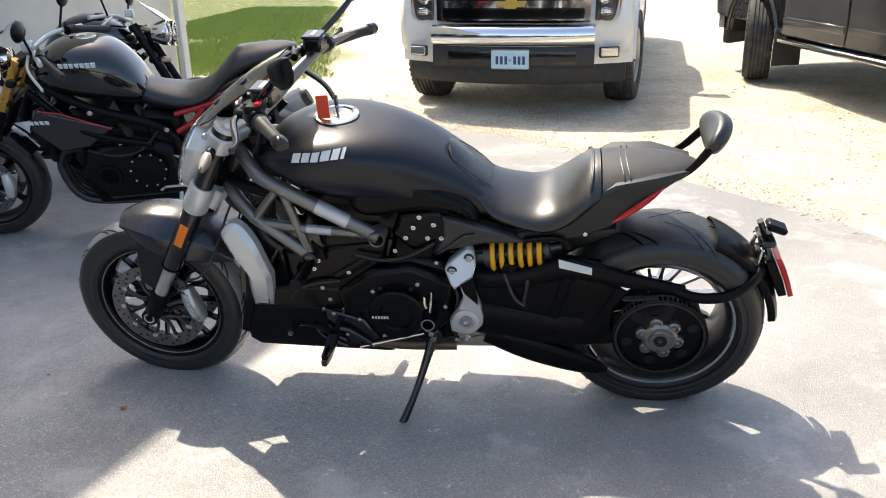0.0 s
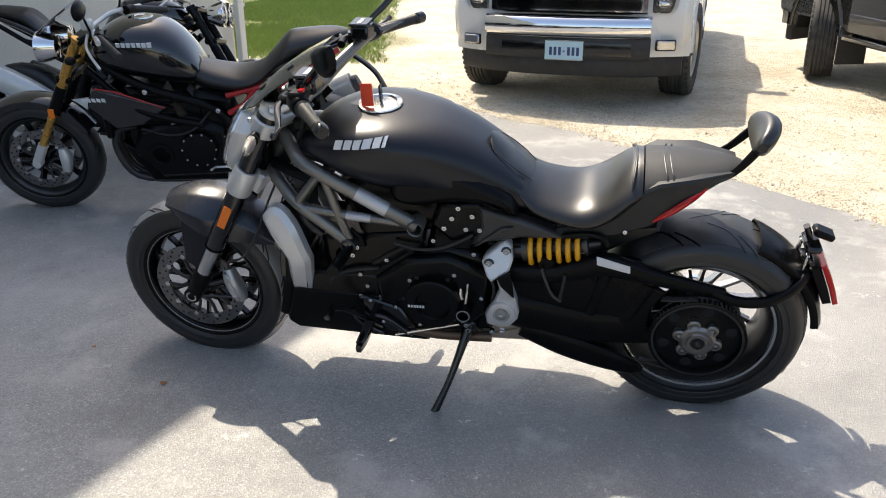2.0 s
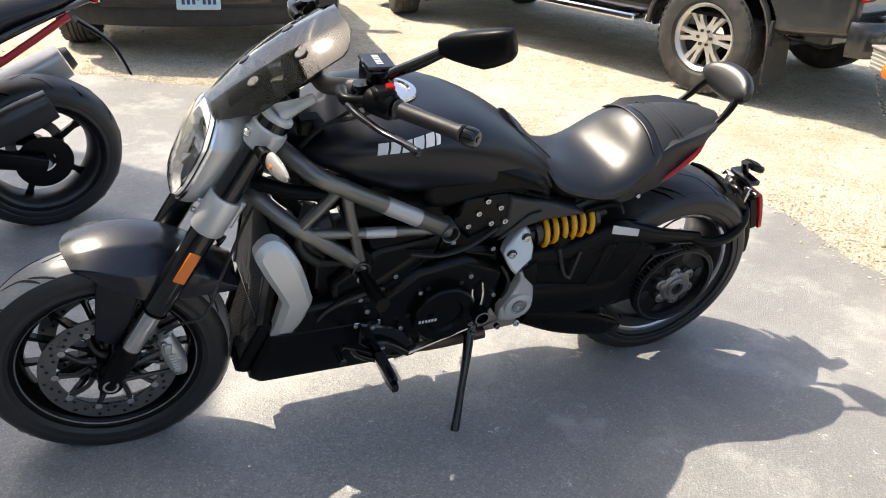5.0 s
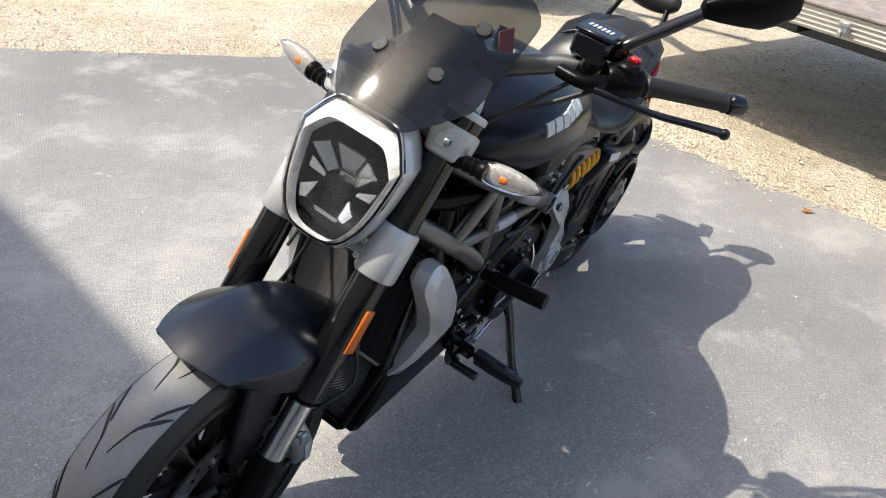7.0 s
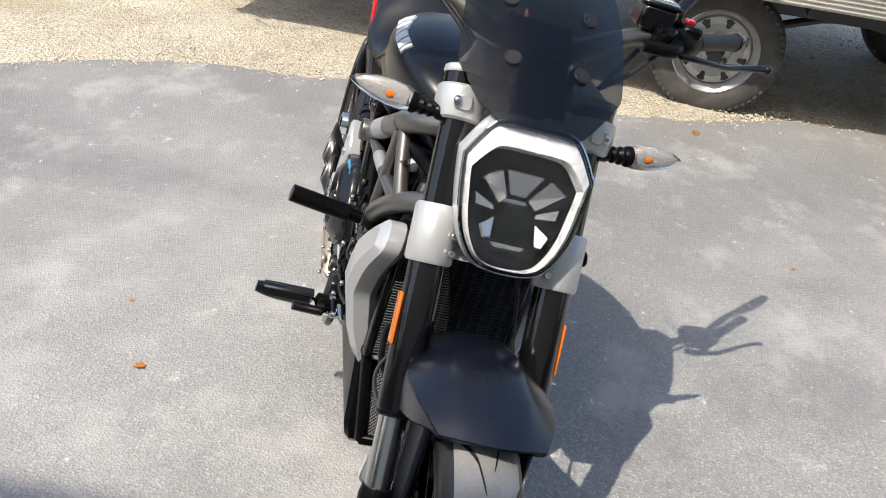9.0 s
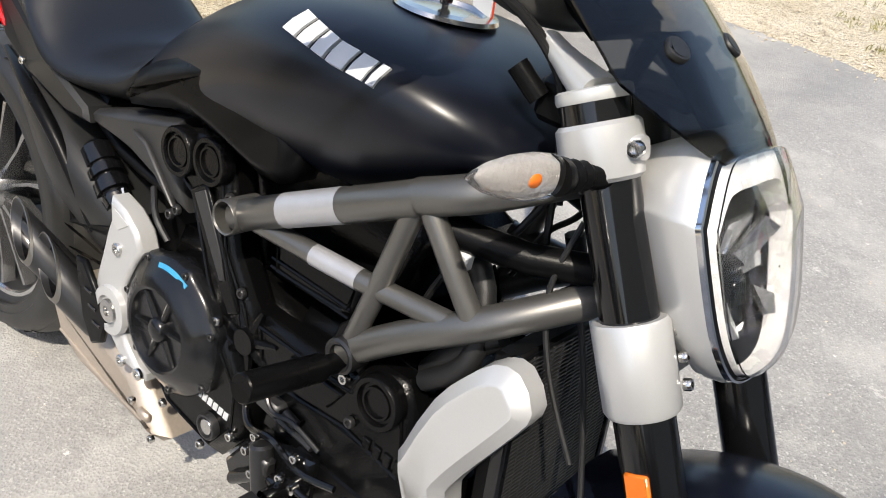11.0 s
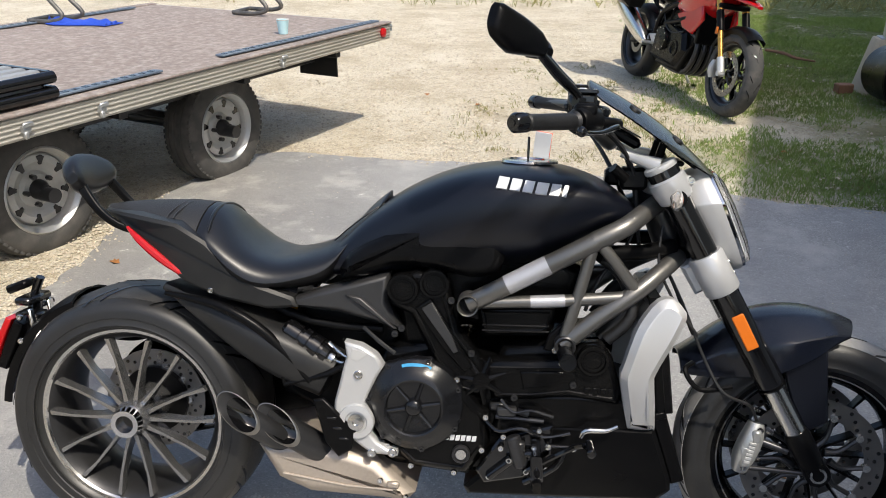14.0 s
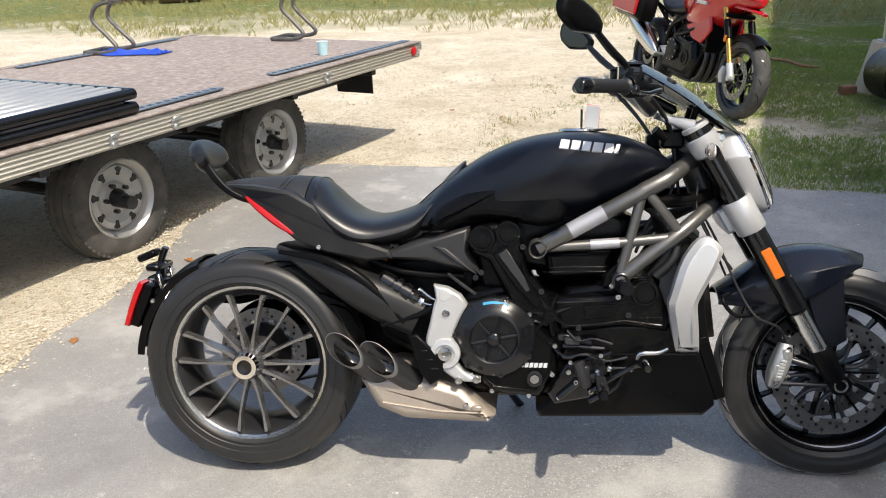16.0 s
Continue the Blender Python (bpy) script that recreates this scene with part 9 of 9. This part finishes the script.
# black full-dress tourer, seen from behind
tour = thing("motorcycle", "black touring motorcycle with saddlebags and chrome exhausts", "motorcycle", stand_at(3.16, 2.28, (0.985, -0.17), 8), "parked motorcycles")
part("rear_wheel", lathe([(-0.07, 0.02), (-0.07, 0.2), (-0.05, 0.215), (0.05, 0.215), (0.07, 0.2), (0.07, 0.02)], 40, (0, 0, 0.32)), ENGINE, tour)
tyre((0, 0, 0.32), 0.325, 0.18, 0.215, 0.04, RUBBER, tour)
part("rear_mudguard", arc_guard((0, 0, 0.32), 0.36, 20, 178, 0.10, 0.105, 0.006, 20, 0.6, 0.12), BLACKG, tour)
for s in (-1, 1):
    bag = part("saddlebag", body([(0.36, 0.08, 0.58, 0.45, 0.34), (0.25, 0.115, 0.63, 0.45, 0.27), (-0.2, 0.12, 0.62, 0.45, 0.25), (-0.38, 0.11, 0.58, 0.44, 0.27), (-0.45, 0.07, 0.52, 0.43, 0.32)], 28, 3.4, 3.4), BLACKG, tour, m=pose(0.07, s * 0.27, 0))
    part("bag_latch", box((-0.1, 0.12, 0.55), (0.12, 0.02, 0.03), 0.005), CHROME, bag) if s > 0 else part("bag_latch", box((-0.1, -0.12, 0.55), (0.12, 0.02, 0.03), 0.005), CHROME, bag)
    px = part("exhaust_pipe", pipe((-0.52 if s < 0 else -0.25, s * 0.26, 0.20), (0.9, s * 0.24, 0.25), 0.05, 0.004, 24, 0.15), CHROME, tour, "chrome exhaust pipe")
    part("guard_rail", tube([(-0.30, s * 0.40, 0.33), (-0.40, s * 0.36, 0.345), (-0.40, s * 0.2, 0.36), (-0.34, s * 0.12, 0.37)], 0.014, 10, smooth=4), CHROME, tour)
    si = part("turn_signal", join(rod((-0.36, s * 0.12, 0.535), (-0.36, s * 0.22, 0.535), 0.012, 10), lathe([(-0.04, 0.03), (0.02, 0.035), (0.03, 0.0005)], 20, (-0.36, s * 0.24, 0.535), "x", closed=False)), CHROME, tour)
    part("signal_lens", lathe([(-0.042, 0.0005), (-0.05, 0.02), (-0.04, 0.033), (-0.036, 0.033)], 20, (-0.37, s * 0.24, 0.535), "x", closed=False), AMBER, si, "amber lens")
part("tail_lamp", box((-0.37, 0, 0.585), (0.06, 0.14, 0.09), 0.02), REDLENS, tour)
trunk = part("top_case", slab([(-0.50, 0.77), (-0.10, 0.77), (-0.05, 0.88), (-0.10, 1.07), (-0.44, 1.09), (-0.53, 0.94)], -0.29, 0.29, 0.05), BLACKG, tour, "black top case")
part("case_trim", join(box((-0.525, 0, 0.86), (0.02, 0.4, 0.03), 0.006), box((-0.3, -0.292, 0.86), (0.34, 0.012, 0.03), 0.004)), CHROME, trunk)
part("case_rack", join(tube([(-0.4, -0.15, 0.76), (-0.2, -0.15, 0.75), (0.0, -0.12, 0.70)], 0.012, 8), tube([(-0.4, 0.15, 0.76), (-0.2, 0.15, 0.75), (0.0, 0.12, 0.70)], 0.012, 8)), CHROME, tour)
part("seat", loft([seat_ring(x, w, zt, d_, zb) for x, w, zt, d_, zb in spline([(0.9, 0.10, 0.80, -0.01, 0.66), (0.65, 0.18, 0.74, 0.0, 0.62), (0.4, 0.19, 0.76, 0, 0.62), (0.3, 0.17, 0.84, -0.02, 0.66), (0.0, 0.16, 0.85, -0.02, 0.70)], 4)]), SEATM, tour)
part("fuel_tank", body([(0.8, 0.12, 0.80, 0.74, 0.66), (0.95, 0.17, 0.88, 0.78, 0.68), (1.15, 0.18, 0.92, 0.80, 0.70), (1.3, 0.10, 0.90, 0.82, 0.74)], 28), BLACKG, tour)
part("engine", slab([(0.5, 0.2), (1.15, 0.2), (1.2, 0.5), (0.95, 0.7), (0.7, 0.66), (0.5, 0.4)], -0.16, 0.16, 0.04), DARKMET, tour)
part("fork_leg", tube([(1.42, 0.11, 0.85), (1.64, 0.11, 0.32)], 0.028, 12), CHROME, tour)
part("fork_leg", tube([(1.42, -0.11, 0.85), (1.64, -0.11, 0.32)], 0.028, 12), CHROME, tour)
tyre((1.64, 0, 0.32), 0.325, 0.13, 0.23, 0.04, RUBBER, tour, "front_tyre")
part("front_rim", lathe([(-0.05, 0.03), (-0.05, 0.23), (0.05, 0.23), (0.05, 0.03)], 40, (1.64, 0, 0.32)), ENGINE, tour)
part("handlebar", tube([(0.95, 0.38, 1.05), (1.3, 0.2, 1.12), (1.35, 0, 1.05), (1.3, -0.2, 1.12), (0.95, -0.38, 1.05)], 0.015, 10, smooth=4), CHROME, tour)
part("side_stand", tube([(0.6, 0.15, 0.25), (0.62, 0.27, 0.05)], 0.014, 8), CHROME, tour)

# concrete footings, one with a steel post, a black tub and odd bits at the edge of the lawn
for x, y, r, h, lab in ((3.53, 4.38, 3, 0.40, "tapered weathered concrete footing standing on the lawn"), (3.56, 5.5, -4, 0.44, "tapered concrete footing under a steel post")):
    blk = []
    for z, k in ((-0.03, 1.0), (0.02, 1.0), (h - 0.015, 0.6), (h, 0.57)):
        blk.append([(0.195 * k * math.copysign(abs(math.cos(q)) ** 0.35, math.cos(q)), 0.195 * k * math.copysign(abs(math.sin(q)) ** 0.35, math.sin(q)), z) for q in [2 * math.pi * (i + 0.5) / 24 for i in range(24)]])
    whole("concrete_footing", loft(blk), CONCRETE, lab, "concrete footing", "concrete footings", m=pose(x, y, -0.02, 0, 0, r))
post = thing("steel_post", "grey galvanised steel post on a concrete footing", "post", pose(3.56, 5.5, 0.418, 0, 0, -4))
part("upright", box((0, 0, 0.6), (0.09, 0.09, 1.2), 0.006), GALV, post)
part("base_plate", box((0, 0, 0.006), (0.16, 0.16, 0.012), 0.003), GALV, post)
whole("wood_block", box((0, 0, 0.03), (0.13, 0.09, 0.075), 0.008), TIMBER, "short reddish timber offcut on the lawn", "wood block", m=pose(3.25, 5.4, 0.0, 0, 0, 12))
whole("fallen_branch", tube([(0, 0, 0.02), (0.12, -0.22, 0.03), (0.2, -0.42, 0.02), (0.33, -0.6, 0.025)], [0.012, 0.016, 0.014, 0.008], 8, smooth=4), TIMBER, "thin dark fallen branch on the lawn", "branch", m=pose(3.0, 7.2, 0.0))
tub = thing("plant_tub", "black plastic tub lying on the lawn", "tub", pose(3.5, 4.95, 0.235, 0, 86, -80))
part("tub_wall", lathe([(-0.2, 0.0005), (-0.2, 0.205), (0.2, 0.235), (0.22, 0.245), (0.22, 0.23), (-0.18, 0.195), (-0.18, 0.0005)], 32, (0, 0, 0), "z", closed=False), MATT, tub)
part("tub_rim", lathe([(0.22, 0.24), (0.22, 0.26), (0.245, 0.26), (0.245, 0.24)], 32, (0, 0, 0), "z"), MATT, tub)
# logs stacked far off
LOG = material("old_bark", (0.16, 0.105, 0.07), 0.9, 0, 0.3, 8, 60, 0.7)
for x, y, z, r, ang, ln in ((-8.6, 17.6, 0.3, 0.32, 12, 3.2), (-7.2, 18.2, 0.28, 0.3, -8, 2.6), (-7.9, 17.9, 0.8, 0.28, 4, 2.8), (-5.2, 18.6, 0.25, 0.27, 20, 2.2)):
    g = [tube([(ln * (f - 0.5), 0.03 * math.sin(9 * f), 0.02 * math.cos(7 * f)) for f in np.linspace(0, 1, 9)], [r * (1 + 0.08 * math.sin(5 * f)) for f in np.linspace(0, 1, 9)], 16)]
    whole("log", join(*g), LOG, "weathered brown log lying at the field's edge", "log", "felled logs", m=pose(x, y, z, 0, 0, ang))
